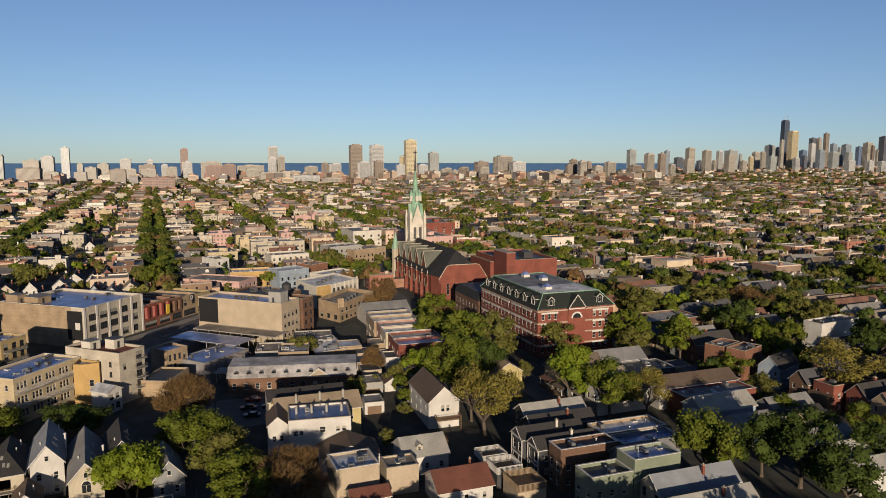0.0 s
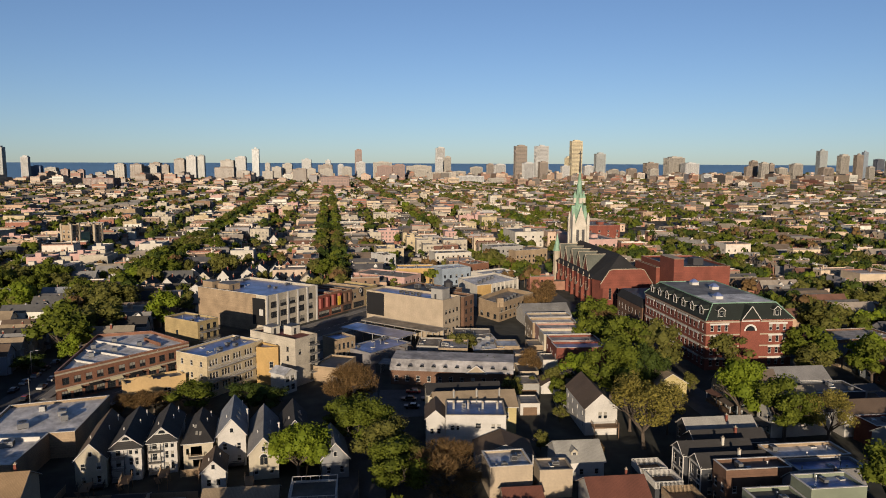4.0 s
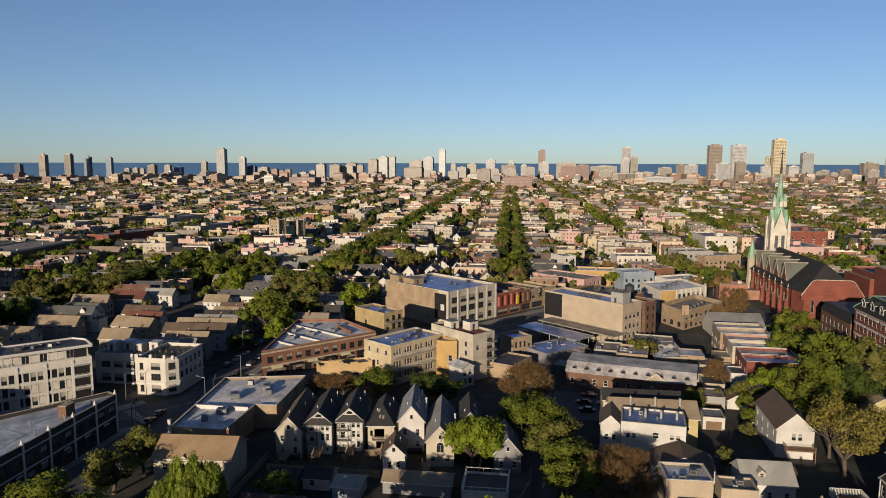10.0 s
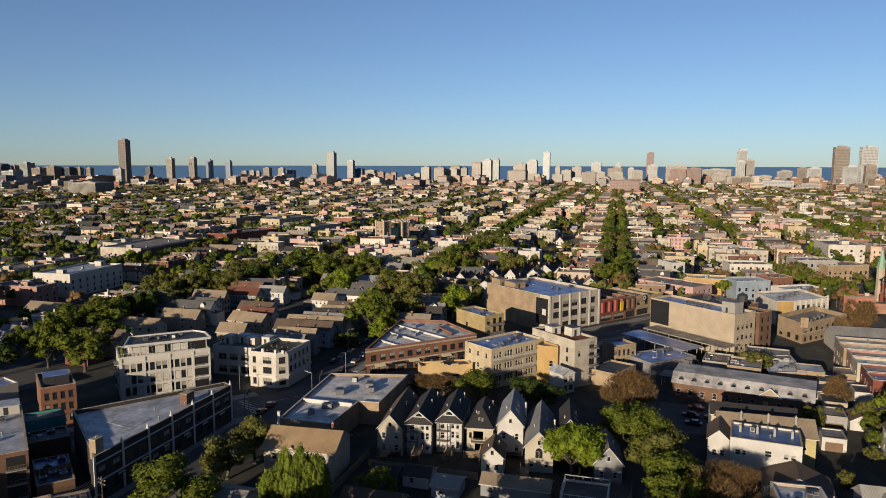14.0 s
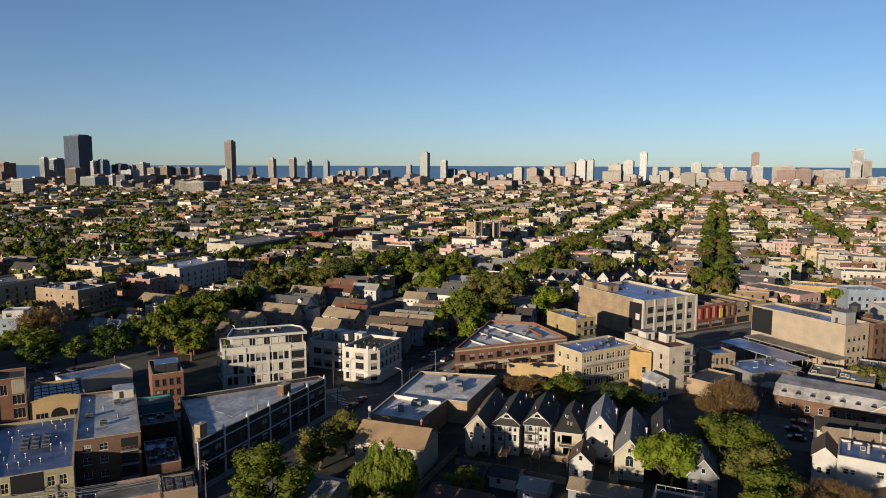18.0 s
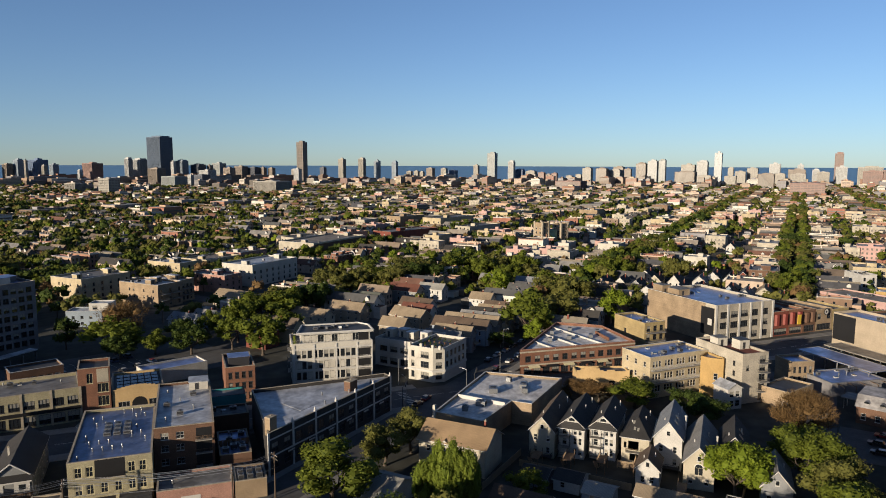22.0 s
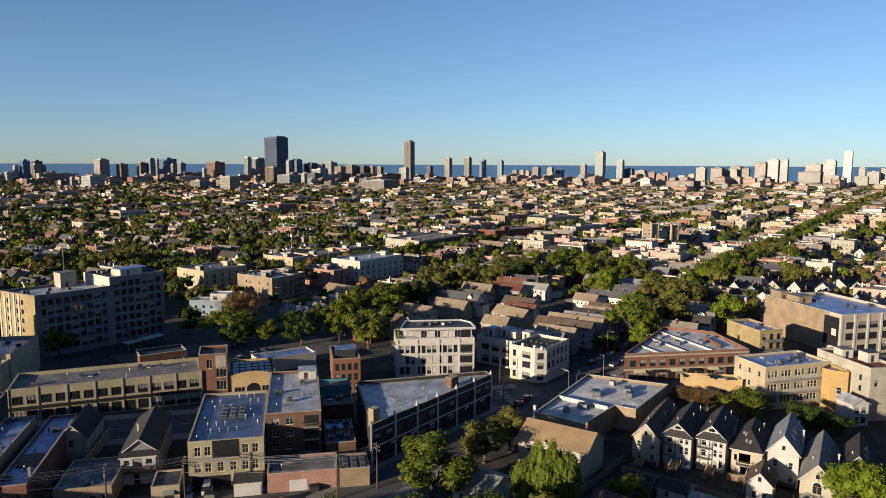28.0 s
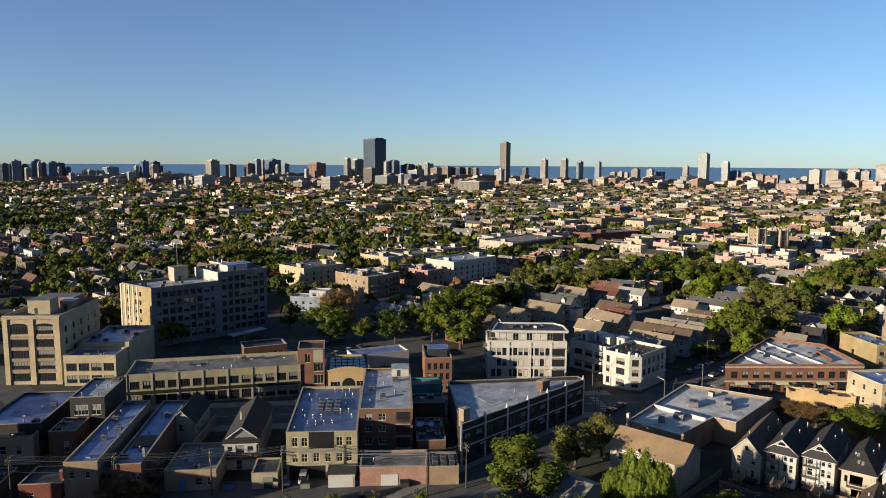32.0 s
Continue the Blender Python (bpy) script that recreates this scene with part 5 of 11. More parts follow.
def edge_len(poly, i):
    a, b = poly[i], poly[(i + 1) % len(poly)]
    return math.hypot(b[0] - a[0], b[1] - a[1])


def pier_row(root, p0, p1, z0, z1, n, mat="trim", w=0.5, proud=0.18, name="pier"):
    d = (Vector(p1) - Vector(p0))
    a = math.atan2(d.y, d.x)
    for i in range(n + 1):
        s = Shape()
        s.box(-w / 2, -proud, z0, w / 2, 0.02, z1)
        ob = part(name, s, mat, root)
        q = Vector(p0) + d * (i / n)
        ob.matrix_basis = pose(q.x, q.y, 0, 0, 0, math.degrees(a))


def band(root, p0, p1, z, h=0.3, proud=0.12, mat="stone", name="cornice"):
    d = (Vector(p1) - Vector(p0))
    s = Shape()
    s.box(0, -proud, 0, d.length, 0.02, h)
    ob = part(name, s, mat, root)
    ob.matrix_basis = pose(p0[0], p0[1], z, 0, 0, math.degrees(math.atan2(d.y, d.x)))


def balcony(root, p0, p1, u, z, w, d=1.5, mat="trim_dark"):
    a = math.degrees(math.atan2(p1[1] - p0[1], p1[0] - p0[0]))
    s = Shape()
    s.box(0, -d, -0.18, w, 0, 0)
    for ax, ay, bx, by in ((0, -d, w, -d), (0, -d, 0, 0), (w, -d, w, 0)):
        s.bar((ax, ay, 1.0), (bx, by, 1.0), 0.04, 4, 1)
        n = max(2, int(math.hypot(bx - ax, by - ay) / 0.25))
        for i in range(n + 1):
            f = i / n
            s.bar((ax + (bx - ax) * f, ay + (by - ay) * f, 0), (ax + (bx - ax) * f, ay + (by - ay) * f, 1.0), 0.02, 3, 1)
    ob = part("balcony", s, ["concrete", mat], root)
    c, sn = math.cos(radians(a)), math.sin(radians(a))
    ob.matrix_basis = pose(p0[0] + c * u, p0[1] + sn * u, z, 0, 0, a)


def penthouse(root, x, y, w, d, z, h, wall="stucco_white", roof="flat_grey", name="penthouse"):
    s = Shape()
    s.box(x, y, z, x + w, y + d, z + h)
    s.box(x - 0.15, y - 0.15, z + h, x + w + 0.15, y + d + 0.15, z + h + 0.18, 1)
    ob = part(name, s, [wall, roof], root)
    g = Shape()
    g.box(x + w * 0.3, y - 0.05, z + 0.1, x + w * 0.3 + 0.9, y + 0.02, z + min(2.1, h - 0.2))
    part("door", g, "trim_dark", ob)


RR = random.Random(21)

# avenue, west side: low wedge-shaped dark brick building with white piers
root, P = world_site("wedge_building", "long dark brick wedge-shaped building with white stone piers", "commercial building", [(110, 106.6), (159.6, 106.6), (161.2, 109.6), (131, 132)])
ln = edge_len(P, 0)
flat_block(root, P, 9.4, "brick_dark", "flat_white", {0: [(u + 1.1 + ln / 12 * k - 0.0, u + ln / 12 * k + ln / 12 - 0.9, z, z + 2.2) for k in range(12) for u in (0.0,) for z in (1.4, 5.4)], 1: [(0.6, 2.6, 5.4, 7.6)]}, 0.9, "stone", "sm", "trim_dark")
pier_row(root, P[0], P[1], 0, 10.4, 6, "trim", 0.55)
band(root, P[0], P[1], 4.5, 0.35, 0.14, "trim")
band(root, P[0], P[1], 8.5, 0.3, 0.14, "trim")
for k in range(1, 7):
    s = Shape()
    s.tube(ln * k / 6, 0.2, 10.3, 11.5, 0.42, 0.06, 8)
    part("finial", s, "trim", root)
chimney(root, 2.6, 1.6, 9.0, 13.2, 2.2, 1.6, "brick_tan")
chimney(root, 36.5, 4.2, 9.2, 12.0, 3.2, 2.0, "brick_brown")
for k in range(5):
    vent(root, 24 + k * 5, 3.0 + (k % 2) * 5, 9.4)
s = Shape()
s.slab((17, 5, 9.46), (24, 5, 9.46), (26, 12, 9.46), (19, 14, 9.46), 0.05)
part("roof_patch", s, "flat_white", root)
for k in range(6):
    s = Shape()
    s.box(0, -0.25, 0, 2.6, 0, 0.9)
    s.box(0.2, -0.27, 0.25, 2.4, -0.25, 0.65, 1)
    ob = part("shop_sign", s, ["black", "trim"], root)
    ob.matrix_basis = pose(6 + k * 7.5, -0.02, 3.6)

# brick flats with rear balconies
root = site("brick_flats", "four-storey red-brown brick flats with recessed rear balconies", "apartment building", 94.7, 125.4, -41, 12.6, 33)
P = rect(12.6, 33)
fw = [(1.4, 3.0), (4.6, 6.2)]
flat_block(root, P, 12.4, "brick_brown", "flat_white", {0: [(a, b, z, z + 1.5) for a, b in fw for z in (1.2, 4.3, 7.4, 10.2)], 3: grid(33, 4, 2, 1.0, 1.5, 7.3, 2.9, 4), 1: grid(33, 5, 3, 1.0, 1.5, 3.4, 3.0, 4)}, 0.6, "stone", "sm")
for z in (0.4, 3.5, 6.5, 9.5):
    # black sheet on the closed wall in place of a recess's shade
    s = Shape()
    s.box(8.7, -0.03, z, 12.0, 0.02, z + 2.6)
    part("balcony_recess", s, "black", root, "black sheet painted as the shade of a balcony")
    balcony(root, P[0], P[1], 8.5, z, 3.6, 1.0, "wood")
penthouse(root, 7.5, 27, 4.6, 5, 12.4, 2.0, "stucco_white", "flat_white")
for i in range(7):
    (cooler if i % 2 else vent)(root, 2.4 + (i % 3) * 3, 6 + i * 3.4, 12.4)

root = site("alley_garage", "low pink brick alley garage with a tar roof and white door", "garage", 86.8, 115.2, -41, 15, 9)
flat_block(root, rect(15, 9), 3.8, "brick_pink", "flat_grey", {}, 0.5, "stone")
s = Shape()
s.box(4.6, -0.08, 0, 8.4, 0.02, 2.6)
part("garage_door", s, "trim", root)
vent(root, 3, 4, 3.8)
root = site("alley_store", "small flat store crowded with rooftop air units", "shop building", 98.2, 105.0, -41, 6.5, 8)
flat_block(root, rect(6.5, 8), 3.8, "brick_tan", "flat_dark", {}, 0.4, "stone")
for i in range(6):
    cooler(root, 1.3 + (i % 3) * 1.9, 1.6 + (i // 3) * 2.6, 3.8, 1.2, 1.1, 1.3)

# yellow brick flats over parking
root = site("yellow_brick_flats", "pale yellow brick flats raised over open parking bays", "apartment building", 77.3, 129.5, -40, 15.8, 32.3)
P = rect(15.8, 32.3)
f = [(u, u + 1.45, z, z + 2.25) for u in (1.2, 3.3, 11.1, 13.2) for z in (3.7, 7.4)] + [(u, u + 1.45, 3.7, 5.95) for u in (5.9, 8.5)]
# the shade of the parking level is a black sheet on the wall
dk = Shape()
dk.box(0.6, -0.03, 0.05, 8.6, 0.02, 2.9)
part("parking_bay", dk, "black", root, "black sheet painted as the shade under the flats")
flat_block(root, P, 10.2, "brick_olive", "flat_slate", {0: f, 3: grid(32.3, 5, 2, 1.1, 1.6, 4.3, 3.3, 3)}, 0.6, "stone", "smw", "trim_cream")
# black sheet over the wall, painted shade for the open upper bay
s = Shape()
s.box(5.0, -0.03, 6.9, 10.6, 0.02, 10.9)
part("loggia", s, "black", root, "black sheet painted as the shade of an open upper bay")
s = Shape()
s.box(5.0, -0.1, 6.7, 10.6, 0.1, 6.9)
part("sill_beam", s, "stone", root)
s = Shape()
s.box(9.6, -5.2, 0, 15.4, 0, 3.0)
s.box(9.4, -5.4, 3.0, 15.6, 0, 3.2, 1)
part("garage", s, ["stucco_white", "flat_dark"], root)
s = Shape()
s.box(9.9, -5.3, 0.1, 15.1, -5.2, 2.4)
part("garage_door", s, "trim", root)
s = Shape()
for i in range(4):
    s.bar((9.5, -5.3 + i * 1.7, 3.2), (9.5, -5.3 + i * 1.7, 4.2), 0.04, 4)
s.bar((9.5, -5.3, 4.2), (15.5, -5.3, 4.2), 0.04, 4)
part("railing", s, "trim_dark", root)
for j in range(3):
    for i in range(3):
        cooler(root, 6.2 + i * 2.0, 15.5 + j * 2.6, 10.2, 1.5, 1.9, 0.85)
for i in range(26):
    vent(root, 1.6 + (i * 5.3) % 13, 3 + (i * 7.7) % 27, 10.2, 0.14, 0.7)

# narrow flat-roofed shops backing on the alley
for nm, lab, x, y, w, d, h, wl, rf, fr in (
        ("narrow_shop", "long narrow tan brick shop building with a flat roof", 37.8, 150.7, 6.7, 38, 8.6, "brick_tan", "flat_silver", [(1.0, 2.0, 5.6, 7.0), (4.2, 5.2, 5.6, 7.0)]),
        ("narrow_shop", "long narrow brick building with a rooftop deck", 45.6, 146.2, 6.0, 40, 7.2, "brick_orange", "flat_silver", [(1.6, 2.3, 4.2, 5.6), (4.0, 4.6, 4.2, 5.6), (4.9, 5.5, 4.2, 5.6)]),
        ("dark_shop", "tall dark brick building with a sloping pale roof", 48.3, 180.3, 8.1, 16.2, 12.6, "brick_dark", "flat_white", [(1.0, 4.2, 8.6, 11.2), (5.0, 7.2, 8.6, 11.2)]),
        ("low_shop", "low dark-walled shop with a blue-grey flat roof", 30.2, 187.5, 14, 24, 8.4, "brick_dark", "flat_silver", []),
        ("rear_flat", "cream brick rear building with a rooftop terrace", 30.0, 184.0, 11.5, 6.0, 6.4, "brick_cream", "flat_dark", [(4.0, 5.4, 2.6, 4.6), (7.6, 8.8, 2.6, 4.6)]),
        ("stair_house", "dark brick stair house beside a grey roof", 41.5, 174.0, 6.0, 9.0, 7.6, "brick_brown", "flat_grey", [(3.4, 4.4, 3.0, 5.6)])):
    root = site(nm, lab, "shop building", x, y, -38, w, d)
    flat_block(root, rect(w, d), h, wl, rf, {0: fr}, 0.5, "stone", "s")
    roof_clutter(root, w, d, h, 4, RR)
    if "deck" in lab:
        for i in range(9):
            s = Shape()
            s.box(0.8, 10 + i * 0.7, h + 0.3, w - 0.8, 10.6 + i * 0.7, h + 0.36)
            part("deck_board", s, "wood", root)
        chimney(root, w - 0.5, 4.0, h, h + 2.0, 0.5, 0.5, "stucco_grey")

# gabled houses by the alley
root = site("alley_house", "small cream gabled house with a dark steep roof", "house", 66.4, 166.4, -40, 6.6, 15)
gable_body(root, 6.6, 15, 5.6, 8.8, "siding_cream", "shingle_dark", {0: [(2.6, 3.6, 3.4, 5.2)], 1: grid(15, 3, 1, 0.9, 1.4, 2.6, 3, 2)})
root = site("porch_house", "long gabled house with a white enclosed rear porch", "house", 70.7, 145.0, -39, 7.6, 22)
gable_body(root, 7.6, 22, 6.6, 9.4, "siding_grey", "shingle_dark", {1: grid(22, 6, 2, 0.8, 1.3, 1.4, 2.8, 2), 0: [(1.2, 2.6, 4.2, 5.6), (4.6, 6.0, 4.2, 5.6)]})
s = Shape()
s.bar((-0.4, -0.45, 6.3), (3.8, -0.45, 9.45), 0.14, 4)
s.bar((8.0, -0.45, 6.3), (3.8, -0.45, 9.45), 0.14, 4)
s.box(-0.2, -2.5, 6.1, 7.8, -2.3, 6.35)
part("gable_trim", s, "trim", root)
s = Shape()
s.face([(-0.3, -2.5, 6.36), (7.9, -2.5, 6.36), (7.9, 0, 6.9), (-0.3, 0, 6.9)])
s.box(-0.2, -2.4, 6.2, 7.8, 0, 6.3)
part("porch_roof", s, "shingle_dark", root)
s = Shape()
s.box(0.2, -2.2, 0, 7.4, -0.02, 2.7)
s.box(0.2, -2.2, 4.0, 2.7, -2.05, 6.1)
s.box(4.6, -2.2, 4.0, 7.4, -2.05, 6.1)
part("porch_wall", s, "siding_white", root, "white boarded porch walls")
s = Shape()
s.box(0.0, -2.9, 2.7, 7.6, 0, 2.9)
for i in range(24):
    s.box(0.02 + i * 0.315, -2.9, 2.9, 0.26 + i * 0.315, -2.84, 3.95)
s.box(0.0, -2.95, 3.95, 7.6, -2.8, 4.05)
for u in (0.05, 7.4):
    s.box(u, -2.9, 0, u + 0.15, -2.75, 2.7)
part("deck", s, "wood", root, "weathered brown timber deck")
s = Shape()
s.box(2.9, -2.24, 0.2, 4.0, -2.18, 2.3)
s.box(0.9, -2.24, 4.6, 1.9, -2.18, 5.6)
s.box(5.4, -2.24, 4.6, 6.6, -2.18, 5.6)
part("opening", s, "glass", root)
chimney(root, 2.2, 8, 7.6, 10.0, 0.4, 0.4, "stucco_white")

# avenue, east side: long storefront row
root = site("storefront_row", "long two-storey pale stone storefront row with display windows", "commercial building", 69.5, 201.5, -31, 49, 16)
P = rect(49, 16)
f = []
for k in range(14):
    f += [(1.0 + k * 3.45, 3.6 + k * 3.45, 5.2, 7.4), (0.9 + k * 3.45, 3.7 + k * 3.45, 0.6, 3.2)]
flat_block(root, P, 8.6, "brick_olive", "flat_grey", {0: f}, 0.9, "stone", "m", "trim_dark")
pier_row(root, P[0], P[1], 0, 9.7, 7, "stone", 0.6)
band(root, P[0], P[1], 3.6, 0.9, 0.25, "black", "shop_fascia")
roof_clutter(root, 49, 16, 8.6, 9, RR)
root = site("storefront_wing", "pale stone storefront building with a dark sloping side wall", "commercial building", 62.9, 234.8, -41, 16, 10)
P = rect(16, 10)
flat_block(root, P, 8.9, "brick_cream", "flat_silver", {0: [(0.8 + k * 3.8, 4.0 + k * 3.8, z, z + 2.4) for k in range(4) for z in (1.0, 4.9)]}, 0.9, "stone", "m", "trim_dark")
roof_clutter(root, 16, 10, 8.9, 3, RR)
root = site("terrace_building", "brick building with a blue-grey roof terrace behind the storefronts", "commercial building", 70.0, 242.2, -41, 16, 24)
flat_block(root, rect(16, 24), 10.6, "brick_cream", "flat_silver", {}, 0.8, "stone")
roof_clutter(root, 16, 24, 10.6, 7, RR)
root = site("arched_store", "tall cream terracotta store building with arched top windows", "commercial building", 50.0, 248.6, -40.4, 17.5, 30)
P = rect(17.5, 30)
f = [(u, u + 5.4, z, z + 2.5) for u in (2.2, 9.9) for z in (1.2, 5.0, 8.6, 12.2, 16.4)]
flat_block(root, P, 21.0, "brick_cream", "flat_grey", {0: f, 1: grid(30, 5, 4, 1.4, 2.0, 4.5, 3.9, 3)}, 1.2, "stone", "m", "trim_dark")
for u in (2.2, 9.9):
    s = Shape()
    for i in range(10):
        a0, a1 = math.pi * i / 10, math.pi * (i + 1) / 10
        s.face([(u + 2.7 - 2.7 * math.cos(a0), -0.05, 18.9), (u + 2.7 - 2.7 * math.cos(a1), -0.05, 18.9), (u + 2.7 - 2.7 * math.cos(a1), -0.05, 18.9 + 0.9 * math.sin(a1)), (u + 2.7 - 2.7 * math.cos(a0), -0.05, 18.9 + 0.9 * math.sin(a0))])
    part("arch_light", s, "glass", root)
for u in (0.9, 8.75, 16.6):
    s = Shape()
    s.box(u - 0.75, -0.4, 0, u + 0.75, 0.02, 21.2)
    part("pier", s, "brick_cream", root)
for u in (2.2, 9.9):
    for z in (3.9, 7.6, 11.2, 15.0):
        band(root, (u, 0), (u + 5.4, 0), z, 0.8, 0.12, "brick_tan", "spandrel")
band(root, P[0], P[1], 21.2, 0.7, 0.5, "stone")
penthouse(root, 4, 8, 7, 6, 21, 4.5, "brick_cream", "flat_grey")
penthouse(root, 11.5, 14, 4, 5, 21, 3.0, "brick_tan", "flat_white")
penthouse(root, 1.5, 20, 12, 8, 21, 3.2, "brick_pink", "flat_grey")

# tower, arched wall, turquoise and brick pieces by the avenue
root = site("stair_tower", "orange-brown brick stair tower with a glazed corner", "commercial building", 111.3, 176.8, -36, 8.0, 10)
flat_block(root, rect(8, 10), 13.6, "brick_orange", "flat_dark", {0: [(4.8, 7.6, 3.4, 6.2), (4.8, 7.6, 7.2, 9.8), (2.2, 3.7, 10.0, 12.8)]}, 0.7, "stone", "m", "trim_cream")
s = Shape()
s.box(4.7, -0.04, 10.1, 7.65, 0.02, 13.9)
for i in range(6):
    s.box(4.75 + i * 0.48, -0.07, 10.1, 5.1 + i * 0.48, -0.04, 13.9)
part("cladding", s, "siding_cream", root, "pale ribbed cladding beside the brick")
root = site("arched_shop", "peach stucco front with an arched doorway", "commercial building", 118.3, 172.2, -36, 13.4, 18)
flat_block(root, rect(13.4, 18), 6.4, "stucco_peach", "flat_dark", {0: [(1.4, 4.4, 1.0, 3.6), (9.4, 12.4, 1.0, 3.6)]}, 0.6, "stone", "m")
s = Shape()
for i in range(12):
    a0, a1 = math.pi * i / 12, math.pi * (i + 1) / 12
    s.face([(6.9 - 2.0 * math.cos(a0), -0.04, 2.6), (6.9 - 2.0 * math.cos(a1), -0.04, 2.6), (6.9 - 2.0 * math.cos(a1), -0.04, 2.6 + 2.0 * math.sin(a1)), (6.9 - 2.0 * math.cos(a0), -0.04, 2.6 + 2.0 * math.sin(a0))])
s.box(4.9, -0.06, 0, 8.9, 0, 2.6)
part("arched_doorway", s, "black", root)
s = Shape()
for i in range(12):
    x0, x1 = 13.4 * i / 12, 13.4 * (i + 1) / 12
    s.box(x0, -0.1, 7.0, x1, 0.25, 7.1 + 1.1 * math.sin(math.pi * (i + 0.5) / 12))
part("curved_parapet", s, "stucco_peach", root)
for i in range(24):
    s = Shape()
    s.box(1.2 + (i % 6) * 1.9, 3 + (i // 6) * 3.4, 6.65, 2.8 + (i % 6) * 1.9, 5.6 + (i // 6) * 3.4, 6.85)
    part("roof_panel", s, "solar", root)
root = site("blue_roof_shed", "low shed with a blue-grey roof and bright edge", "shed", 140, 186, -20, 20, 9)
flat_block(root, rect(20, 9), 4.2, "stucco_white", "flat_silver", {}, 0.4, "trim")
root = site("turquoise_shop", "low shop with a bright turquoise front", "shop building", 128.9, 144.8, -40, 9.0, 7)
flat_block(root, rect(9.0, 7), 6.2, "turquoise", "flat_grey", {0: [(0.5, 3.2, 1.0, 3.0), (4.0, 7.6, 1.0, 3.0)]}, 0.5, "trim_dark", "m", "trim_dark")
root = site("shop_back", "brick shop back with a grey flat roof", "shop building", 116, 138.0, -40, 14, 8)
flat_block(root, rect(14, 8), 5.4, "brick_brown", "flat_grey", {0: [(2, 3.2, 2.4, 4.0)]}, 0.5)
roof_clutter(root, 14, 8, 5.4, 6, RR)
root = site("brick_walkup", "three-storey red brick walk-up with arched top windows", "apartment building", 141.0, 152.0, -40, 8.4, 16)
flat_block(root, rect(8.4, 16), 10.0, "brick_orange", "flat_dark", {0: grid(8.4, 4, 3, 1.1, 1.8, 0.9, 3.2, 0.8)}, 0.8, "stone", "sl", "trim_dark")
penthouse(root, 1.2, 4, 6.0, 5, 10.0, 2.6, "trim_dark", "flat_silver")

# large grey-brown hospital block, one storey higher in its eastern half
root, P = world_site("hospital_block", "six-storey grey-brown brick block with a yellow brick end", "institutional building", [(102.4, 262.0), (129.0, 260.9), (129.4, 281.6), (98.9, 282.4)])
OCC.append((128, 258, 0, 24, 24))
six = [2.2 + 3.35 * k for k in range(6)]
west = [(u, u + 1.3, z, z + 1.7) for u in (4.0, 9.6, 12.6) for z in six]
flat_block(root, P, 22.0, "brick_grey", "flat_white", {0: [(u0, u1, z, z + 2.0) for u0, u1, _, _ in grid(26.6, 9, 1, 2.0, 1.7, 2.2, 3.3, 1.3) for z in six], 3: west}, 0.9, "stone", "s", "trim_dark")
Q = [(26.6, -1.1), (48.1, -2.0), (48.6, 19.0), (27.0, 19.6)]
flat_block(root, Q, 25.3, "brick_grey", "flat_silver", {0: [(u0, u1, z, z + 2.0) for u0, u1, _, _ in grid(21.5, 7, 1, 2.0, 1.7, 2.2, 3.3, 1.4) for z in six + [22.3]]}, 0.9, "stone", "s", "trim_dark")
s = Shape()
s.box(26.45, -0.9, 22.05, 26.6, 19.4, 26.3)
part("raised_end", s, "stucco_white", root, "white rendered end of the raised half")
for u in (0.25, 1.75, 3.25, 4.75, 6.25):
    s = Shape()
    s.box(u * 5.2, -0.2, 1.0, u * 5.2 + 0.6, 0.0, 22.4)
    ob = part("pier", s, "brick_grey", root)
    ob.matrix_basis = pose(0, 0, 0, 0, 0, -2.4)
d = (Vector(P[0]) - Vector(P[3])).normalized()
o = Vector((d.y, -d.x)) * 0.14
s = Shape()
facade(s, Vector(P[3]) + o, Vector(P[0]) + o, 0, 22.8, west, 0.14)
part("west_facing", s, "brick_yellow", root, "yellow face-brick skin")
pier_row(root, P[3], (P[3][0] * 0.45, P[3][1] * 0.45), 0, 22.6, 4, "limestone", 0.9, 0.35)
penthouse(root, 33, 3, 9, 7, 25.3, 2.6, "stucco_white", "flat_silver")
penthouse(root, 43, 8, 4, 6, 25.3, 2.0, "brick_grey", "flat_silver")
penthouse(root, 15.2, 14, 6, 5.5, 22, 5.6, "brick_pale", "flat_grey", "stair_head")
s = Shape()
s.bar((18, 17, 27.8), (18, 17, 38.5), 0.14, 5)
part("mast", s, "metal", root)
for i in range(6):
    cooler(root, 31 + (i % 3) * 4, 12 + (i // 3) * 3.5, 25.3, 2.2, 1.6, 1.6)
roof_clutter(root, 25, 18, 22.0, 4, RR)
root = site("bus_shelter", "low shelter with a flat pale canopy beside the car park", "shelter", 126, 244, 8, 16, 4)
s = Shape()
s.box(0, 0, 3.4, 16, 4, 3.7)
part("canopy", s, "flat_white", root)
for x in (0.4, 5.4, 10.4, 15.4):
    s = Shape()
    s.box(x - 0.12, 0.3, 0, x + 0.12, 0.55, 3.4)
    part("post", s, "metal", root)
root = site("lot_shop", "low brown shop with a row of small windows", "shop building", 116, 218, -20, 15, 9)
flat_block(root, rect(15, 9), 5.2, "brick_brown", "flat_dark", {0: grid(15, 6, 1, 1.5, 1.4, 2.2, 3, 1.0)}, 0.6, "trim")

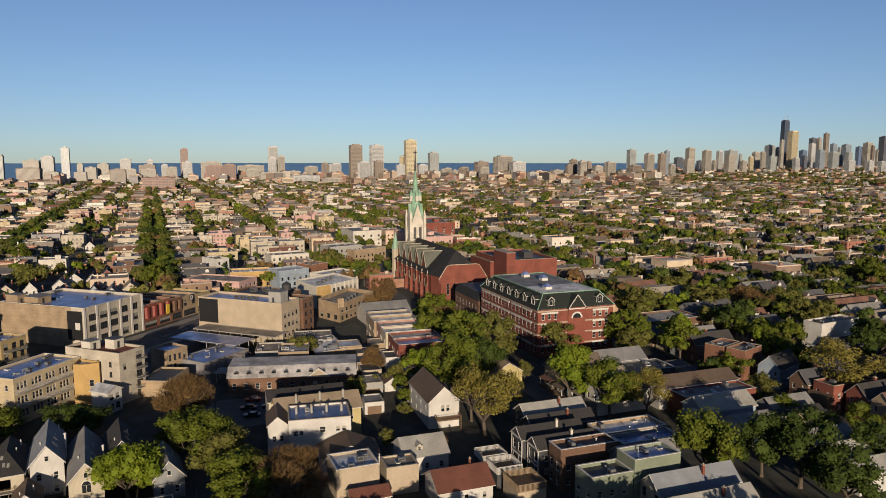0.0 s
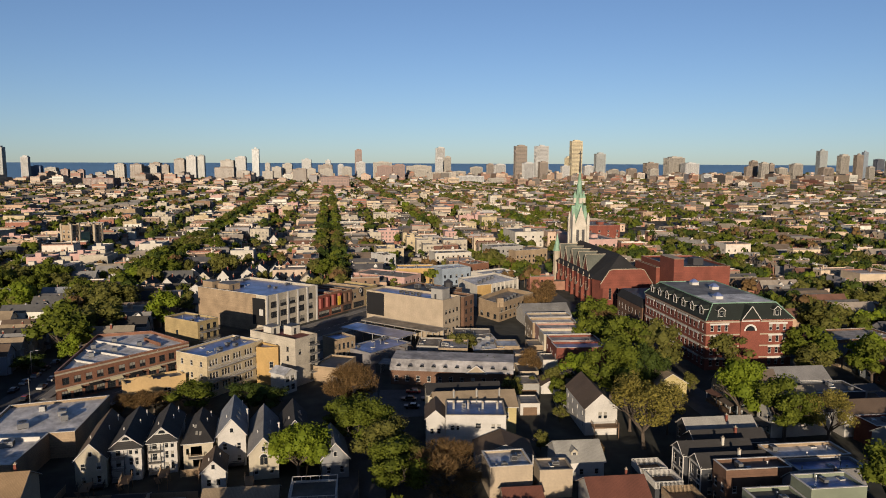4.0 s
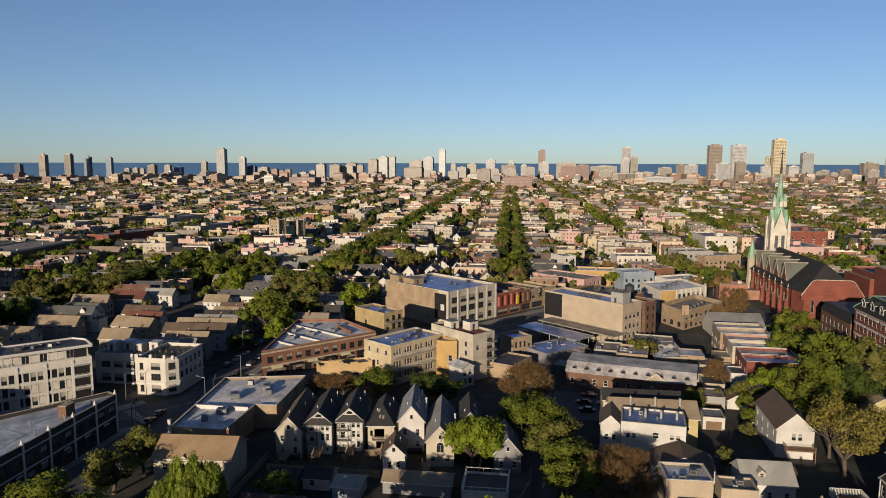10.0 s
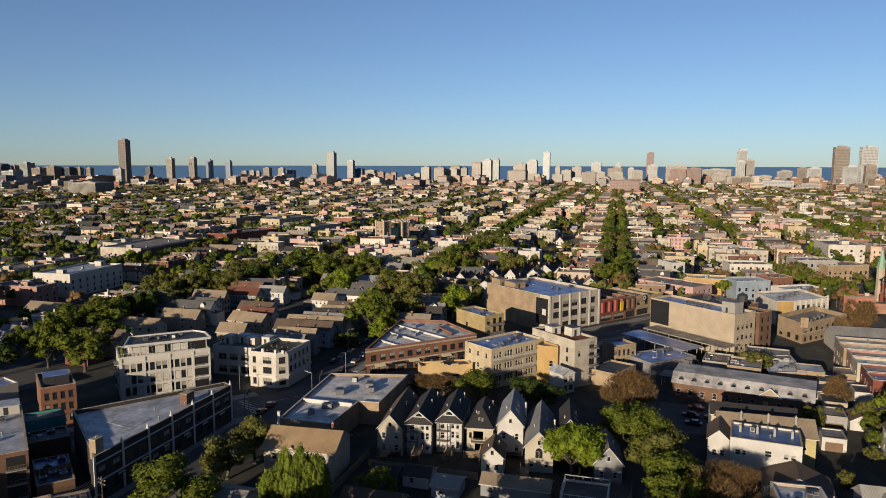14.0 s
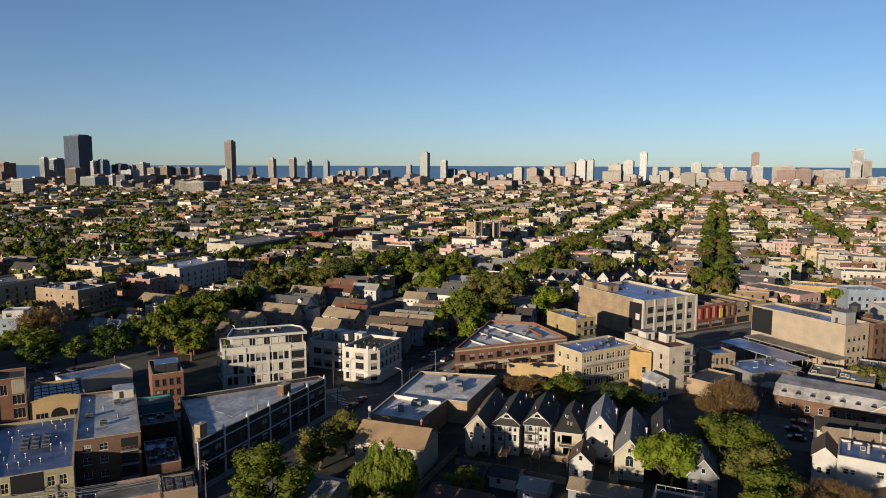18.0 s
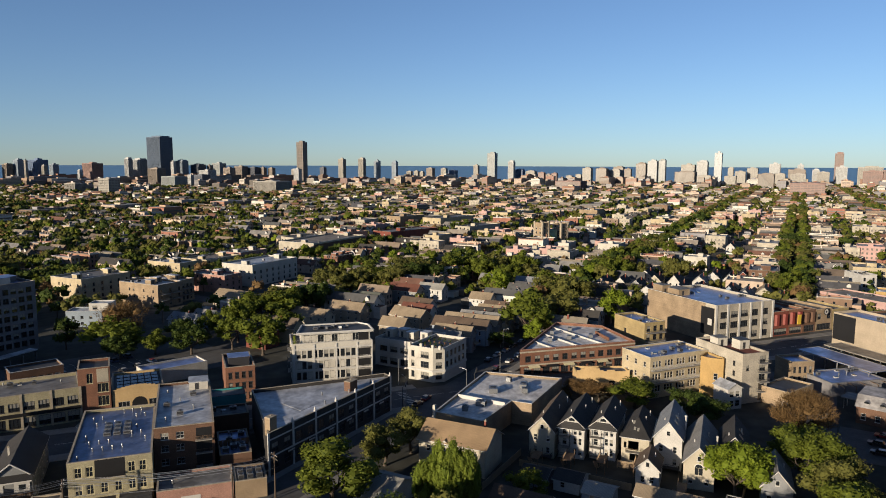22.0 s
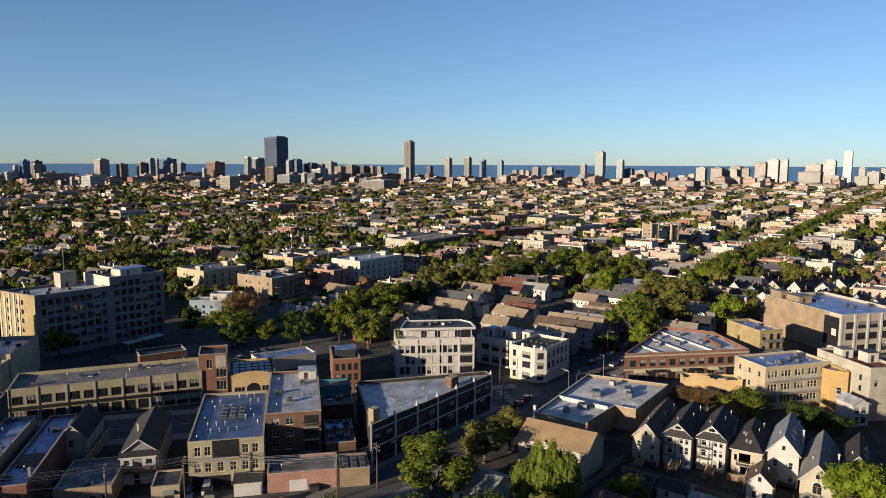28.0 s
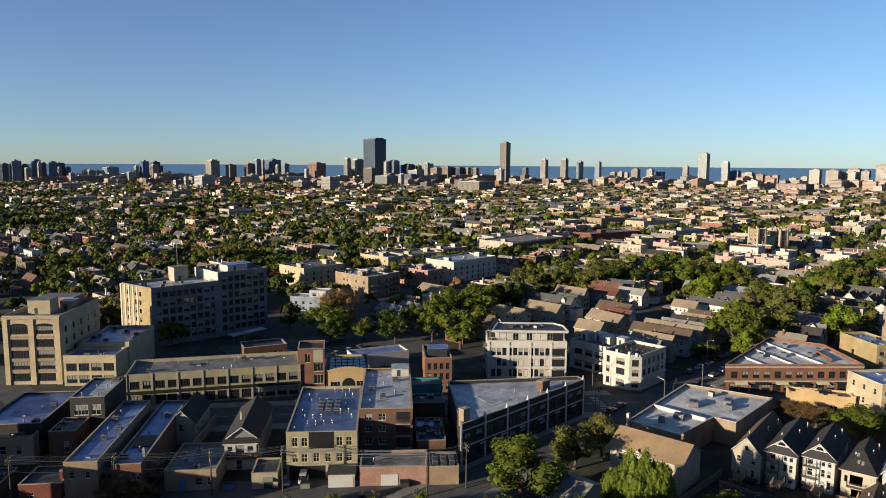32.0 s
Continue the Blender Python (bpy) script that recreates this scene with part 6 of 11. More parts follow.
# new white loft building at the bend of the avenue
root = site("loft_building", "modern white and glass loft building with corner balconies", "apartment building", 164.9, 147.6, -46, 25.7, 14)
P = rect(25.7, 14)
f = []
for z in (1.0, 4.5, 8.1):
    f += [(1.4 + i * 1.76, 1.4 + i * 1.76 + 1.44, z, z + 2.6) for i in range(11)]
flat_block(root, P, 12.2, "stucco_white", "flat_grey", {0: f, 3: grid(14, 4, 3, 1.6, 2.2, 1.0, 3.5, 1.5)}, 0.8, "trim", "", "trim")
for z in (4.0, 7.5, 11.0):
    balcony(root, P[0], P[1], 21.0, z, 4.5, 1.4, "trim")
    band(root, P[0], P[1], z, 0.35, 0.2, "trim", "floor_band")
for z in (3.9, 7.4, 10.9):
    balcony(root, P[3], P[0], 9.0, z, 4.5, 1.3, "trim_dark")
for u in (0.6, 7.0, 14.1, 20.9):
    c = Shape()
    c.box(u - 0.28, -0.25, 0, u + 0.28, 0.02, 12.6)
    part("pier", c, "trim", root)
b = Shape()
top_w = [(1.0 + i * 2.25, 2.9 + i * 2.25, 12.7, 15.1) for i in range(8)]
facade(b, (3.0, 2.2), (25.4, 2.2), 12.2, 15.6, top_w)
facade(b, (25.4, 2.2), (25.4, 11.5), 12.2, 15.6, [])
facade(b, (25.4, 11.5), (3.0, 11.5), 12.2, 15.6, [])
facade(b, (3.0, 11.5), (3.0, 2.2), 12.2, 15.6, [(2, 3.6, 12.9, 15.0)])
ph = part("penthouse", b, "stucco_white", root)
b = Shape()
b.prism([(1.6, 0.9), (26.4, 0.6), (26.0, 8.5), (23.0, 12.4), (4.0, 12.4)], 15.6, 15.95)
part("roof_slab", b, "trim", ph, "wide white overhanging roof slab")
b = Shape()
for q0, q1 in (((1.6, 0.9), (26.4, 0.6)), ((26.4, 0.6), (26.0, 8.5)), ((26.0, 8.5), (23.0, 12.4)), ((23.0, 12.4), (4.0, 12.4)), ((4.0, 12.4), (1.6, 0.9))):
    b.bar((*q0, 16.2), (*q1, 16.2), 0.3, 4)
part("roof_rim", b, "trim", ph)
b = Shape()
b.prism([(2.2, 1.5), (25.8, 1.2), (25.4, 8.2), (22.7, 11.8), (4.3, 11.8)], 15.95, 15.99)
part("roof_membrane", b, "flat_dark", ph, "dark sunken roof membrane")
for i in range(6):
    cooler(root, 8.0 + i * 2.1, 6.0 + (i % 2) * 1.4, 15.99, 1.4, 1.1, 0.9, 15 * i)
for i, (u0, u1, z0_, z1_) in enumerate(top_w):
    add_window(ph, (3.0, 2.2), (25.4, 2.2), u0, z0_, u1 - u0, z1_ - z0_, "m")
    if i not in (2, 4, 7):
        c = Shape()
        c.box(3.1 + u0, 2.28, 12.85, 2.9 + u1, 2.3, 14.95)
        part("curtain", c, "stucco_white", ph, "pale drawn curtain")
for i in range(11):
    if i in (0, 3, 5, 6, 8, 10):
        c = Shape()
        c.box(1.5 + i * 1.76, 0.085, 4.65, 2.72 + i * 1.76, 0.105, 6.95)
        part("curtain", c, "stucco_white", root, "pale drawn curtain")
    if i % 4 == 2:
        c = Shape()
        c.box(1.5 + i * 1.76, 0.085, 1.15, 2.72 + i * 1.76, 0.105, 3.4)
        part("curtain", c, "stucco_white", root, "pale drawn curtain")
# black sheets give the balconies painted shade; no opening is cut behind them
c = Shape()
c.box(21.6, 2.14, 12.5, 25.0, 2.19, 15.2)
part("loggia", c, "black", root, "black sheet painted as shade behind the balconies")
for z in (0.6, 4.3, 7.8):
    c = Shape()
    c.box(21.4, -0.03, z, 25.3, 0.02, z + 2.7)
    part("loggia", c, "black", root, "black sheet painted as shade behind the balconies")
c = Shape()
c.box(25.45, -1.5, 0, 25.75, -1.2, 13.4)
part("corner_post", c, "trim", root)
for x, y in ((1.2, 1.2), (1.2, 4.5), (1.3, 8.0)):
    c = Shape()
    c.tube(x, y, 12.3, 12.9, 0.4, 0.45, 8)
    c.tube(x, y, 12.9, 14.0, 0.7, 0.2, 7, 1)
    part("planter", c, ["wood", "leaf_green"], root)
s = Shape()
for i in range(4):
    s.bar((0.4 + i * 1.0, 0.3, 13.0), (0.4 + i * 1.0, 0.3, 14.0), 0.05, 4)
s.bar((0.3, 0.3, 14.0), (3.4, 0.3, 14.0), 0.06, 4)
part("roof_railing", s, "trim", root)

# blue-white terraced block and white corner building
root = site("terrace_block", "pale blue-white two-storey block with roof terraces", "apartment building", 197.0, 137.5, -90, 18.5, 18)
P = rect(18.5, 18)
flat_block(root, P, 9.0, "siding_white", "flat_grey", {0: [(2 + k * 4.2, 5 + k * 4.2, 5.4, 7.2) for k in range(4)] + [(2 + k * 4.2, 5 + k * 4.2, 1.0, 3.2) for k in range(4)]}, 0.7, "trim", "m", "trim_dark")
for k in range(4):
    penthouse(root, 1.0 + k * 4.4, 5 + (k % 2) * 2, 3.0, 3.4, 9.0, 2.7, "stucco_white", "flat_white")
root = site("corner_building", "white-painted corner building with a turreted parapet and roof garden", "commercial building", 188.5, 118.4, -90, 12, 18)
P = [(0, 0), (9.2, 0), (12, 2.8), (12, 18), (0, 18)]
flat_block(root, P, 10.4, "stucco_white", "flat_dark", {0: [(1.0, 2.2, z, z + 2.0) for z in (1.0, 4.6, 7.8)] + [(4.6, 7.6, z, z + 2.0) for z in (1.0, 4.6, 7.8)], 1: [(0.9, 3.0, z, z + 2.0) for z in (1.0, 4.6, 7.8)], 2: [(1 + k * 2.8, 2.4 + k * 2.8, z, z + 1.9) for k in range(5) for z in (4.6, 7.8)]}, 0.9, "trim", "s", "trim_dark")
for x in (0.3, 4.6, 9.0, 11.6):
    s = Shape()
    s.box(x - 0.4, -0.1, 11.2, x + 0.4, 0.7, 12.4)
    part("merlon", s, "stucco_white", root)
band(root, P[0], P[1], 3.4, 0.6, 0.3, "trim")
band(root, P[1], P[2], 3.4, 0.6, 0.3, "trim")
band(root, P[2], P[3], 3.4, 0.6, 0.3, "trim")
for i in range(10):
    s = Shape()
    x, y = 2 + (i % 5) * 2, 4 + (i // 5) * 6
    s.tube(x, y, 10.4, 11.0, 0.3, 0.36, 7)
    part("planter", s, "brick_brown", root)
    p_, o_ = crown_points(gen, 60, 0.6, 1.4, 10.9, 5)
    part("shrub", quad_mesh("shrub", leaf_quads(p_ + np.array([x, y, 0]), o_, np.full(60, 0.16), gen), ["leaf_deep"]), None, root)

# low white-roofed shops south of the crossing
root = site("white_roof_shops", "low tan brick shops with a white membrane roof", "commercial building", 150.5, 67.2, 0, 43, 23.6)
P = [(0, 5.8), (0, 19.6), (38.5, 23.6), (44, 0.6), (18, -0.2), (17.5, 5.4)][::-1]
flat_block(root, P, 5.6, "brick_tan", "flat_membrane", {}, 0.7, "trim")
for x, y, w, d in ((24, 14, 3.2, 2.4), (32, 8, 3.6, 2.0), (12, 12, 2.0, 2.6), (6.5, 14, 1.6, 1.6), (28, 6, 2.0, 1.6), (35, 14, 1.4, 1.4)):
    cooler(root, x, y, 5.6, w, d, 1.4, RR.uniform(0, 40))
s = Shape()
s.box(14.6, 6.2, 5.6, 15.0, 20.5, 6.6)
part("fire_wall", s, "trim", root)
s = Shape()
s.box(-0.6, 19.2, 0, 0.1, 19.9, 8.2)
part("chimney", s, "stucco_white", root)
root = site("brown_roof_house", "broad house with a plain brown shingle roof", "house", 133.3, 63.9, 4, 10.6, 16.7)
gable_body(root, 10.6, 16.7, 6.9, 9.9, "siding_cream", "shingle_amber", {3: grid(16.7, 4, 2, 1.0, 1.5, 1.2, 2.9, 2)}, over=0.5)
chimney(root, 7.5, 3.0, 8.0, 10.6, 0.5, 0.5)
dormer(root, -0.2, 10.0, 5.9, -1, 1.8, 2.0, 0.9, "siding_white", "shingle_amber")

# triangular red brick corner block
root, P = world_site("triangle_block", "red-orange brick triangular block with a silver roof", "commercial building", [(207.5, 87.0), (239.0, 57.0), (256.5, 74.0), (253.0, 91.0)])
ln = edge_len(P, 0)
f = [(2.0 + k * 3.4, 4.0 + k * 3.4, 5.0, 7.0) for k in range(12)] + [(1.6 + k * 3.4, 4.2 + k * 3.4, 0.7, 3.1) for k in range(12)]
flat_block(root, P, 8.4, "brick_orange", "flat_membrane", {0: f, 3: [(2 + k * 4.4, 3.4 + k * 4.4, 5.0, 7.0) for k in range(9)]}, 0.9, "brick_pink", "s", "trim_dark")
band(root, P[0], P[1], 3.7, 0.5, 0.3, "stone")
band(root, P[0], P[1], 8.2, 0.5, 0.25, "stone")
for k in range(6):
    s = Shape()
    s.slab((3 + k * 6.4, -1.3, 3.2), (7 + k * 6.4, -1.3, 3.2), (7 + k * 6.4, 0, 3.9), (3 + k * 6.4, 0, 3.9), 0.06)
    ob = part("awning", s, "black" if k % 2 else "trim_cream", root)
    d = Vector(P[1]) - Vector(P[0])
    ob.matrix_basis = pose(0, 0, 0, 0, 0, math.degrees(math.atan2(d.y, d.x)))
for x, y in ((20, -3), (26, -8), (32, -14), (38, -4), (40, -14), (30, 0)):
    cooler(root, x, y, 8.4, 2.2, 1.5, 1.3, 20)
s = Shape()
s.prism([(30.5, -21.2), (38, -14.0), (38.2, -13.6), (30.3, -20.9)], 8.4, 9.6)
part("fire_wall", s, "brick_orange", root)
for a, b in ((0.3, 0.34), (0.52, 0.6), (0.74, 0.86)):
    q0, q1 = Vector(P[0]).lerp(Vector(P[1]), a), Vector(P[0]).lerp(Vector(P[3]), b)
    n_ = Vector((q0.y - q1.y, q1.x - q0.x)).normalized() * 0.17
    s = Shape()
    s.prism([tuple(q0 + n_), tuple(q1 + n_), tuple(q1 - n_), tuple(q0 - n_)][::-1], 8.4, 9.0)
    part("party_wall", s, "trim", root, "whitewashed party wall across the roof")

# yellow brick flats behind it
root = site("yellow_flats", "four-storey pale yellow brick flats with rear balconies", "apartment building", 249.0, 56.2, -38, 9.2, 17.6)
P = rect(9.2, 17.6)
flat_block(root, P, 13.0, "brick_yellow", "flat_silver", {0: [(u, u + 1.5, z, z + 2.0) for u in (1.0, 4.0, 6.8) for z in (0.8, 4.0, 7.2, 10.4)], 3: [(6, 7.2, 8.0, 9.6)]}, 0.7, "stone", "s", "trim_dark")
for z in (3.6, 6.8, 10.0):
    balcony(root, P[0], P[1], 0.6, z, 8.0, 1.5, "trim_dark")
roof_clutter(root, 9.2, 17.6, 13.0, 3, RR)

# cream terracotta flats with long window bands
root = site("cream_flats", "cream brick flats with bands of tall white-framed windows and terraces", "apartment building", 206.9, 44.5, -36, 23, 13)
P = rect(23, 13)
f = [(1.0 + g_ * 4.7 + i * 1.15, 1.0 + g_ * 4.7 + i * 1.15 + 0.9, z, z + 1.9) for g_ in range(5) for i in range(3) if g_ < 4 or i < 2 for z in (2.0, 5.7, 9.6)]
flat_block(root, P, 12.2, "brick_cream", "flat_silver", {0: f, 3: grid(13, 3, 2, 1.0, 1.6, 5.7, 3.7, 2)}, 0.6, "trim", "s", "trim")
for z in (4.9, 8.8):
    balcony(root, P[0], P[1], 0.3, z, 22.0, 1.2, "trim")
roof_clutter(root, 23, 13, 12.2, 8, RR)
root, P = world_site("golden_wing", "golden stucco wing with blind faceted walls", "apartment building", [(224.4, 31.6), (219.8, 32.2), (218.6, 29.5), (219.0, 25.4), (220.6, 25.3), (226.2, 31.4)])
flat_block(root, P, 11.4, "stucco_gold", "flat_silver", {2: [(1.4, 2.6, 5.4, 7.4)]}, 0.6, "stucco_gold")
root = site("peach_front", "low golden stucco building with a curved gable", "commercial building", 201.4, 65.4, -60, 16.4, 6.5)
flat_block(root, rect(16.4, 6.5), 6.2, "stucco_peach", "flat_grey", {0: [(3, 5, 2.4, 4.0), (10, 12, 2.4, 4.0)]}, 0.5, "stucco_peach")
s = Shape()
for i in range(14):
    top = 6.9 + 1.5 * max(0.0, math.sin(math.pi * (i + 0.5) / 7)) * (1.0 if i < 7 else 0.0) + (0.5 if i in (8, 9, 13) else 0.1)
    s.box(16.4 * i / 14, -0.15, 6.7, 16.4 * (i + 1) / 14, 0.2, top)
part("curved_gable", s, "stucco_peach", root)
root = site("tall_walkup", "five-storey pale brick walk-up with rear balconies", "apartment building", 215.8, 19.8, -42, 9.4, 21)
P = rect(9.4, 21)
flat_block(root, P, 14.4, "brick_pale", "brick_red", {0: [(6.2, 8.4, z, z + 2.1) for z in (0.8, 3.7, 6.6, 9.5, 12.0)] + [(1.4, 2.4, 10.0, 11.6)], 3: grid(21, 4, 3, 1.0, 1.5, 4.8, 3.0, 3)}, 0.7, "stone", "s", "trim_dark")
for z in (3.4, 6.3, 9.2, 12.0):
    balcony(root, P[0], P[1], 5.6, z, 3.6, 1.4, "trim_dark")
penthouse(root, 1.0, 12, 3.6, 3.6, 14.4, 2.6, "stucco_white", "flat_grey")
penthouse(root, 5.0, 7, 3.6, 3.6, 14.4, 2.8, "stucco_white", "flat_dark")
root = site("glass_porch", "white glazed gabled porch wing", "house", 208.5, 22.6, -42, 5, 6)
gable_body(root, 5, 6, 6.2, 7.6, "siding_white", "flat_white", {0: [(u, u + 1.5, z, z + 1.8) for u in (0.7, 2.8) for z in (0.8, 3.6)]})
root = site("tan_flat_small", "small square tan brick flat", "apartment building", 241.0, 8.0, -53, 8.0, 8.5)
flat_block(root, rect(8, 8.5), 7.6, "brick_tan", "flat_silver", {0: grid(8, 4, 2, 0.9, 2.0, 1.4, 3.2, 0.8), 1: grid(8.5, 3, 2, 1.0, 1.8, 1.4, 3.2, 1.0)}, 0.6, "stone", "s", "trim_dark")
root = site("tan_garage_block", "low tan brick block with a tar roof", "garage", 218.0, 7.0, -24, 13, 9)
flat_block(root, rect(14, 9), 4.4, "brick_tan", "flat_dark", {0: [(10, 11.4, 1.6, 2.8)]}, 0.5, "stone")

# white terracotta loft and brick storefronts further along
root = site("terracotta_loft", "white terracotta loft building with a blank tan side wall", "commercial building", 286.6, 37.2, -38, 30, 41)
P = rect(30, 41)
f = [(2.2 + k * 5.4, 2.2 + k * 5.4 + 3.6, z, z + 2.5) for k in range(5) for z in (1.2, 5.8, 10.0)]
flat_block(root, P, 14.4, "brick_pale", "flat_silver", {0: f}, 1.0, "trim", "sm", "trim_dark")
s = Shape()
s.box(-0.12, 6, 0, 0.02, 41, 15.3)
part("side_wall", s, "brick_tan", root, "blank tan common-brick side wall")
s = Shape()
s.box(-0.2, 1.0, 3, -0.1, 8, 14.0)
part("billboard", s, "black", root, "dark painted wall sign")
s = Shape()
s.box(-0.26, 2.0, 7, -0.2, 4.2, 9.6)
part("poster", s, "trim", root)
pier_row(root, P[0], P[1], 0, 15.4, 5, "trim", 0.9, 0.25)
penthouse(root, 4, 26, 6, 8, 14.4, 2.6, "brick_tan", "flat_grey")
penthouse(root, 1, 33, 4, 6, 14.4, 3.6, "brick_tan", "flat_grey")
roof_clutter(root, 30, 41, 14.4, 7, RR)
px, py = 286.6 + 30.6 * math.cos(radians(-38)), 37.2 + 30.6 * math.sin(radians(-38))
for k, (w, h, wl, lab) in enumerate(((8.6, 9.4, "brick_red", "red brick storefront with two stone-trimmed bays"), (8.2, 9.8, "brick_orange", "orange brick storefront with a tall yellow sign"), (7.4, 9.0, "brick_brown", "dark brown brick storefront with arched windows"), (9.6, 8.6, "brick_tan", "tan brick storefront with a round painted clock sign"), (10.0, 8.0, "brick_yellow", "yellow brick storefront with a cornice"))):
    root = site("storefront", lab, "commercial building", px, py, -38, w, 24, "storefronts on the avenue")
    flat_block(root, rect(w, 24), h, wl, "flat_grey", {0: [(1.0, 3.0, 5.2, 7.4), (w - 3.0, w - 1.0, 5.2, 7.4), (0.8, w - 0.8, 0.6, 3.0)]}, 0.9, "stone", "sl", "trim_dark")
    if k < 3:
        for u in (0.8, w - 3.2):
            s = Shape()
            s.prism([(u, 0), (u + 0.5, -0.8), (u + 1.9, -0.8), (u + 2.4, 0)], 4.6, h - 0.3)
            part("bay", s, "paint_red" if k < 2 else wl, root)
    if k == 1:
        s = Shape()
        s.box(w / 2 - 0.9, -1.9, 4.6, w / 2 + 0.9, -1.6, 8.6)
        part("blade_sign", s, "paint_yellow", root)
    if k == 3:
        s = Shape()
        for a in range(20):
            a0, a1 = 6.2832 * a / 20, 6.2832 * (a + 1) / 20
            for r0, r1, m_ in ((0.0, 0.5, 1), (0.5, 1.1, 0), (1.1, 1.5, 1)):
                s.face([(5 + r0 * math.cos(a0), -0.95, 8.4 + r0 * math.sin(a0)), (5 + r1 * math.cos(a0), -0.95, 8.4 + r1 * math.sin(a0)), (5 + r1 * math.cos(a1), -0.95, 8.4 + r1 * math.sin(a1)), (5 + r0 * math.cos(a1), -0.95, 8.4 + r0 * math.sin(a1))], m_)
        part("round_sign", s, ["trim", "trim_dark"], root)
    px, py = px + (w + 0.1) * math.cos(radians(-38)), py + (w + 0.1) * math.sin(radians(-38))

# large blank tan theatre block
root = site("tan_block", "large tan brick block with a blank wall and dark panel", "commercial building", 293.5, -3.0, -131.6, 39.2, 12.2)
P = rect(39.2, 12.2)
flat_block(root, P, 15.2, "stucco_tan", "flat_silver", {1: [(u, u + 1.2, z, z + 1.6) for u in (1.6, 4.2, 6.8, 9.4) for z in (2.6, 6.4, 10.2)]}, 0.8, "stone", "s", "trim_dark")
s = Shape()
s.box(0.2, -0.06, 6.0, 9.5, 0.02, 15.4)
part("painted_panel", s, "black", root, "dark painted panel")
for z in (5.6, 9.4):
    band(root, P[1], P[2], z, 0.3, 0.1, "stone", "string_course")
penthouse(root, 31, 3.5, 5.5, 5, 15.2, 4.2, "stucco_grey", "flat_grey")
for i in range(4):
    cooler(root, 14 + i * 3, 6, 15.2, 1.6, 1.2, 1.2)
root = site("stage_block", "dark brick block with a dark roof and water tank", "commercial building", 303.0, -13.6, -131.6, 38, 17)
flat_block(root, [(0, 0), (38, 0), (38, 7.6), (26, 7.6), (26, 17), (0, 17)], 14.4, "brick_brown", "flat_dark", {1: grid(7.6, 2, 4, 1.3, 1.8, 1.2, 3.4, 1.3)}, 0.8, "stone", "s", "trim_dark")
s = Shape()
s.tube(27, 5, 15.6, 19.6, 1.9, None, 12)
s.tube(27, 5, 19.6, 20.8, 2.0, 0.2, 12)
part("water_tank", s, "trim_dark", root)
for dx in (-1.3, 1.3):
    for dy in (-1.3, 1.3):
        s = Shape()
        s.bar((27 + dx, 5 + dy, 14.4), (27 + dx, 5 + dy, 15.7), 0.15, 4)
        part("tank_leg", s, "metal", root)
for i in range(4):
    cooler(root, 8 + i * 4, 9 + (i % 2) * 3, 14.4, 2.4, 2.0, 1.8)
root = site("platform_shed", "long low silver-roofed shed with rafters", "shed", 236.5, -3.6, -48, 20, 13)
flat_block(root, rect(20, 13), 4.0, "brick_grey", "flat_silver", {}, 0.3, "metal")
for i in range(5):
    s = Shape()
    s.bar((2 + i * 4, -3, 0), (2 + i * 4, -3, 3.8), 0.12, 5)
    s.bar((2 + i * 4, -3, 3.8), (2 + i * 4, 0, 4.0), 0.1, 4)
    part("post", s, "wood", root)
roof_clutter(root, 20, 13, 4.0, 6, RR)


def canopy(x, y, rot, w, d, z, roof, lab):
    """A platform canopy: thin roof with a rim on two rows of posts."""
    root = site("platform_canopy", lab, "canopy", x, y, rot, w, d, "platform canopies")
    s = Shape()
    s.box(0, 0, z, w, d, z + 0.3)
    part("roof", s, roof, root)
    s = Shape()
    for ax, ay, bx, by in ((0, 0, w, 0), (w, 0, w, d), (w, d, 0, d), (0, d, 0, 0)):
        s.bar((ax, ay, z + 0.3), (bx, by, z + 0.3), 0.16, 4)
    part("rim", s, "concrete", root)
    for i in range(int(w / 5) + 1):
        for v in (0.25, 0.75):
            s = Shape()
            s.bar((0.4 + i * (w - 0.8) / int(w / 5), d * v, 0), (0.4 + i * (w - 0.8) / int(w / 5), d * v, z), 0.14, 5)
            part("post", s, "metal", root)


canopy(274.5, 8.0, -131.6, 30, 10.5, 4.4, "flat_silver", "long silver platform canopy on steel posts")
canopy(284.0, -0.6, -131.6, 37, 8.2, 5.0, "flat_tan", "long weathered platform canopy below the blank wall")
canopy(226.0, -6.0, -108, 16, 6.0, 3.4, "flat_grey", "short grey-roofed canopy on steel posts")
root, P = world_site("courtyard_block", "tan brick corner block with a high parapet round a roof terrace", "commercial building", [(311.0, -53.5), (296.5, -60.5), (320.5, -81.5), (335.0, -72.5)])
flat_block(root, P, 6.6, "brick_tan", "flat_tan", {0: [(2, 4, 1.0, 3.0), (7, 9, 1.0, 3.0), (12, 14, 1.0, 3.0)], 1: grid(31.9, 8, 2, 1.6, 1.8, 0.9, 3.2, 1.5)}, 1.7, "stone", "s", "trim_dark")
band(root, P[1], P[2], 4.0, 0.35, 0.14, "stone", "string_course")
s = Shape()
s.box(-14.2, -9.0, 6.6, -11.4, -6.2, 10.6)
part("corner_turret", s, "brick_tan", root)
for i in range(5):
    cooler(root, -7 + i * 4.2, -10.0 - i * 2.4, 6.6, 1.8, 1.3, 1.4, -41)
root, P = world_site("white_hall", "white rendered hall with piers, a golden front and a pale roof", "commercial building", [(328.0, -56.0), (332.0, -63.8), (344.5, -79.5), (366.0, -72.0), (351.0, -50.0)])
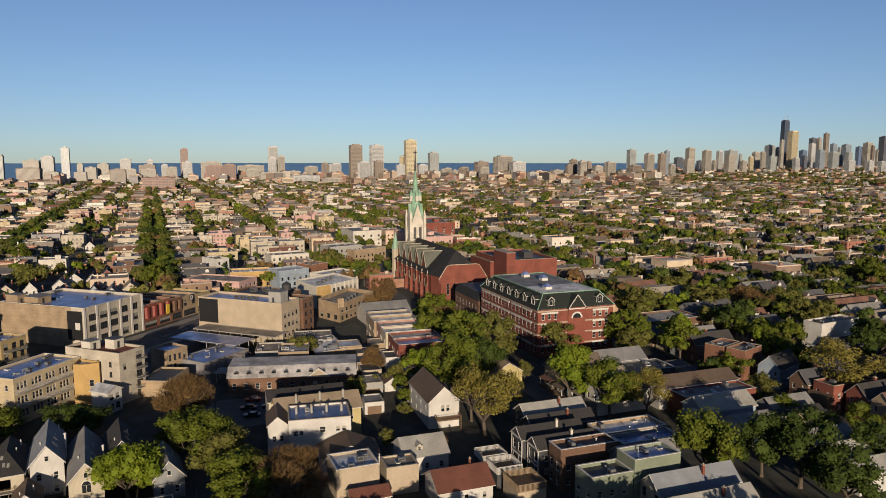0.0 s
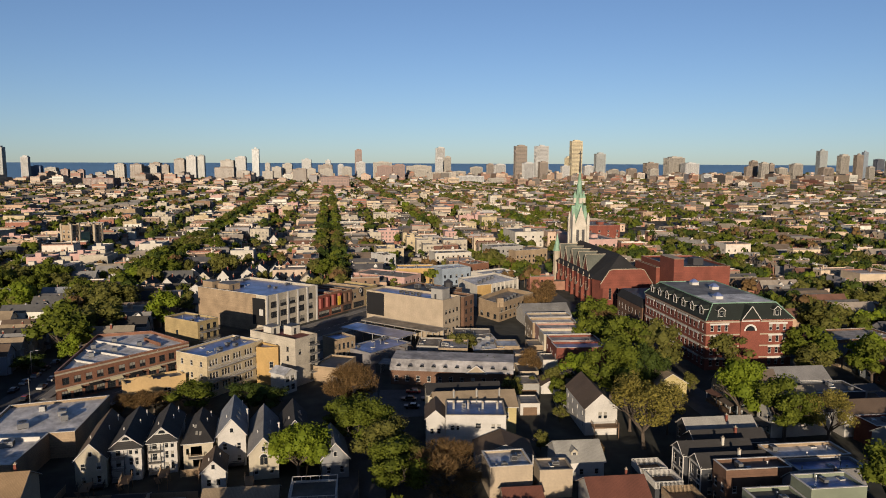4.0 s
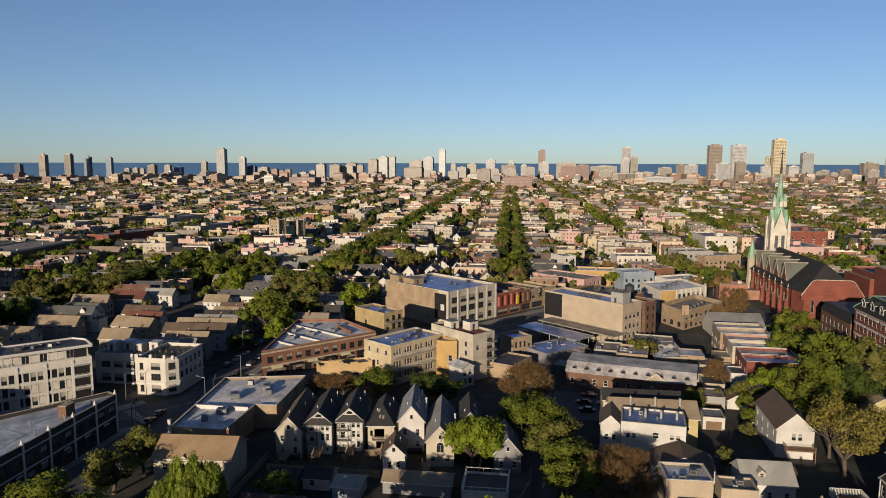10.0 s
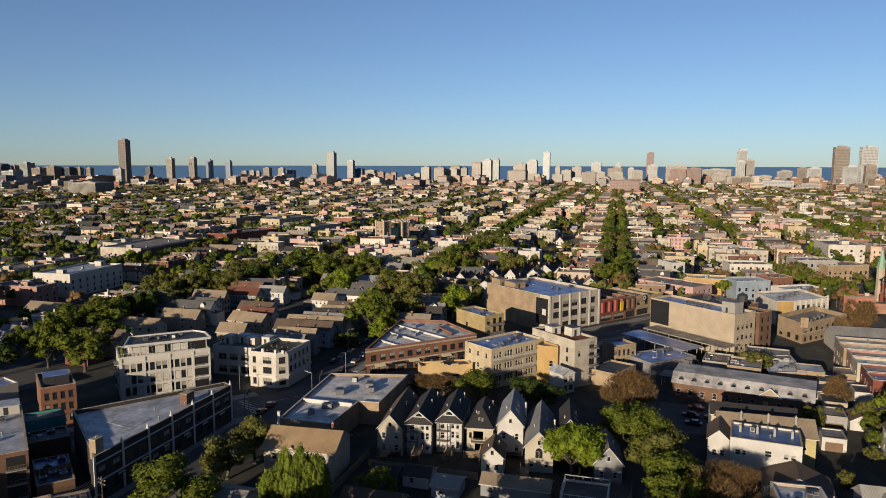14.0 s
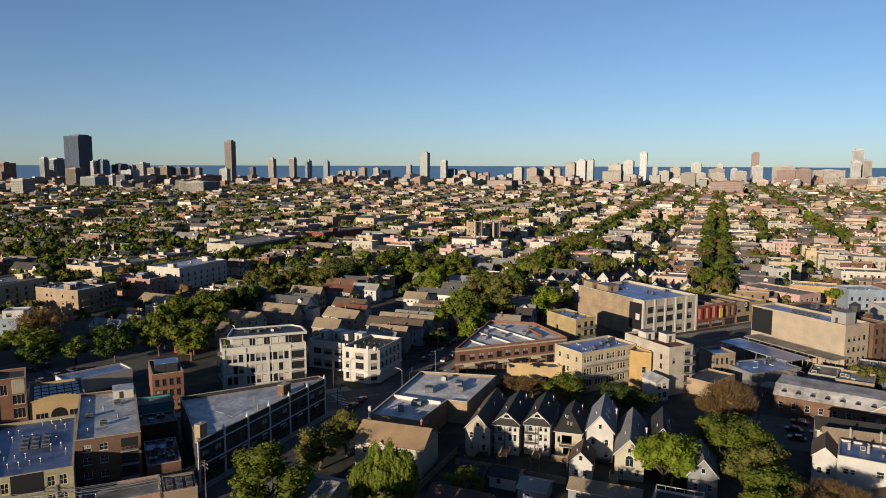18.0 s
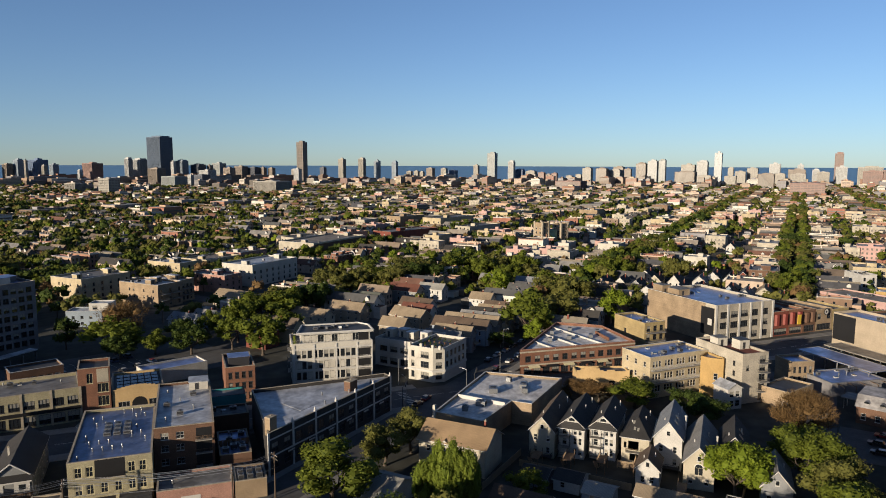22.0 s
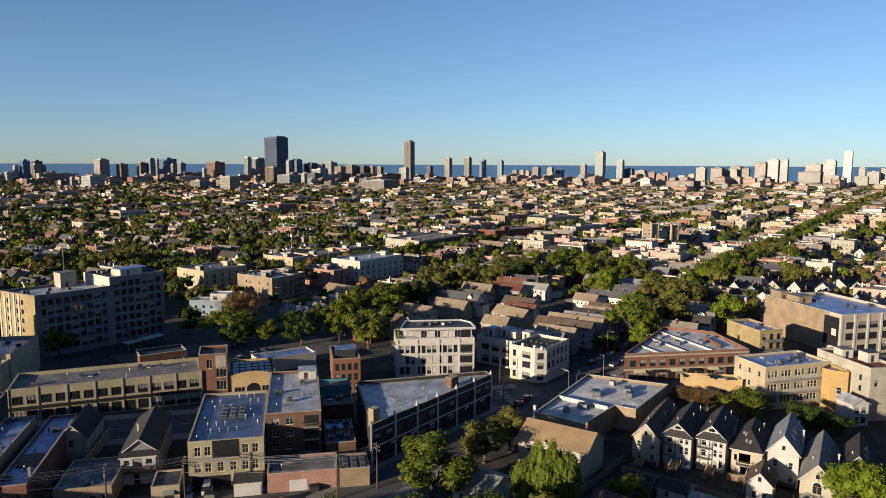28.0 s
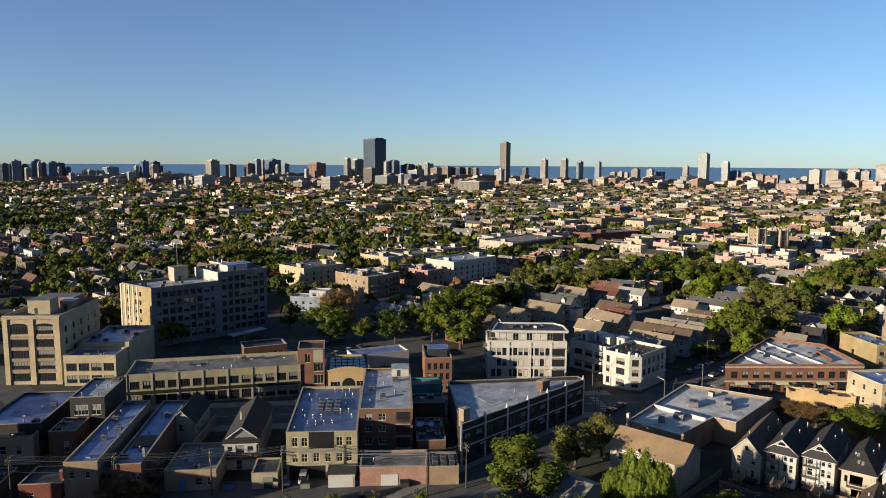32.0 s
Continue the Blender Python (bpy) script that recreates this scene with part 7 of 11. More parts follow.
flat_block(root, P, 10.0, "stucco_white", "flat_membrane", {1: grid(20, 6, 2, 1.7, 2.2, 3.0, 3.4, 1.4)}, 0.8, "trim", "s", "trim_dark")
s = Shape()
s.box(0.1, -0.16, 0.4, 8.6, 0.0, 10.6)
part("golden_front", s, "stucco_gold", root, "golden painted front").matrix_basis = pose(0, 0, 0, 0, 0, math.degrees(math.atan2(-7.8, 4.0)))
pier_row(root, P[1], P[2], 0, 10.8, 6, "stucco_white", 0.7, 0.4)
for i in range(4):
    cooler(root, 10 + i * 5, -3 - i * 3, 10.0, 2.0, 1.5, 1.4, 20)
for x, y in ((318, -84.5), (325, -89), (332, -92), (340, -95.5), (347, -90), (352, -97), (309, -77.5)):
    place_tree(x, y, 3.6, 9.4, "bare")
root = site("pink_block", "long low block with a bright pink painted wall", "commercial building", 385.6, 3.1, -125.8, 33, 17)
flat_block(root, rect(33, 17), 8.2, "stucco_pink", "flat_tan", {1: grid(17, 4, 2, 1.4, 1.8, 1.2, 3.5, 1.5)}, 0.6, "stone")
roof_clutter(root, 33, 17, 8.2, 4, RR)
root = site("low_hall", "low brown brick hall with a pale flat roof and white coping", "hall", 231.0, -169.4, -88, 29, 15)
flat_block(root, rect(29, 15), 5.4, "brick_brown", "flat_pale", {0: grid(29, 6, 1, 2.0, 1.6, 1.8, 3, 1.6), 3: grid(15, 3, 1, 1.6, 1.6, 1.8, 3, 1.6)}, 0.6, "trim", "s", "trim_dark")
roof_clutter(root, 29, 15, 5.4, 3, RR)
root = site("vent_roof_house", "long house with a grey shingle roof and three vents", "house", 288.0, -90.0, 2, 15, 20)
gable_body(root, 15, 20, 4.6, 8.4, "siding_white", "shingle_grey", {3: grid(20, 4, 1, 1, 1.4, 1.6, 3, 2)}, over=0.5)
for yy in (5, 11, 13.5):
    vent(root, 4.0, yy, 6.4, 0.16, 1.0)
for x, y, h in ((540.0, 208.0, 21.0), (561.5, 199.5, 19.0)):
    root = site("school_tower", "tall square tan brick tower of a school with stone corners", "institutional building", x, y, -20, 8.6, 9)
    flat_block(root, rect(8.6, 9), h, "brick_tan", "flat_grey", {0: grid(8.6, 2, 5, 1.4, 2.0, 2, 3.6, 1.8), 3: grid(9, 2, 5, 1.4, 2.0, 2, 3.6, 1.8)}, 1, "stone", "s")
    for u, v in ((0.3, 0.3), (8.3, 0.3), (8.3, 8.7), (0.3, 8.7)):
        s = Shape()
        s.box(u - 0.7, v - 0.7, 0, u + 0.7, v + 0.7, h + 2.2)
        part("corner_pier", s, "stone", root)
root = site("school_link", "green copper-clad link between the brick towers", "institutional building", 550.5, 206, -20, 10, 9)
flat_block(root, rect(10, 9), 15, "copper", "flat_dark", {}, 0.5, "stone")

for x, y, rot, w, d, h, wl, lab in ((424, 372, -15, 34, 18, 10.5, "brick_pale", "pale brick block with a flat grey roof"), (470, 352, -15, 20, 16, 12, "brick_pink", "pink brick flats with a flat roof"), (500, 330, -12, 60, 22, 11, "brick_red", "long red brick block with a flat roof"), (640, 360, -8, 70, 24, 12, "brick_cream", "long cream brick block with a flat roof"), (745, 330, -8, 60, 22, 13, "brick_cream", "cream brick block with a flat roof"), (590, 300, -10, 50, 18, 10, "brick_pale", "pale brick block with a flat grey roof"), (640, 410, -10, 40, 20, 12, "brick_tan", "tan brick school block with a flat roof"), (830, 250, 4, 40, 22, 14, "brick_tan", "tan brick apartment block with a flat roof"), (430, 24, 4, 26, 16, 10, "brick_brown", "brown brick flats beside the tree-lined street"), (470, -30, 4, 22, 18, 10.6, "brick_cream", "cream brick flats with flat roof"), (500, -190, 4, 60, 26, 12, "stucco_pink", "pale pink stucco hospital block"), (600, -230, 4, 50, 30, 13, "brick_red", "plain red brick hospital block"), (560, -150, 4, 36, 24, 12, "stucco_white", "white stucco block with flat roof")):
    root = site("brick_block", lab, "commercial building", x, y, rot, w, d)
    flat_block(root, rect(w, d), h, wl, "flat_grey", {3: grid(d, 4, 3, 1.6, 1.8, 1.2, 3.2, 1.6)}, 0.8, "stone")
    penthouse(root, w * 0.3, d * 0.3, 6, 5, h, 2.6, wl, "flat_grey")
    roof_clutter(root, w, d, h, 4, RR)
# low buildings in the yards below
for nm, lab, x, y, w, d, ev, rd, wl, rf in (("long_garage", "long grey garage with a plain grey-brown roof", 136.6, 16.8, 5.4, 14.6, 2.8, 4.2, "siding_grey", "shingle_tan"), ("yard_cottage", "small cottage with a weathered pale roof", 108.5, 73.6, 11.5, 8.5, 3.2, 5.6, "siding_white", "shingle_pale"), ("yard_garage", "dark-roofed garage behind the gabled houses", 134.5, 50.0, 6.0, 6.0, 2.6, 3.8, "siding_grey", "shingle_dark"), ("yard_garage", "dark-roofed garage behind the gabled houses", 136.0, 42.8, 6.0, 6.0, 2.6, 3.8, "siding_white", "shingle_dark"), ("yard_garage", "pale-roofed garage behind the gabled houses", 133.0, 35.4, 6.0, 6.0, 2.6, 3.6, "siding_blue", "shingle_pale"), ("yard_house_low", "low house with a brown roof in the shade", 118.5, 44.0, 7.0, 12.0, 3.4, 5.6, "siding_tan", "shingle_brown")):
    root = site(nm, lab, "garage" if "garage" in nm else "house", x, y, 0, w, d)
    gable_body(root, w, d, ev, rd, wl, rf, {3: [(1.6, 2.6, 1.0, 2.2)]}, over=0.35)
root = site("deck_house", "low house with a white-railed roof deck", "house", 131.0, 4.8, 0, 9.0, 9.2)
flat_block(root, rect(9, 9.2), 4.2, "siding_white", "flat_dark", {3: [(3.4, 4.6, 1.6, 3.2)]}, 0.3, "trim")
s = Shape()
for a, b in (((0, 0), (9, 0)), ((9, 0), (9, 9.2)), ((9, 9.2), (0, 9.2)), ((0, 9.2), (0, 0))):
    s.bar((*a, 5.5), (*b, 5.5), 0.09, 4)
    for i in range(5):
        s.bar((a[0] + (b[0] - a[0]) * i / 5, a[1] + (b[1] - a[1]) * i / 5, 4.4), (a[0] + (b[0] - a[0]) * i / 5, a[1] + (b[1] - a[1]) * i / 5, 5.5), 0.06, 4)
part("railing", s, "trim", root)

# ---- the church ----
root = site("church", "red brick gothic church with pale stone steeple and copper spire", "church", 312, -140.5, 0, 92, 29)
CX0, CX1, CW, EV, RD = 16.0, 84.0, 28.0, 14.0, 25.0
s = Shape()
side = [(3 + k * 4.4, 4.8 + k * 4.4, 4.0, 10.5) for k in range(14)]
north = [(CX1 - CX0 - b, CX1 - CX0 - a, c, d) for a, b, c, d in side]
facade(s, (CX0, 0), (CX1, 0), 0, EV, [], 0.4)
facade(s, (CX1, 0), (CX1, CW), 0, EV, [])
facade(s, (CX1, CW), (CX0, CW), 0, EV, north, 0.4)
s.face([(CX1, 0, EV), (CX1, CW, EV), (CX1, CW / 2, RD)])
part("wall", s, "brick_red", root)
for a, b, c, d in north:
    add_window(root, (CX1, CW), (CX0, CW), a, c, b - a, d - c, "sm", "stone")
r = Shape()
for sg in (0, 1):
    ye = -0.6 if sg == 0 else CW + 0.6
    ze = EV - 0.5
    q = [(CX0, ye, ze), (CX1 + 0.3, ye, ze), (CX1 + 0.3, CW / 2, RD), (CX0, CW / 2, RD)]
    r.slab(*(q if sg == 0 else q[::-1]), 0.3)
part("roof", r, "shingle_slate", root)
# west end: hipped roof behind a raised brick parapet
ap, ar = Shape(), Shape()
pts = [(CX0, CW - 0.3), (CX0 - 9, CW - 2.6), (CX0 - 9, 2.6), (CX0, 0.3)]
for i in range(3):
    facade(ap, pts[i], pts[i + 1], 0, EV - 0.6, [(3.0 + k * 3.6, 4.2 + k * 3.6, 4.5, 10.0) for k in range(6)] if i == 1 else [], 0.3)
out = [(CX0, CW + 0.6), (CX0 - 8.9, CW - 1.8), (CX0 - 8.9, 1.8), (CX0, -0.6)]
for i in range(3):
    ar.face([(*out[i], EV - 0.55), (*out[i + 1], EV - 0.55), (CX0, CW / 2, RD)])
for k in range(6):
    add_window(root, pts[1], pts[2], 3.0 + k * 3.6, 4.5, 1.2, 5.5, "s", "stone")
part("west_wall", ap, "brick_red", root)
part("west_roof", ar, "shingle_slate", root)
prof = [(1.2, EV - 2.0), (5.4, EV + 4.4), (7.0, EV + 5.0), (CW - 7.0, EV + 5.0), (CW - 5.4, EV + 4.4), (CW - 1.2, EV - 2.0)]
pw, pc = Shape(), Shape()
for xx in (CX0 - 9.7, CX0 - 9.1):
    pw.face([(xx, 1.2, EV - 4.0)] + [(xx, y, z) for y, z in prof] + [(xx, CW - 1.2, EV - 4.0)])
for (y0, z0), (y1, z1) in zip(prof, prof[1:]):
    pw.face([(CX0 - 9.7, y0, z0), (CX0 - 9.1, y0, z0), (CX0 - 9.1, y1, z1), (CX0 - 9.7, y1, z1)])
    pc.bar((CX0 - 9.5, y0, z0 + 0.1), (CX0 - 9.5, y1, z1 + 0.1), 0.26, 5)
gable_end = part("parapet_gable", pw, "brick_red", root)
part("gable_coping", pc, "stone", gable_end)
band(root, (CX1, CW), (CX0, CW), EV - 0.9, 0.6, 0.25, "stone")
band(root, (CX1, CW), (CX0, CW), 3.0, 0.4, 0.2, "stone", "string_course")
# roof gables along the nave
for k in range(5):
    x = CX0 + 14 + k * 11.4
    g, gr = Shape(), Shape()
    w, yf, zt = 3.7, CW - 1.6, EV + 9.0
    g.prism([(x - w, yf - 3), (x + w, yf - 3), (x + w, yf), (x - w, yf)], EV - 0.4, EV + 2.0)
    g.face([(x + w, yf, EV + 2.0), (x - w, yf, EV + 2.0), (x, yf, zt)])
    for sg in (-1, 1):
        q = [(x + sg * (w + 0.4), yf + 0.4, EV + 1.4), (x, yf + 0.4, zt + 0.2), (x, CW / 2 + 2.4, zt + 0.2), (x + sg * (w + 0.4), CW - 3.2, EV + 1.4)]
        gr.slab(*(q if sg < 0 else q[::-1]), 0.25)
    gable = part("side_gable", g, "brick_red", root)
    part("gable_roof", gr, "shingle_moss", gable)
    cp = Shape()
    for sg in (-1, 1):
        cp.bar((x + sg * (w + 0.4), yf + 0.45, EV + 1.5), (x, yf + 0.45, zt + 0.35), 0.15, 5)
    cp.bar((x, yf + 0.45, zt + 0.35), (x, CW / 2 + 2.4, zt + 0.35), 0.2, 5)
    part("gable_coping", cp, "stone", gable)
    for u in (-1.5, 0.4):
        wm, pm = window_meshes(1.0, 3.2, "s", "stone")
        part("lancet_window", wm, None, gable).matrix_basis = pose(x - u, yf + 0.02, EV + 0.6, 0, 0, 180)
        part("pane", pm, None, gable).matrix_basis = pose(x - u, yf + 0.1, EV + 0.6, 0, 0, 180)
for k in range(8):
    xx = CX0 + 3 + k * 8.8
    b = Shape()
    b.box(xx - 0.5, CW, 0, xx + 0.5, CW + 1.5, 7)
    b.slab((xx - 0.5, CW + 1.5, 7), (xx - 0.5, CW, 9.4), (xx + 0.5, CW, 9.4), (xx + 0.5, CW + 1.5, 7), 0.2, 1)
    b.box(xx - 0.4, CW - 0.2, 7, xx + 0.4, CW + 0.8, 12.6)
    b.prism([(xx - 0.45, CW - 0.2), (xx + 0.45, CW - 0.2), (xx + 0.45, CW + 0.8), (xx - 0.45, CW + 0.8)], 12.6, 15.2, 1, None, True, 0.05)
    part("buttress", b, ["brick_red", "stone"], root)
# steeple
TX, TY, TH = 83.0, 14.0, 4.2
tw = Shape()
for i, (ax, ay) in enumerate(((-TH, -TH), (TH, -TH), (TH, TH), (-TH, TH))):
    bx, by = ((-TH, -TH), (TH, -TH), (TH, TH), (-TH, TH))[(i + 1) % 4]
    facade(tw, (TX + ax, TY + ay), (TX + bx, TY + by), 0, 34.0, [(1.7, 3.4, 24.0, 31.0), (5.0, 6.7, 24.0, 31.0), (3.4, 5.0, 14.0, 20.0)], 0.5)
part("tower", tw, "limestone", root)
lv = Shape()
lv.box(TX - TH + 0.6, TY - TH + 0.6, 12, TX + TH - 0.6, TY + TH - 0.6, 33.5)
part("louvres", lv, "flat_dark", root)
for ax in (-1, 1):
    for ay in (-1, 1):
        b = Shape()
        cx_, cy_ = TX + ax * TH, TY + ay * TH
        b.prism([(cx_ - 0.75, cy_ - 0.75), (cx_ + 0.75, cy_ - 0.75), (cx_ + 0.75, cy_ + 0.75), (cx_ - 0.75, cy_ + 0.75)], 0, 36.5)
        b.prism([(cx_ - 0.9, cy_ - 0.9), (cx_ + 0.9, cy_ - 0.9), (cx_ + 0.9, cy_ + 0.9), (cx_ - 0.9, cy_ + 0.9)], 36.5, 41.0, 0, None, True, 0.04)
        part("pinnacle", b, ["limestone", "copper"], root)
for i, (dx, dy) in enumerate(((0, -1), (1, 0), (0, 1), (-1, 0))):
    g = Shape()
    n = Vector((dx, dy))
    t = Vector((-dy, dx))
    c = Vector((TX, TY)) + n * (TH + 0.1)
    a, b = c - t * 3.4, c + t * 3.4
    g.face([(*a, 33.5), (*b, 33.5), (*c, 44.5)])
    inn = Vector((TX, TY))
    for e in (a, b):
        g.face([(*e, 33.5), (*c, 44.5), (*inn, 44.5)], 1)
    part("tower_gable", g, ["limestone", "copper"], root)
sp = Shape()
oct8 = [(TX + 3.7 * math.cos(math.pi / 8 + math.pi / 4 * i), TY + 3.7 * math.sin(math.pi / 8 + math.pi / 4 * i)) for i in range(8)]
sp.prism(oct8, 34.0, 48.0, 0, None, True, 0.6)
oc2 = [(TX + (x - TX) * 0.6, TY + (y - TY) * 0.6) for x, y in oct8]
sp.prism(oc2, 48.0, 64.0, 0, None, True, 0.22)
part("spire", sp, "copper", root)
for i in range(8):
    if i % 2 == 0:
        a = math.pi / 4 * i
        x, y = TX + 2.6 * math.cos(a), TY + 2.6 * math.sin(a)
        s = Shape()
        s.prism([(x - 0.9, y - 0.9), (x + 0.9, y - 0.9), (x + 0.9, y + 0.9), (x - 0.9, y + 0.9)], 46, 49, 1)
        s.prism([(x - 1.0, y - 1.0), (x + 1.0, y - 1.0), (x + 1.0, y + 1.0), (x - 1.0, y + 1.0)], 49, 53, 0, None, True, 0.03)
        part("spire_light", s, ["copper", "limestone"], root)
s = Shape()
s.tube(TX, TY, 63.5, 72, 0.7, 0.3, 7)
s.tube(TX, TY, 66.0, 67.0, 0.75, 0.5, 7)
s.bar((TX, TY, 72), (TX, TY, 76), 0.3, 5)
s.bar((TX, TY - 1.1, 74.3), (TX, TY + 1.1, 74.3), 0.28, 5)
part("cross", s, "trim_dark", root)
s = Shape()
s.tube(79, 27.5, 0, 19, 2.2, 2.0, 8)
s.tube(79, 27.5, 19, 29, 2.3, 0.05, 8, 1)
part("turret", s, ["stone", "copper"], root)
# brick hall and stage block beside the church
root = site("brick_hall", "plain red brick hall block beside the church", "institutional building", 303.5, -170.0, 0, 38, 27)
flat_block(root, rect(38, 27), 21.4, "brick_red", "flat_dark", {}, 0.9, "stone")
s = Shape()
s.box(-0.15, 22.6, 0, 15, 27.2, 25.8)
s.box(-0.3, 22.45, 25.8, 15.15, 27.35, 26.05, 1)
part("raised_end", s, ["brick_red", "stone"], root)
penthouse(root, 10, 8, 6, 5, 21.4, 3.0, "trim_dark", "flat_dark")
root = site("brick_annex", "red brick annex between church and hall", "institutional building", 318, -142.6, 0, 26, 3.0)
flat_block(root, rect(26, 1.8), 19.0, "brick_red", "flat_dark", {}, 0.8, "stone")
root = site("link_house", "dark brick link house with a slate mansard", "institutional building", 274, -136.0, 0, 28, 20)
flat_block(root, rect(28, 20), 9.6, "brick_brown", "flat_dark", {2: grid(28, 7, 2, 1.2, 2.2, 1.6, 4.0, 2), 3: grid(20, 5, 2, 1.2, 2.2, 1.6, 4.0, 2)}, 0.3, "stone", "s", "trim")
s = Shape()
s.prism([(-0.3, -0.3), (28.3, -0.3), (28.3, 20.3), (-0.3, 20.3)], 9.9, 13.4, 0, 1, True, 0.86)
part("mansard", s, ["shingle_slate", "flat_dark"], root)

# ---- red brick mansard school ----
root = site("mansard_school", "red brick institute with white bands and a dark green mansard roof", "institutional building", 219.0, -115.5, -90, 31, 51)
P = rect(31, 51)
wf = [(1.6 + i * 2.5, 2.7 + i * 2.5, z, z + 2.1) for i in range(3) for z in (1.5, 5.4, 9.4, 13.4)]
wf += [(22.6 + i * 2.5, 23.7 + i * 2.5, z, z + 2.1) for i in range(3) for z in (1.5, 5.4, 9.4, 13.4)] + [(12.4 + i * 2.4, 13.6 + i * 2.4, z, z + 2.1) for i in range(3) for z in (1.5, 5.4, 9.4)]
wn3 = [(1.6 + i * 3.1, 2.8 + i * 3.1, z, z + 2.1) for i in range(16) for z in (1.5, 5.4, 9.4, 13.4)]
flat_block(root, P, 16.9, "brick_red", "flat_dark", {0: wf, 3: wn3}, 0.2, "trim", "sl", "trim")
for z in (3.9, 7.9, 11.9, 16.3):
    band(root, P[0], P[1], z, 0.45, 0.14, "stone", "stone_band")
    band(root, P[3], P[0], z, 0.45, 0.14, "stone", "stone_band")
for z in (3.6, 7.5, 11.5, 15.5):
    for u0, u1 in ((1.3, 8.0), (22.3, 29.0)):
        band(root, (u0, 0), (u1, 0), z, 0.6, 0.24, "trim", "lintel")
    for k in range(5):
        band(root, (0, 49.7 - k * 9.3), (0, 41.7 - k * 9.3), z, 0.6, 0.24, "trim", "lintel")
mi_, mo_ = [(4, 4), (27, 4), (27, 47), (4, 47)], [(-0.4, -0.4), (31.4, -0.4), (31.4, 51.4), (-0.4, 51.4)]
s = Shape()
for i in range(4):
    j = (i + 1) % 4
    s.face([(*mo_[i], 17.2), (*mo_[j], 17.2), (*mi_[j], 22.1), (*mi_[i], 22.1)])
s.face([(*p, 22.1) for p in mi_], 1)
part("mansard", s, ["shingle_green", "flat_grey"], root)
s = Shape()
for i in range(4):
    j = (i + 1) % 4
    s.bar((*mi_[i], 22.15), (*mi_[j], 22.15), 0.22, 5)
    s.bar((*mo_[i], 17.2), (*mi_[i], 22.15), 0.18, 5)
part("ridge_capping", s, "copper", root)


def school_dormer(x, y, a):
    g = Shape()
    g.prism([(-1.2, -0.2), (1.2, -0.2), (1.2, 3.4), (-1.2, 3.4)], 0, 2.4)
    for sg in (-1, 1):
        q = [(sg * 1.5, -0.5, 2.2), (0, -0.5, 3.5), (0, 3.6, 3.5), (sg * 1.5, 3.6, 2.2)]
        g.slab(*(q if sg < 0 else q[::-1]), 0.15, 1)
    g.face([(-1.2, -0.22, 2.4), (1.2, -0.22, 2.4), (0, -0.22, 3.4)])
    ob = part("dormer", g, ["shingle_green", "shingle_green"], root)
    ob.matrix_basis = pose(x, y, 18.0, 0, 0, a)
    t = Shape()
    for sg in (-1, 1):
        t.bar((sg * 1.45, -0.52, 2.25), (0, -0.52, 3.5), 0.13, 4)
        t.bar((sg * 1.2, -0.3, 0), (sg * 1.2, -0.3, 2.35), 0.11, 4)
        t.bar((sg * 1.5, -0.5, 2.25), (sg * 1.5, 3.4, 2.25), 0.1, 4)
    t.bar((-1.2, -0.3, 0.05), (1.2, -0.3, 0.05), 0.11, 4)
    part("dormer_trim", t, "trim", ob, "white-painted dormer trim")
    fm, gm = window_meshes(1.2, 1.7, "s", "trim")
    part("window", fm, None, ob).matrix_basis = pose(-0.6, -0.3, 0.4)
    part("pane", gm, None, ob).matrix_basis = pose(-0.6, -0.36, 0.4)


for u in (5.5, 25.5):
    school_dormer(u, 0.9, 0)
for k in range(7):
    school_dormer(0.9, 5 + k * 6.8, -90)
g = Shape()
g.prism([(12.0, -0.5), (19.0, -0.5), (19.0, 3.0), (12.0, 3.0)], 0, 17.3)
g.face([(12.0, -0.5, 17.3), (19.0, -0.5, 17.3), (15.5, -0.5, 21.7)], 1)
for sg, xe in ((-1, 11.7), (1, 19.3)):
    q = [(xe, -0.9, 17.0), (15.5, -0.9, 21.9), (15.5, 5, 21.9), (xe, 5, 17.0)]
    g.slab(*(q if sg < 0 else q[::-1]), 0.25, 1)
part("centre_gable", g, ["brick_red", "shingle_green"], root)
s = Shape()
s.prism([(12.3, -0.56), (18.7, -0.56), (18.7, -0.52), (12.3, -0.52)], 16.6, 17.0)
s.bar((12.0, -0.95, 17.2), (15.5, -0.95, 21.9), 0.16, 4)
s.bar((19.0, -0.95, 17.2), (15.5, -0.95, 21.9), 0.16, 4)
part("gable_trim", s, "trim", root)
s = Shape()
for i in range(10):
    a0, a1 = math.pi * i / 10, math.pi * (i + 1) / 10
    for r0, r1, m_ in ((0, 1.7, 1), (1.7, 2.3, 0)):
        s.face([(15.5 - r0 * math.cos(a0), -0.6, 13.4 + r0 * math.sin(a0)), (15.5 - r0 * math.cos(a1), -0.6, 13.4 + r0 * math.sin(a1)), (15.5 - r1 * math.cos(a1), -0.6, 13.4 + r1 * math.sin(a1)), (15.5 - r1 * math.cos(a0), -0.6, 13.4 + r1 * math.sin(a0))], m_)
part("arched_window", s, ["trim", "glass"], root)
for x, y in ((10, 12), (18, 30), (15, 40)):
    s = Shape()
    s.box(x - 1.3, y - 1.3, 22, x + 1.3, y + 1.3, 23.2)
    s.prism([(x - 1.5, y - 1.5), (x + 1.5, y - 1.5), (x + 1.5, y + 1.5), (x - 1.5, y + 1.5)], 23.2, 24.4, 1, None, True, 0.2)
    part("roof_lantern", s, ["trim", "flat_silver"], root)
s = Shape()
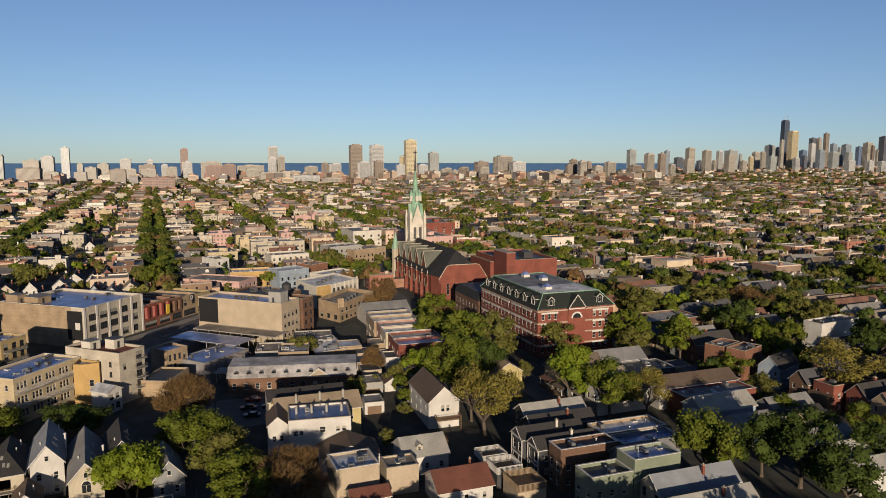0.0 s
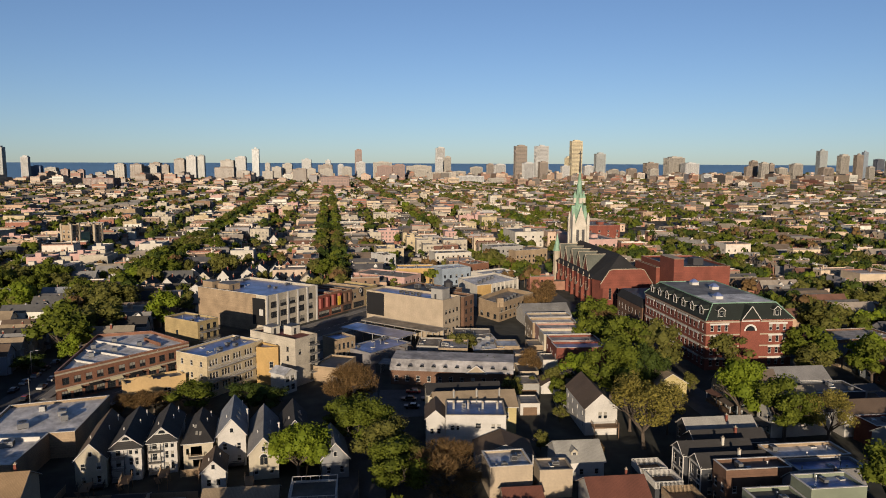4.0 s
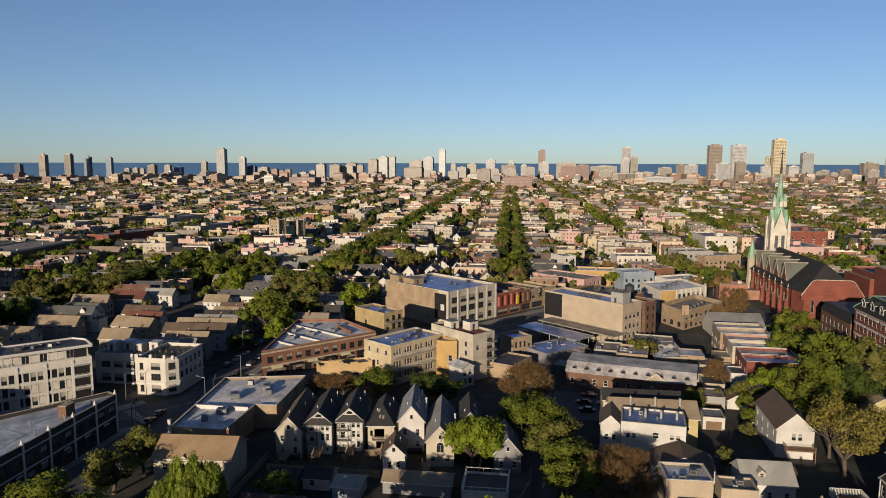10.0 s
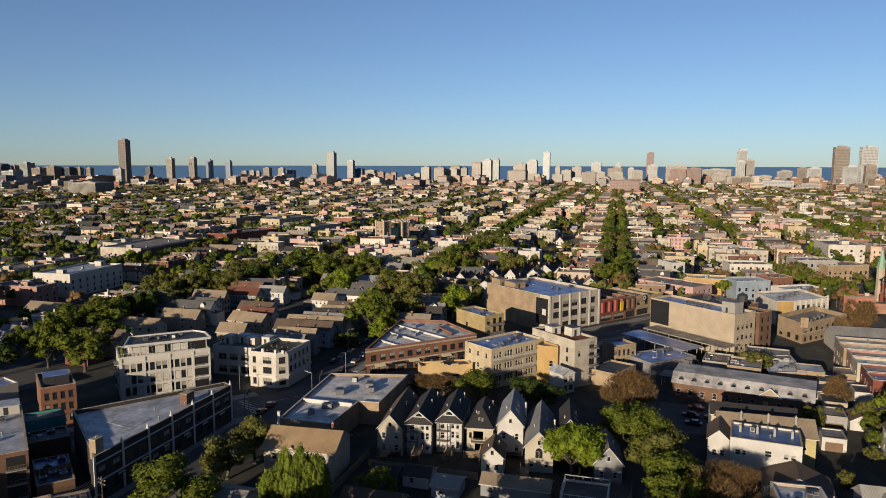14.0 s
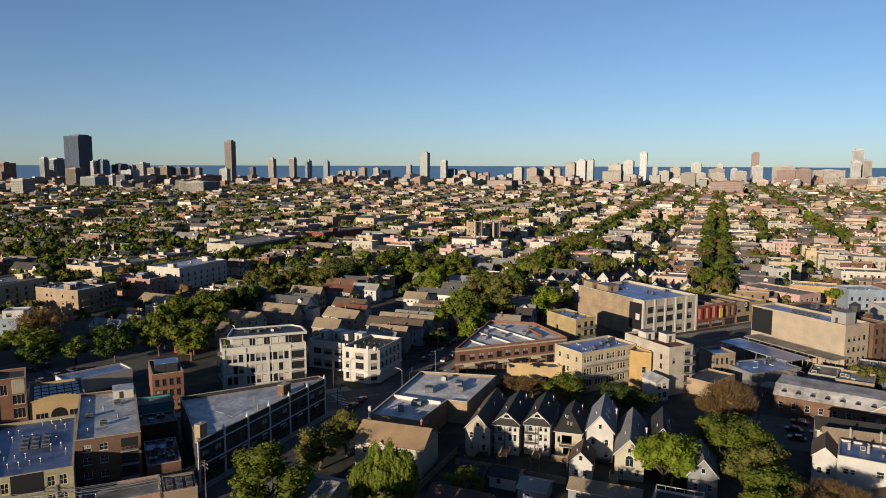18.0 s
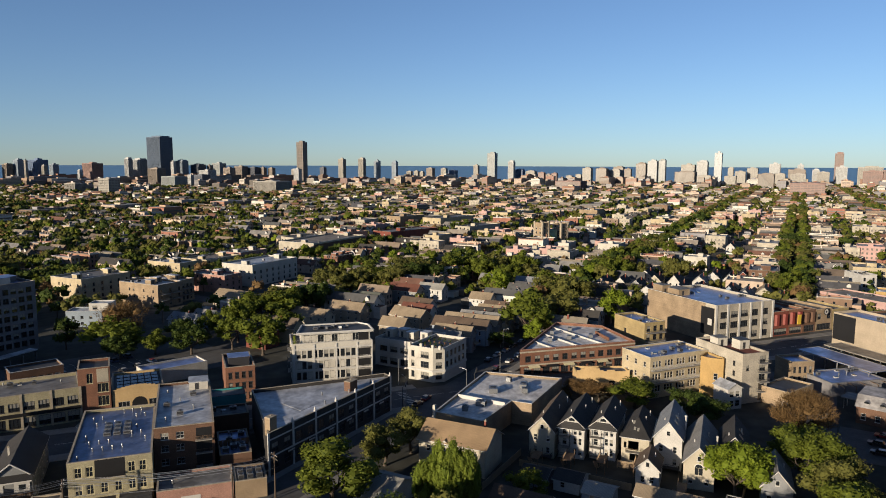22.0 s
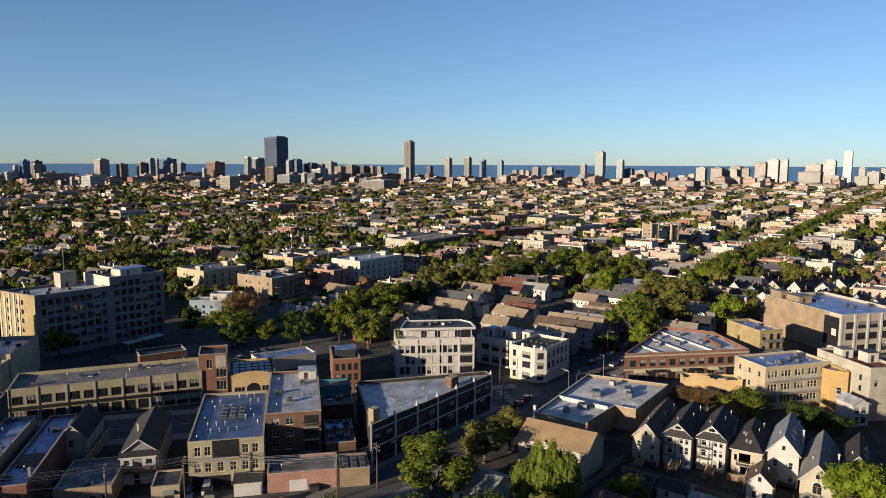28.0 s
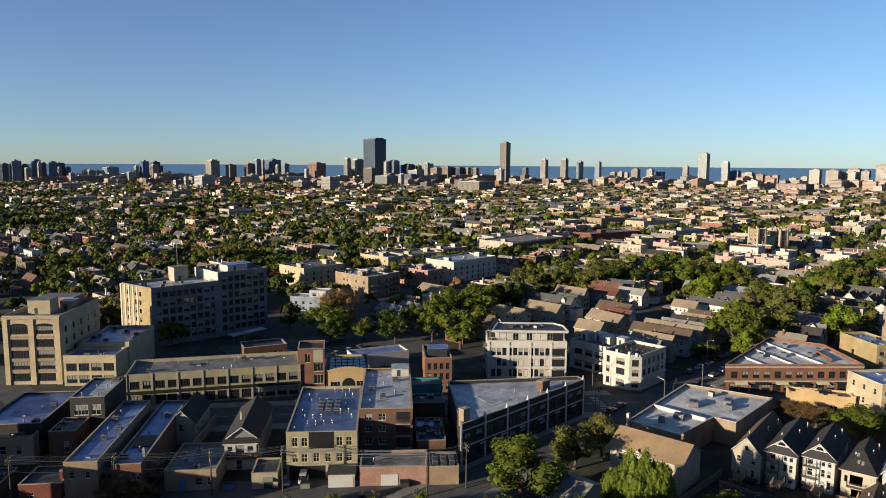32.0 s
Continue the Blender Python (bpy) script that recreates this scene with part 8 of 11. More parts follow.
s.box(4.6, 4.6, 22.12, 26.4, 19, 22.2)
part("roof_membrane", s, "flat_membrane", root)

# ---- row of gabled houses, gable ends to the west ----
for lab, y, x, w, d, ev, rd, wl, rf, lv in (
        ("white gabled house with a brown roof", 60.4, 151.0, 6.2, 22, 6.6, 10.0, "siding_cream", "shingle_brown", 1),
        ("white frame house with a dark roof and rear balconies", 54.0, 154.0, 6.2, 18, 8.0, 10.6, "siding_white", "shingle_dark", 3),
        ("white frame house with a dark roof and stacked rear porches", 47.2, 157.0, 6.2, 16, 8.0, 10.8, "siding_white", "shingle_dark", 3),
        ("pale grey house with a dark hipped gable and porch", 39.8, 158.0, 6.4, 14, 6.8, 9.8, "siding_cream", "shingle_dark", 2),
        ("tall white gabled house with a blue-grey roof", 32.4, 159.0, 6.2, 17, 7.6, 11.4, "siding_white", "shingle_blue", 1),
        ("cream gabled house with an arched window and grey roof", 24.4, 151.5, 6.4, 22, 6.0, 9.6, "siding_cream", "shingle_grey", 0),
        ("dark gabled house with skylights", 18.2, 160.0, 6.2, 15, 6.6, 10.2, "siding_dark", "shingle_dark", 0),
        ("small cottage with a white-trimmed gable", 8.6, 150.3, 6.0, 12, 4.6, 8.2, "siding_grey", "shingle_grey", 0),
        ("small white rear cottage with a dark roof", 33.6, 146.8, 5.0, 8, 4.4, 6.8, "siding_white", "shingle_brown", 0)):
    root = site("gabled_house", lab, "house", x - 0.38, y, -83, w, d, "gabled houses in a row")
    rows = 2 if ev > 6.2 else 1
    clipped, hipped = "rear balconies" in lab or "stacked" in lab, "hipped" in lab
    wins = {0: grid(w, 2, rows, 0.9, 1.5, 1.2, 2.9, 1.1), 3: grid(d, 3, rows, 0.8, 1.3, 1.4, 2.9, 2.5), 1: grid(d, 3, rows, 0.8, 1.3, 1.4, 2.9, 2.5)}
    if clipped:
        wins[0] = [(3.6 + c * 1.2, 4.4 + c * 1.2, z, z + 1.7) for c in (0, 1) for z in (0.9, 3.5, 5.9)] + [(0.9, 2.0, z, z + 2.0) for z in (3.2, 5.7)]
    if hipped:
        wins[0] = [(2.0, 4.4, 0.8, 2.8), (1.6, 4.0, 3.4, 5.6), (0.6, 1.2, 3.8, 5.2)]
        s = Shape()
        for q in range(4):
            facade(s, rect(w, d)[q], rect(w, d)[(q + 1) % 4], 0, ev, [o for o in wins.get(q, []) if o[3] < ev])
        s.face([(w, d, ev), (0, d, ev), (w / 2, d, rd)])
        part("wall", s, wl, root)
        s = Shape()
        e0, m, top = ev - 0.1, w / 2, rd + 0.12
        c0, c1, c2, c3 = (-0.4, -1.2, e0), (w + 0.4, -1.2, e0), (w + 0.4, d + 0.3, e0), (-0.4, d + 0.3, e0)
        r0, r1 = (m, 5.2, top), (m, d + 0.3, top)
        s.face([c0, c1, r0])
        s.face([c1, c2, r1, r0])
        s.face([c3, c0, r0, r1])
        s.face([c0, c3, c2, c1], 1)
        s.face([c2, c3, r1], 1)
        part("roof", s, [rf, "trim"], root)
        for xx, yy in ((2.6, 1.2), (3.4, 1.0), (2.2, 3.0)):
            zz = e0 + (yy + 1.2) / 6.4 * (top - e0) + 0.06
            k = (top - e0) / 6.4
            s = Shape()
            s.slab((xx, yy, zz), (xx + 0.5, yy, zz), (xx + 0.5, yy + 0.9, zz + 0.9 * k), (xx, yy + 0.9, zz + 0.9 * k), 0.06)
            part("skylight", s, "blind", root)
        for a_, b_ in ((c0, c1), (c1, c2)):
            s = Shape()
            s.bar(a_, b_, 0.09, 4)
            part("gutter", s, "trim", root)
        balcony(root, (0, 0), (w, 0), 1.2, 3.2, 3.4, 1.3, "wood")
    else:
        gable_body(root, w, d, ev, rd, wl, rf, wins, over=0.35)
        s = Shape()
        for xe in (-0.35, w + 0.35):
            s.bar((xe, -0.38, ev - 0.25), (w / 2, -0.38, rd + 0.05), 0.1, 4)
        part("barge_board", s, "trim", root)
    if not clipped and not hipped:
        wm, pm = window_meshes(0.8, 1.1, "s", "trim")
        ob = part("attic_window", wm, None, root)
        ob.matrix_basis = pose(w / 2 - 0.4, -0.12, ev + 0.5)
        part("pane", pm, None, root).matrix_basis = pose(w / 2 - 0.4, -0.17, ev + 0.5)
    if clipped:
        k = 0.42
        zt, hw = ev + k * (rd - ev), (1 - k) * w / 2
        s = Shape()
        s.slab((-0.4, -1.25, ev - 0.35), (w + 0.4, -1.25, ev - 0.35), (w / 2 + hw, -0.1, zt), (w / 2 - hw, -0.1, zt), 0.14)
        part("pent_roof", s, rf, root)
        s = Shape()
        s.bar((-0.4, -1.3, ev - 0.4), (w + 0.4, -1.3, ev - 0.4), 0.1, 4)
        s.bar((w / 2 - hw, -0.16, zt + 0.08), (w / 2 + hw, -0.16, zt + 0.08), 0.09, 4)
        part("pediment_trim", s, "trim", root)
        s = Shape()
        for q in range(6):
            a0, a1 = math.pi * q / 6, math.pi * (q + 1) / 6
            s.face([(w / 2, -0.06, zt + 0.2), (w / 2 + 0.75 * math.cos(a0), -0.06, zt + 0.2 + 0.75 * math.sin(a0)), (w / 2 + 0.75 * math.cos(a1), -0.06, zt + 0.2 + 0.75 * math.sin(a1))])
        part("fan_window", s, "glass", root, "half-round attic window")
        for z in (0.6, 3.0, 5.5):
            balcony(root, (0, 0), (w, 0), 0.2, z, 2.7, 1.4, "trim_dark")
        for xx in (0.2, 2.9):
            s = Shape()
            s.box(xx - 0.08, -1.4, 0, xx + 0.08, -1.24, ev - 0.5)
            part("post", s, "trim_dark", root)
    elif lv == 1:
        porch(root, 0.5, w - 0.4, 0, 1.6, lv, 2.7, "trim_dark", 0.3)
    kk = (rd - ev) / (w / 2)
    for fx, fy, hh in ((0.74, 0.55, 1.1), (0.3, 0.3, 0.8), (0.82, 0.88, 1.6))[:3 if lv else 2]:
        s = Shape()
        zb = rd - abs(fx - 0.5) * w * kk - 0.1
        s.tube(w * fx, d * fy, zb, zb + hh, 0.13, 0.13, 7)
        part("flue", s, "trim", root, "white roof flue pipe")
    if "blue-grey" in lab or "arched" in lab:
        s = Shape()
        s.tube(w + 0.25, d * 0.45, 0, rd - 0.8, 0.22, 0.2, 8)
        s.tube(w + 0.25, d * 0.45, rd - 0.8, rd - 0.5, 0.32, 0.26, 8)
        part("side_flue", s, "trim", root, "tall white flue up the side wall")
    if "skylights" in lab or "blue-grey" in lab or "arched" in lab:
        for yy in (4.0, 7.5):
            s = Shape()
            s.slab((w * 0.8, yy, rd - (w * 0.3) * kk + 0.22), (w * 0.65, yy, rd - (w * 0.15) * kk + 0.22), (w * 0.65, yy + 1.2, rd - (w * 0.15) * kk + 0.22), (w * 0.8, yy + 1.2, rd - (w * 0.3) * kk + 0.22), 0.08)
            part("skylight", s, "blind", root)
    if "arched" in lab:
        s = Shape()
        for q in range(8):
            a0, a1 = math.pi * q / 8, math.pi * (q + 1) / 8
            for q0, q1, mm in ((0, 0.8, 1), (0.8, 1.0, 0)):
                s.face([(w / 2 + q0 * math.cos(a0), -0.05, 5.0 + q0 * math.sin(a0)), (w / 2 + q1 * math.cos(a0), -0.05, 5.0 + q1 * math.sin(a0)), (w / 2 + q1 * math.cos(a1), -0.05, 5.0 + q1 * math.sin(a1)), (w / 2 + q0 * math.cos(a1), -0.05, 5.0 + q0 * math.sin(a1))], mm)
        for xx in (-0.8, 0.05):
            s.box(w / 2 + xx, -0.05, 3.4, w / 2 + xx + 0.75, -0.01, 4.95, 1)
        part("arched_window", s, ["trim", "glass"], root)
    if "hipped" in lab:
        for q in range(7):
            s = Shape()
            s.box(-0.4, -3.6, 0.25 + q * 0.24, w + 0.2, -3.5, 0.41 + q * 0.24)
            part("deck_board", s, "wood_pale", root)
        for xx in (-0.3, w * 0.5, w + 0.1):
            s = Shape()
            s.box(xx - 0.07, -3.5, 0, xx + 0.07, -3.36, 2.0)
            part("deck_post", s, "wood_pale", root)

# ---- houses and garages south of the middle ----
def plain_gable(name, lab, x, y, rot, w, d, ev, rd, wl, rf, wins=None, over=0.35):
    root = site(name, lab, "house", x, y, rot, w, d)
    gable_body(root, w, d, ev, rd, wl, rf, wins if wins is not None else {0: grid(w, 2, 2 if ev > 5.6 else 1, 0.9, 1.4, 1.2, 2.8, 1.0), 1: grid(d, 3, 1, 0.8, 1.3, 1.6, 2.8, 2.0), 3: grid(d, 3, 1, 0.8, 1.3, 1.6, 2.8, 2.0)}, over=over)
    return root


def plain_flat(name, lab, x, y, rot, w, d, h, wl, rf, wins=None, par=0.6, cop="stone", clutter=2):
    root = site(name, lab, "house", x, y, rot, w, d)
    n = max(1, int(h / 3.3))
    flat_block(root, rect(w, d), h, wl, rf, wins if wins is not None else {0: grid(w, max(2, int(w / 3)), n, 0.95, 1.5, 1.1, 3.1, 1.0), 3: grid(d, max(2, int(d / 4)), n, 0.9, 1.4, 1.2, 3.1, 1.5)}, par, cop)
    if w > 3.2 and d > 3.2 and clutter:
        roof_clutter(root, w, d, h, clutter, RR)
    return root


root = plain_flat("white_flat", "white-painted two-storey flat with small rear windows", 161.4, -20.3, -97, 14.6, 10.5, 9.0, "siding_white", "flat_slate", {0: [(1.2, 2.2, 5.6, 6.8), (2.6, 3.4, 5.6, 6.8), (7.2, 8.6, 6.0, 7.4), (11.0, 12.0, 6.0, 7.2), (12.4, 13.4, 6.0, 7.2)]}, 0.4)
for k in range(4):
    chimney(root, 2.0 + k * 3.6, 5.5, 9.0, 10.6, 0.5, 0.5, "stucco_grey")
root = site("olive_roof_house", "long house with a plain olive-brown shingle roof", "house", 171.4, -40.0, 0, 9.6, 21)
gable_body(root, 9.6, 21, 7.4, 10.2, "siding_yellow", "shingle_tan", {3: grid(21, 5, 1, 1.0, 1.5, 4.2, 3, 2)}, over=0.5)
for k in range(3):
    chimney(root, 3.0, 4 + k * 6, 8.6, 11.0, 0.45, 0.45, "stucco_grey")
root = site("dark_roof_house", "long house with a black tar roof", "house", 181.6, -38.0, 0, 8.6, 20)
gable_body(root, 8.6, 20, 7.6, 9.4, "siding_cream", "shingle_dark", {}, over=0.4)
root = plain_gable("small_white_house", "narrow white house with tall side windows", 163.5, -15.8, -95, 4.6, 9, 8.0, 10.0, "siding_white", "shingle_brown")
root = plain_gable("low_brown_house", "low house with a brown hipped roof", 150.0, -26.0, -95, 13, 9, 3.8, 6.4, "siding_white", "shingle_brown", {})
root = plain_gable("white_gable_house", "white gabled house with a brown roof and wooden rear deck", 168.0, -57.2, -92, 8.4, 19, 7.2, 11.0, "siding_white", "shingle_brown", {0: [(3.4, 4.4, 4.4, 6.2), (4.8, 5.8, 4.4, 6.2)], 3: grid(19, 4, 2, 0.8, 1.3, 1.6, 2.9, 2.0)})
porch(root, 1.5, 8.0, 0, 3.0, 1, 3.0, "wood", 2.6)
root = site("grey_roof_cottage", "white cottage with a pale grey roof and one dormer", "house", 143.0, -53.4, 0, 9.6, 10.2)
gable_body(root, 9.6, 10.2, 4.4, 7.4, "siding_white", "shingle_pale", {3: grid(10.2, 3, 1, 0.9, 1.3, 1.4, 3, 1.2)}, over=0.4)
dormer(root, 1.4, 6.4, 4.9, -1, 1.5, 2.4, 1.3, "siding_cream", "shingle_pale")
plain_flat("cream_garage", "cream flat-roofed coach house with a white parapet", 136.9, -26.6, -88, 9.2, 8.4, 6.4, "stucco_tan", "flat_white", {}, 0.5, "trim", 2)
plain_flat("cream_shed", "small cream stucco outbuilding", 136.0, -37.0, -92, 7.0, 6.0, 5.8, "stucco_tan", "flat_tan", {}, 0.3, "stone", 1)
root = site("red_roof_house", "white house with a red-brown shingle roof", "house", 126.4, -57.0, 0, 9.0, 11.8)
gable_body(root, 9.0, 11.8, 3.8, 6.6, "siding_white", "shingle_red", {3: grid(11.8, 3, 1, 0.9, 1.3, 1.2, 3, 1.4)}, over=0.45)
chimney(root, 5.5, 3, 5.2, 7.4, 0.4, 0.4)
root = site("red_shed", "small garage with a rusty red roof", "garage", 131.0, -36.5, 0, 5, 8)
gable_body(root, 5, 8, 2.6, 4.0, "stucco_tan", "shingle_red", {}, over=0.3)

# tight row facing the cross street
for nm, lab, x, y, w, d, ev, rd, wl, rf in (
        ("dark_row_house", "narrow black gabled row house with white trim", 142.6, -69.0, 5.2, 16, 7.4, 9.4, "siding_dark", "shingle_dark"),
        ("dark_row_house", "narrow black gabled row house with white window frames", 136.4, -70.0, 5.0, 15, 7.2, 9.2, "siding_dark", "shingle_dark"),
        ("pale_roof_house", "narrow house with a pale cream ridge roof", 156.6, -76.5, 6.2, 17, 7.2, 9.4, "siding_dark", "shingle_pale"),
        ("grey_roof_house", "narrow house with a grey shingle roof", 149.4, -75.0, 5.6, 17, 7.0, 9.0, "siding_dark", "shingle_dark"),
        ("grey_gable_house", "grey gabled house with a steep roof", 125.4, -84.0, 6.0, 14, 7.0, 9.6, "siding_grey", "shingle_grey"),
        ("blue_grey_house", "cream gabled house with a blue-grey roof", 112.0, -82.5, 6.4, 19, 6.6, 9.4, "siding_cream", "shingle_blue"),
        ("teal_gable_house", "white gabled house with pale green-grey roofing", 104.6, -81.5, 6.6, 18, 6.0, 8.4, "siding_white", "shingle_pale")):
    root = site(nm, lab, "house", x, y, 180, w, d, "row houses on the cross street")
    gable_body(root, w, d, ev, rd, wl, rf, {0: grid(w, 2, 2, 1.3, 2.1, 0.9, 3.2, 0.6), 1: grid(d, 4, 2, 0.9, 1.4, 1.3, 3.0, 1.6)}, over=0.35)
    s = Shape()
    for sg in (0, 1):
        xe = -0.35 if sg == 0 else w + 0.35
        s.bar((xe, -0.38, ev - 0.2), (w / 2, -0.38, rd + 0.05), 0.09, 4)
    part("barge_board", s, "trim", root)
    if "black" in lab:
        for xx in (0.0, w):
            s = Shape()
            s.box(xx - 0.12, -0.14, 0, xx + 0.12, 0.06, ev + 0.1)
            part("corner_board", s, "trim", root)
        s = Shape()
        s.box(-0.1, -0.16, ev - 0.35, w + 0.1, -0.02, ev)
        s.box(-0.1, -0.16, 3.2, w + 0.1, -0.02, 3.5)
        part("fascia", s, "trim", root)
    chimney(root, w * 0.7, d * 0.6, ev + 0.5, rd + 0.8, 0.5, 0.5, "stucco_white" if "black" in lab else "brick_red")
for lab, x, y, w, d, h, wl, rf in (
        ("brown brick flat with a sunken roof terrace", 130.4, -72.0, 5.2, 14, 8.6, "brick_brown", "flat_dark"),
        ("tan flat with pale parapets and skylights", 138.4, -86.5, 7.0, 17, 7.8, "brick_tan", "flat_white"),
        ("grey-green flat with a stepped parapet and roof deck", 118.4, -71.5, 6.2, 9.5, 8.2, "siding_green", "flat_dark"),
        ("tall grey-green flat with a bright blue-grey roof", 118.4, -81.2, 6.2, 11, 10.4, "siding_green", "flat_silver"),
        ("long flat with a blue-grey roof and vents", 131.5, -88.0, 5.6, 15, 7.4, "siding_grey", "flat_silver")):
    root = site("flat_row_house", lab, "house", x, y, 180, w, d, "row houses on the cross street")
    flat_block(root, rect(w, d), h, wl, rf, {0: grid(w, 2, 2, 1.1, 1.8, 1.2, 3.2, 0.7), 1: grid(d, 3, 2, 0.9, 1.4, 1.3, 3.2, 1.5)}, 0.7, "trim")
    roof_clutter(root, w, d, h, 2, RR)
for x, y, w, d in ((129.0, -60.5, 7.0, 6.5), (136.5, -60.0, 5.5, 6.0), (142.5, -59.5, 5.0, 6.0)):
    root = site("roof_deck_garage", "garage with a fenced wooden roof deck", "garage", x, y, 180, w, d, "deck garages")
    s = Shape()
    s.box(0, 0, 0, w, d, 3.2)
    part("wall", s, "stucco_tan" if w > 6 else "siding_dark", root)
    fence = Shape()
    for ax, ay, bx, by in ((0, 0, w, 0), (w, 0, w, d), (w, d, 0, d), (0, d, 0, 0)):
        n = int(math.hypot(bx - ax, by - ay) / 0.28)
        for i in range(n):
            f0 = i / n
            px_, py_ = ax + (bx - ax) * f0, ay + (by - ay) * f0
            fence.bar((px_, py_, 3.2), (px_, py_, 4.7), 0.09, 4)
        fence.bar((ax, ay, 4.75), (bx, by, 4.75), 0.07, 4)
    part("fence", fence, "wood_pale" if w > 6 else "trim", root)
    for i in range(int(w / 0.6)):
        s = Shape()
        s.box(0.1 + i * 0.6, 0.1, 3.2, 0.62 + i * 0.6, d - 0.1, 3.26)
        part("deck_board", s, "wood", root)

# houses further south
plain_flat("white_walkup", "white-painted three-storey walk-up with dark roof", 188.5, -206.0, 188, 7.0, 21, 12.6, "siding_white", "flat_dark")
for k in range(2):
    plain_flat("brick_two_flat", "red-brown brick two-flat with square rear porches", 183.5 - k * 6.5, -158.5 - k * 3.0, 200, 6.2, 11, 9.6, "brick_orange", "flat_tan")
plain_gable("blue_frame_house", "pale blue frame house with a dark roof", 168.0, -166.0, 200, 7.0, 13, 6.4, 10.0, "siding_blue", "shingle_dark")
plain_gable("blue_frame_cottage", "pale blue frame cottage with dark roof", 168.0, -187.0, 200, 6.6, 12, 5.0, 8.6, "siding_blue", "shingle_dark")
root = site("grey_ridge_house", "long house with a grey-green shingle roof", "house", 188.0, -139.0, 0, 9.0, 17.0)
gable_body(root, 9, 17, 6.0, 8.8, "siding_grey", "shingle_grey", {3: grid(17, 4, 1, 1, 1.4, 2.6, 3, 1.6)})
root = site("black_flat", "low dark flat with white-edged roof", "house", 177.0, -142.0, 0, 10, 16)
flat_block(root, rect(10, 16), 5.2, "siding_dark", "flat_dark", {}, 0.5, "trim")
roof_clutter(root, 10, 16, 5.2, 3, RR)
root = site("brown_ridge_house", "long two-storey house with a brown and white roof", "house", 159.5, -150.0, 0, 8.0, 27)
gable_body(root, 8, 27, 6.2, 8.6, "siding_white", "shingle_brown", {3: grid(27, 6, 1, 1, 1.3, 3.4, 3, 2)})
root = site("red_flat", "long low red-painted flat with rooftop vents", "house", 151.0, -149.0, 0, 7.6, 24)
flat_block(root, rect(7.6, 24), 5.6, "brick_red", "flat_grey", {3: grid(24, 5, 1, 1, 1.3, 2.4, 3, 2)}, 0.6, "trim")
roof_clutter(root, 7.6, 24, 5.6, 4, RR)
root = site("green_roof_house", "white house with a pale green-grey roof", "house", 141.0, -139.5, 0, 8.4, 17)
gable_body(root, 8.4, 17, 5.8, 8.6, "siding_blue", "shingle_pale", {3: grid(17, 4, 1, 1, 1.3, 2.4, 3, 2)})
root = site("low_white_house", "low white house with a brown hatch on its roof", "house", 130.0, -136.0, 0, 8.0, 11)
gable_body(root, 8, 11, 5.0, 7.2, "siding_white", "shingle_grey", {3: grid(11, 3, 1, 0.9, 1.2, 2.0, 3, 1.6)})
for k, (x, y, w, d, ev, rd, rf) in enumerate(((117.5, -147.5, 7.5, 13, 4.6, 6.8, "shingle_grey"), (109.6, -146, 6.6, 14, 4.8, 7.0, "shingle_pale"), (102.0, -143, 6.6, 13, 4.6, 6.6, "shingle_pale"), (125.6, -150, 6.6, 13, 5.0, 7.2, "shingle_tan"), (133, -156, 7, 15, 3.4, 5.6, "shingle_dark"), (141, -160, 7, 14, 3.4, 5.8, "shingle_grey"))):
    root = site("yard_house", ("house with a weathered grey roof", "house with a pale membrane roof", "house with a pale roof and dark yard", "house with a tan shingle roof", "house with a black shingle roof", "house with a grey shingle roof")[k] + " among trees", "house", x, y, 0, w, d)
    gable_body(root, w, d, ev, rd, "siding_grey" if k % 2 else "siding_white", rf, {3: grid(d, 3, 1, 0.9, 1.3, 1.6, 3, 2)})

# mews of dormered brick cottages and stepped row houses
root = site("dormer_row", "long brick row with a silver roof and many small round dormers", "row house", 215.5, -9.6, -103, 38, 12)
P = rect(38, 12)
flat_block(root, P, 4.8, "brick_brown", "flat_tan", {0: grid(38, 11, 1, 1.2, 1.8, 1.2, 3, 1.2)}, 0.1, "stone", "s")
s = Shape()
s.face([(-0.4, -0.5, 4.7), (38.4, -0.5, 4.7), (38.4, 3.2, 7.4), (-0.4, 3.2, 7.4)])
s.face([(-0.4, 3.2, 7.4), (38.4, 3.2, 7.4), (38.4, 12.3, 7.6), (-0.4, 12.3, 7.6)])
s.face([(-0.4, -0.5, 4.7), (-0.4, 3.2, 7.4), (-0.4, 12.3, 7.6), (-0.4, 12.3, 4.7)])
s.face([(38.4, 12.3, 4.7), (38.4, 12.3, 7.6), (38.4, 3.2, 7.4), (38.4, -0.5, 4.7)])
part("mansard", s, "flat_pale", root)
for k in range(10):
    s = Shape()
    x = 2.4 + k * 3.7
    for i in range(8):
        a0, a1 = math.pi * i / 8, math.pi * (i + 1) / 8
        p0, p1 = (x - 0.7 * math.cos(a0), 5.8 + 0.7 * math.sin(a0)), (x - 0.7 * math.cos(a1), 5.8 + 0.7 * math.sin(a1))
        s.face([(p0[0], 0.2, p0[1]), (p1[0], 0.2, p1[1]), (p1[0], 2.6, p1[1]), (p0[0], 2.6, p0[1])])
        s.face([(p0[0], 0.3, p0[1]), (p1[0], 0.3, p1[1]), (x, 0.3, 5.8)], 1)
    part("round_dormer", s, ["flat_pale", "glass"], root)
s = Shape()
s.face([(24, -0.7, 4.6), (30, -0.7, 4.6), (27, -0.7, 7.0)])
part("pediment", s, "siding_tan", root)
s = Shape()
s.bar((23.7, -0.75, 4.5), (27, -0.75, 7.1), 0.16, 4)
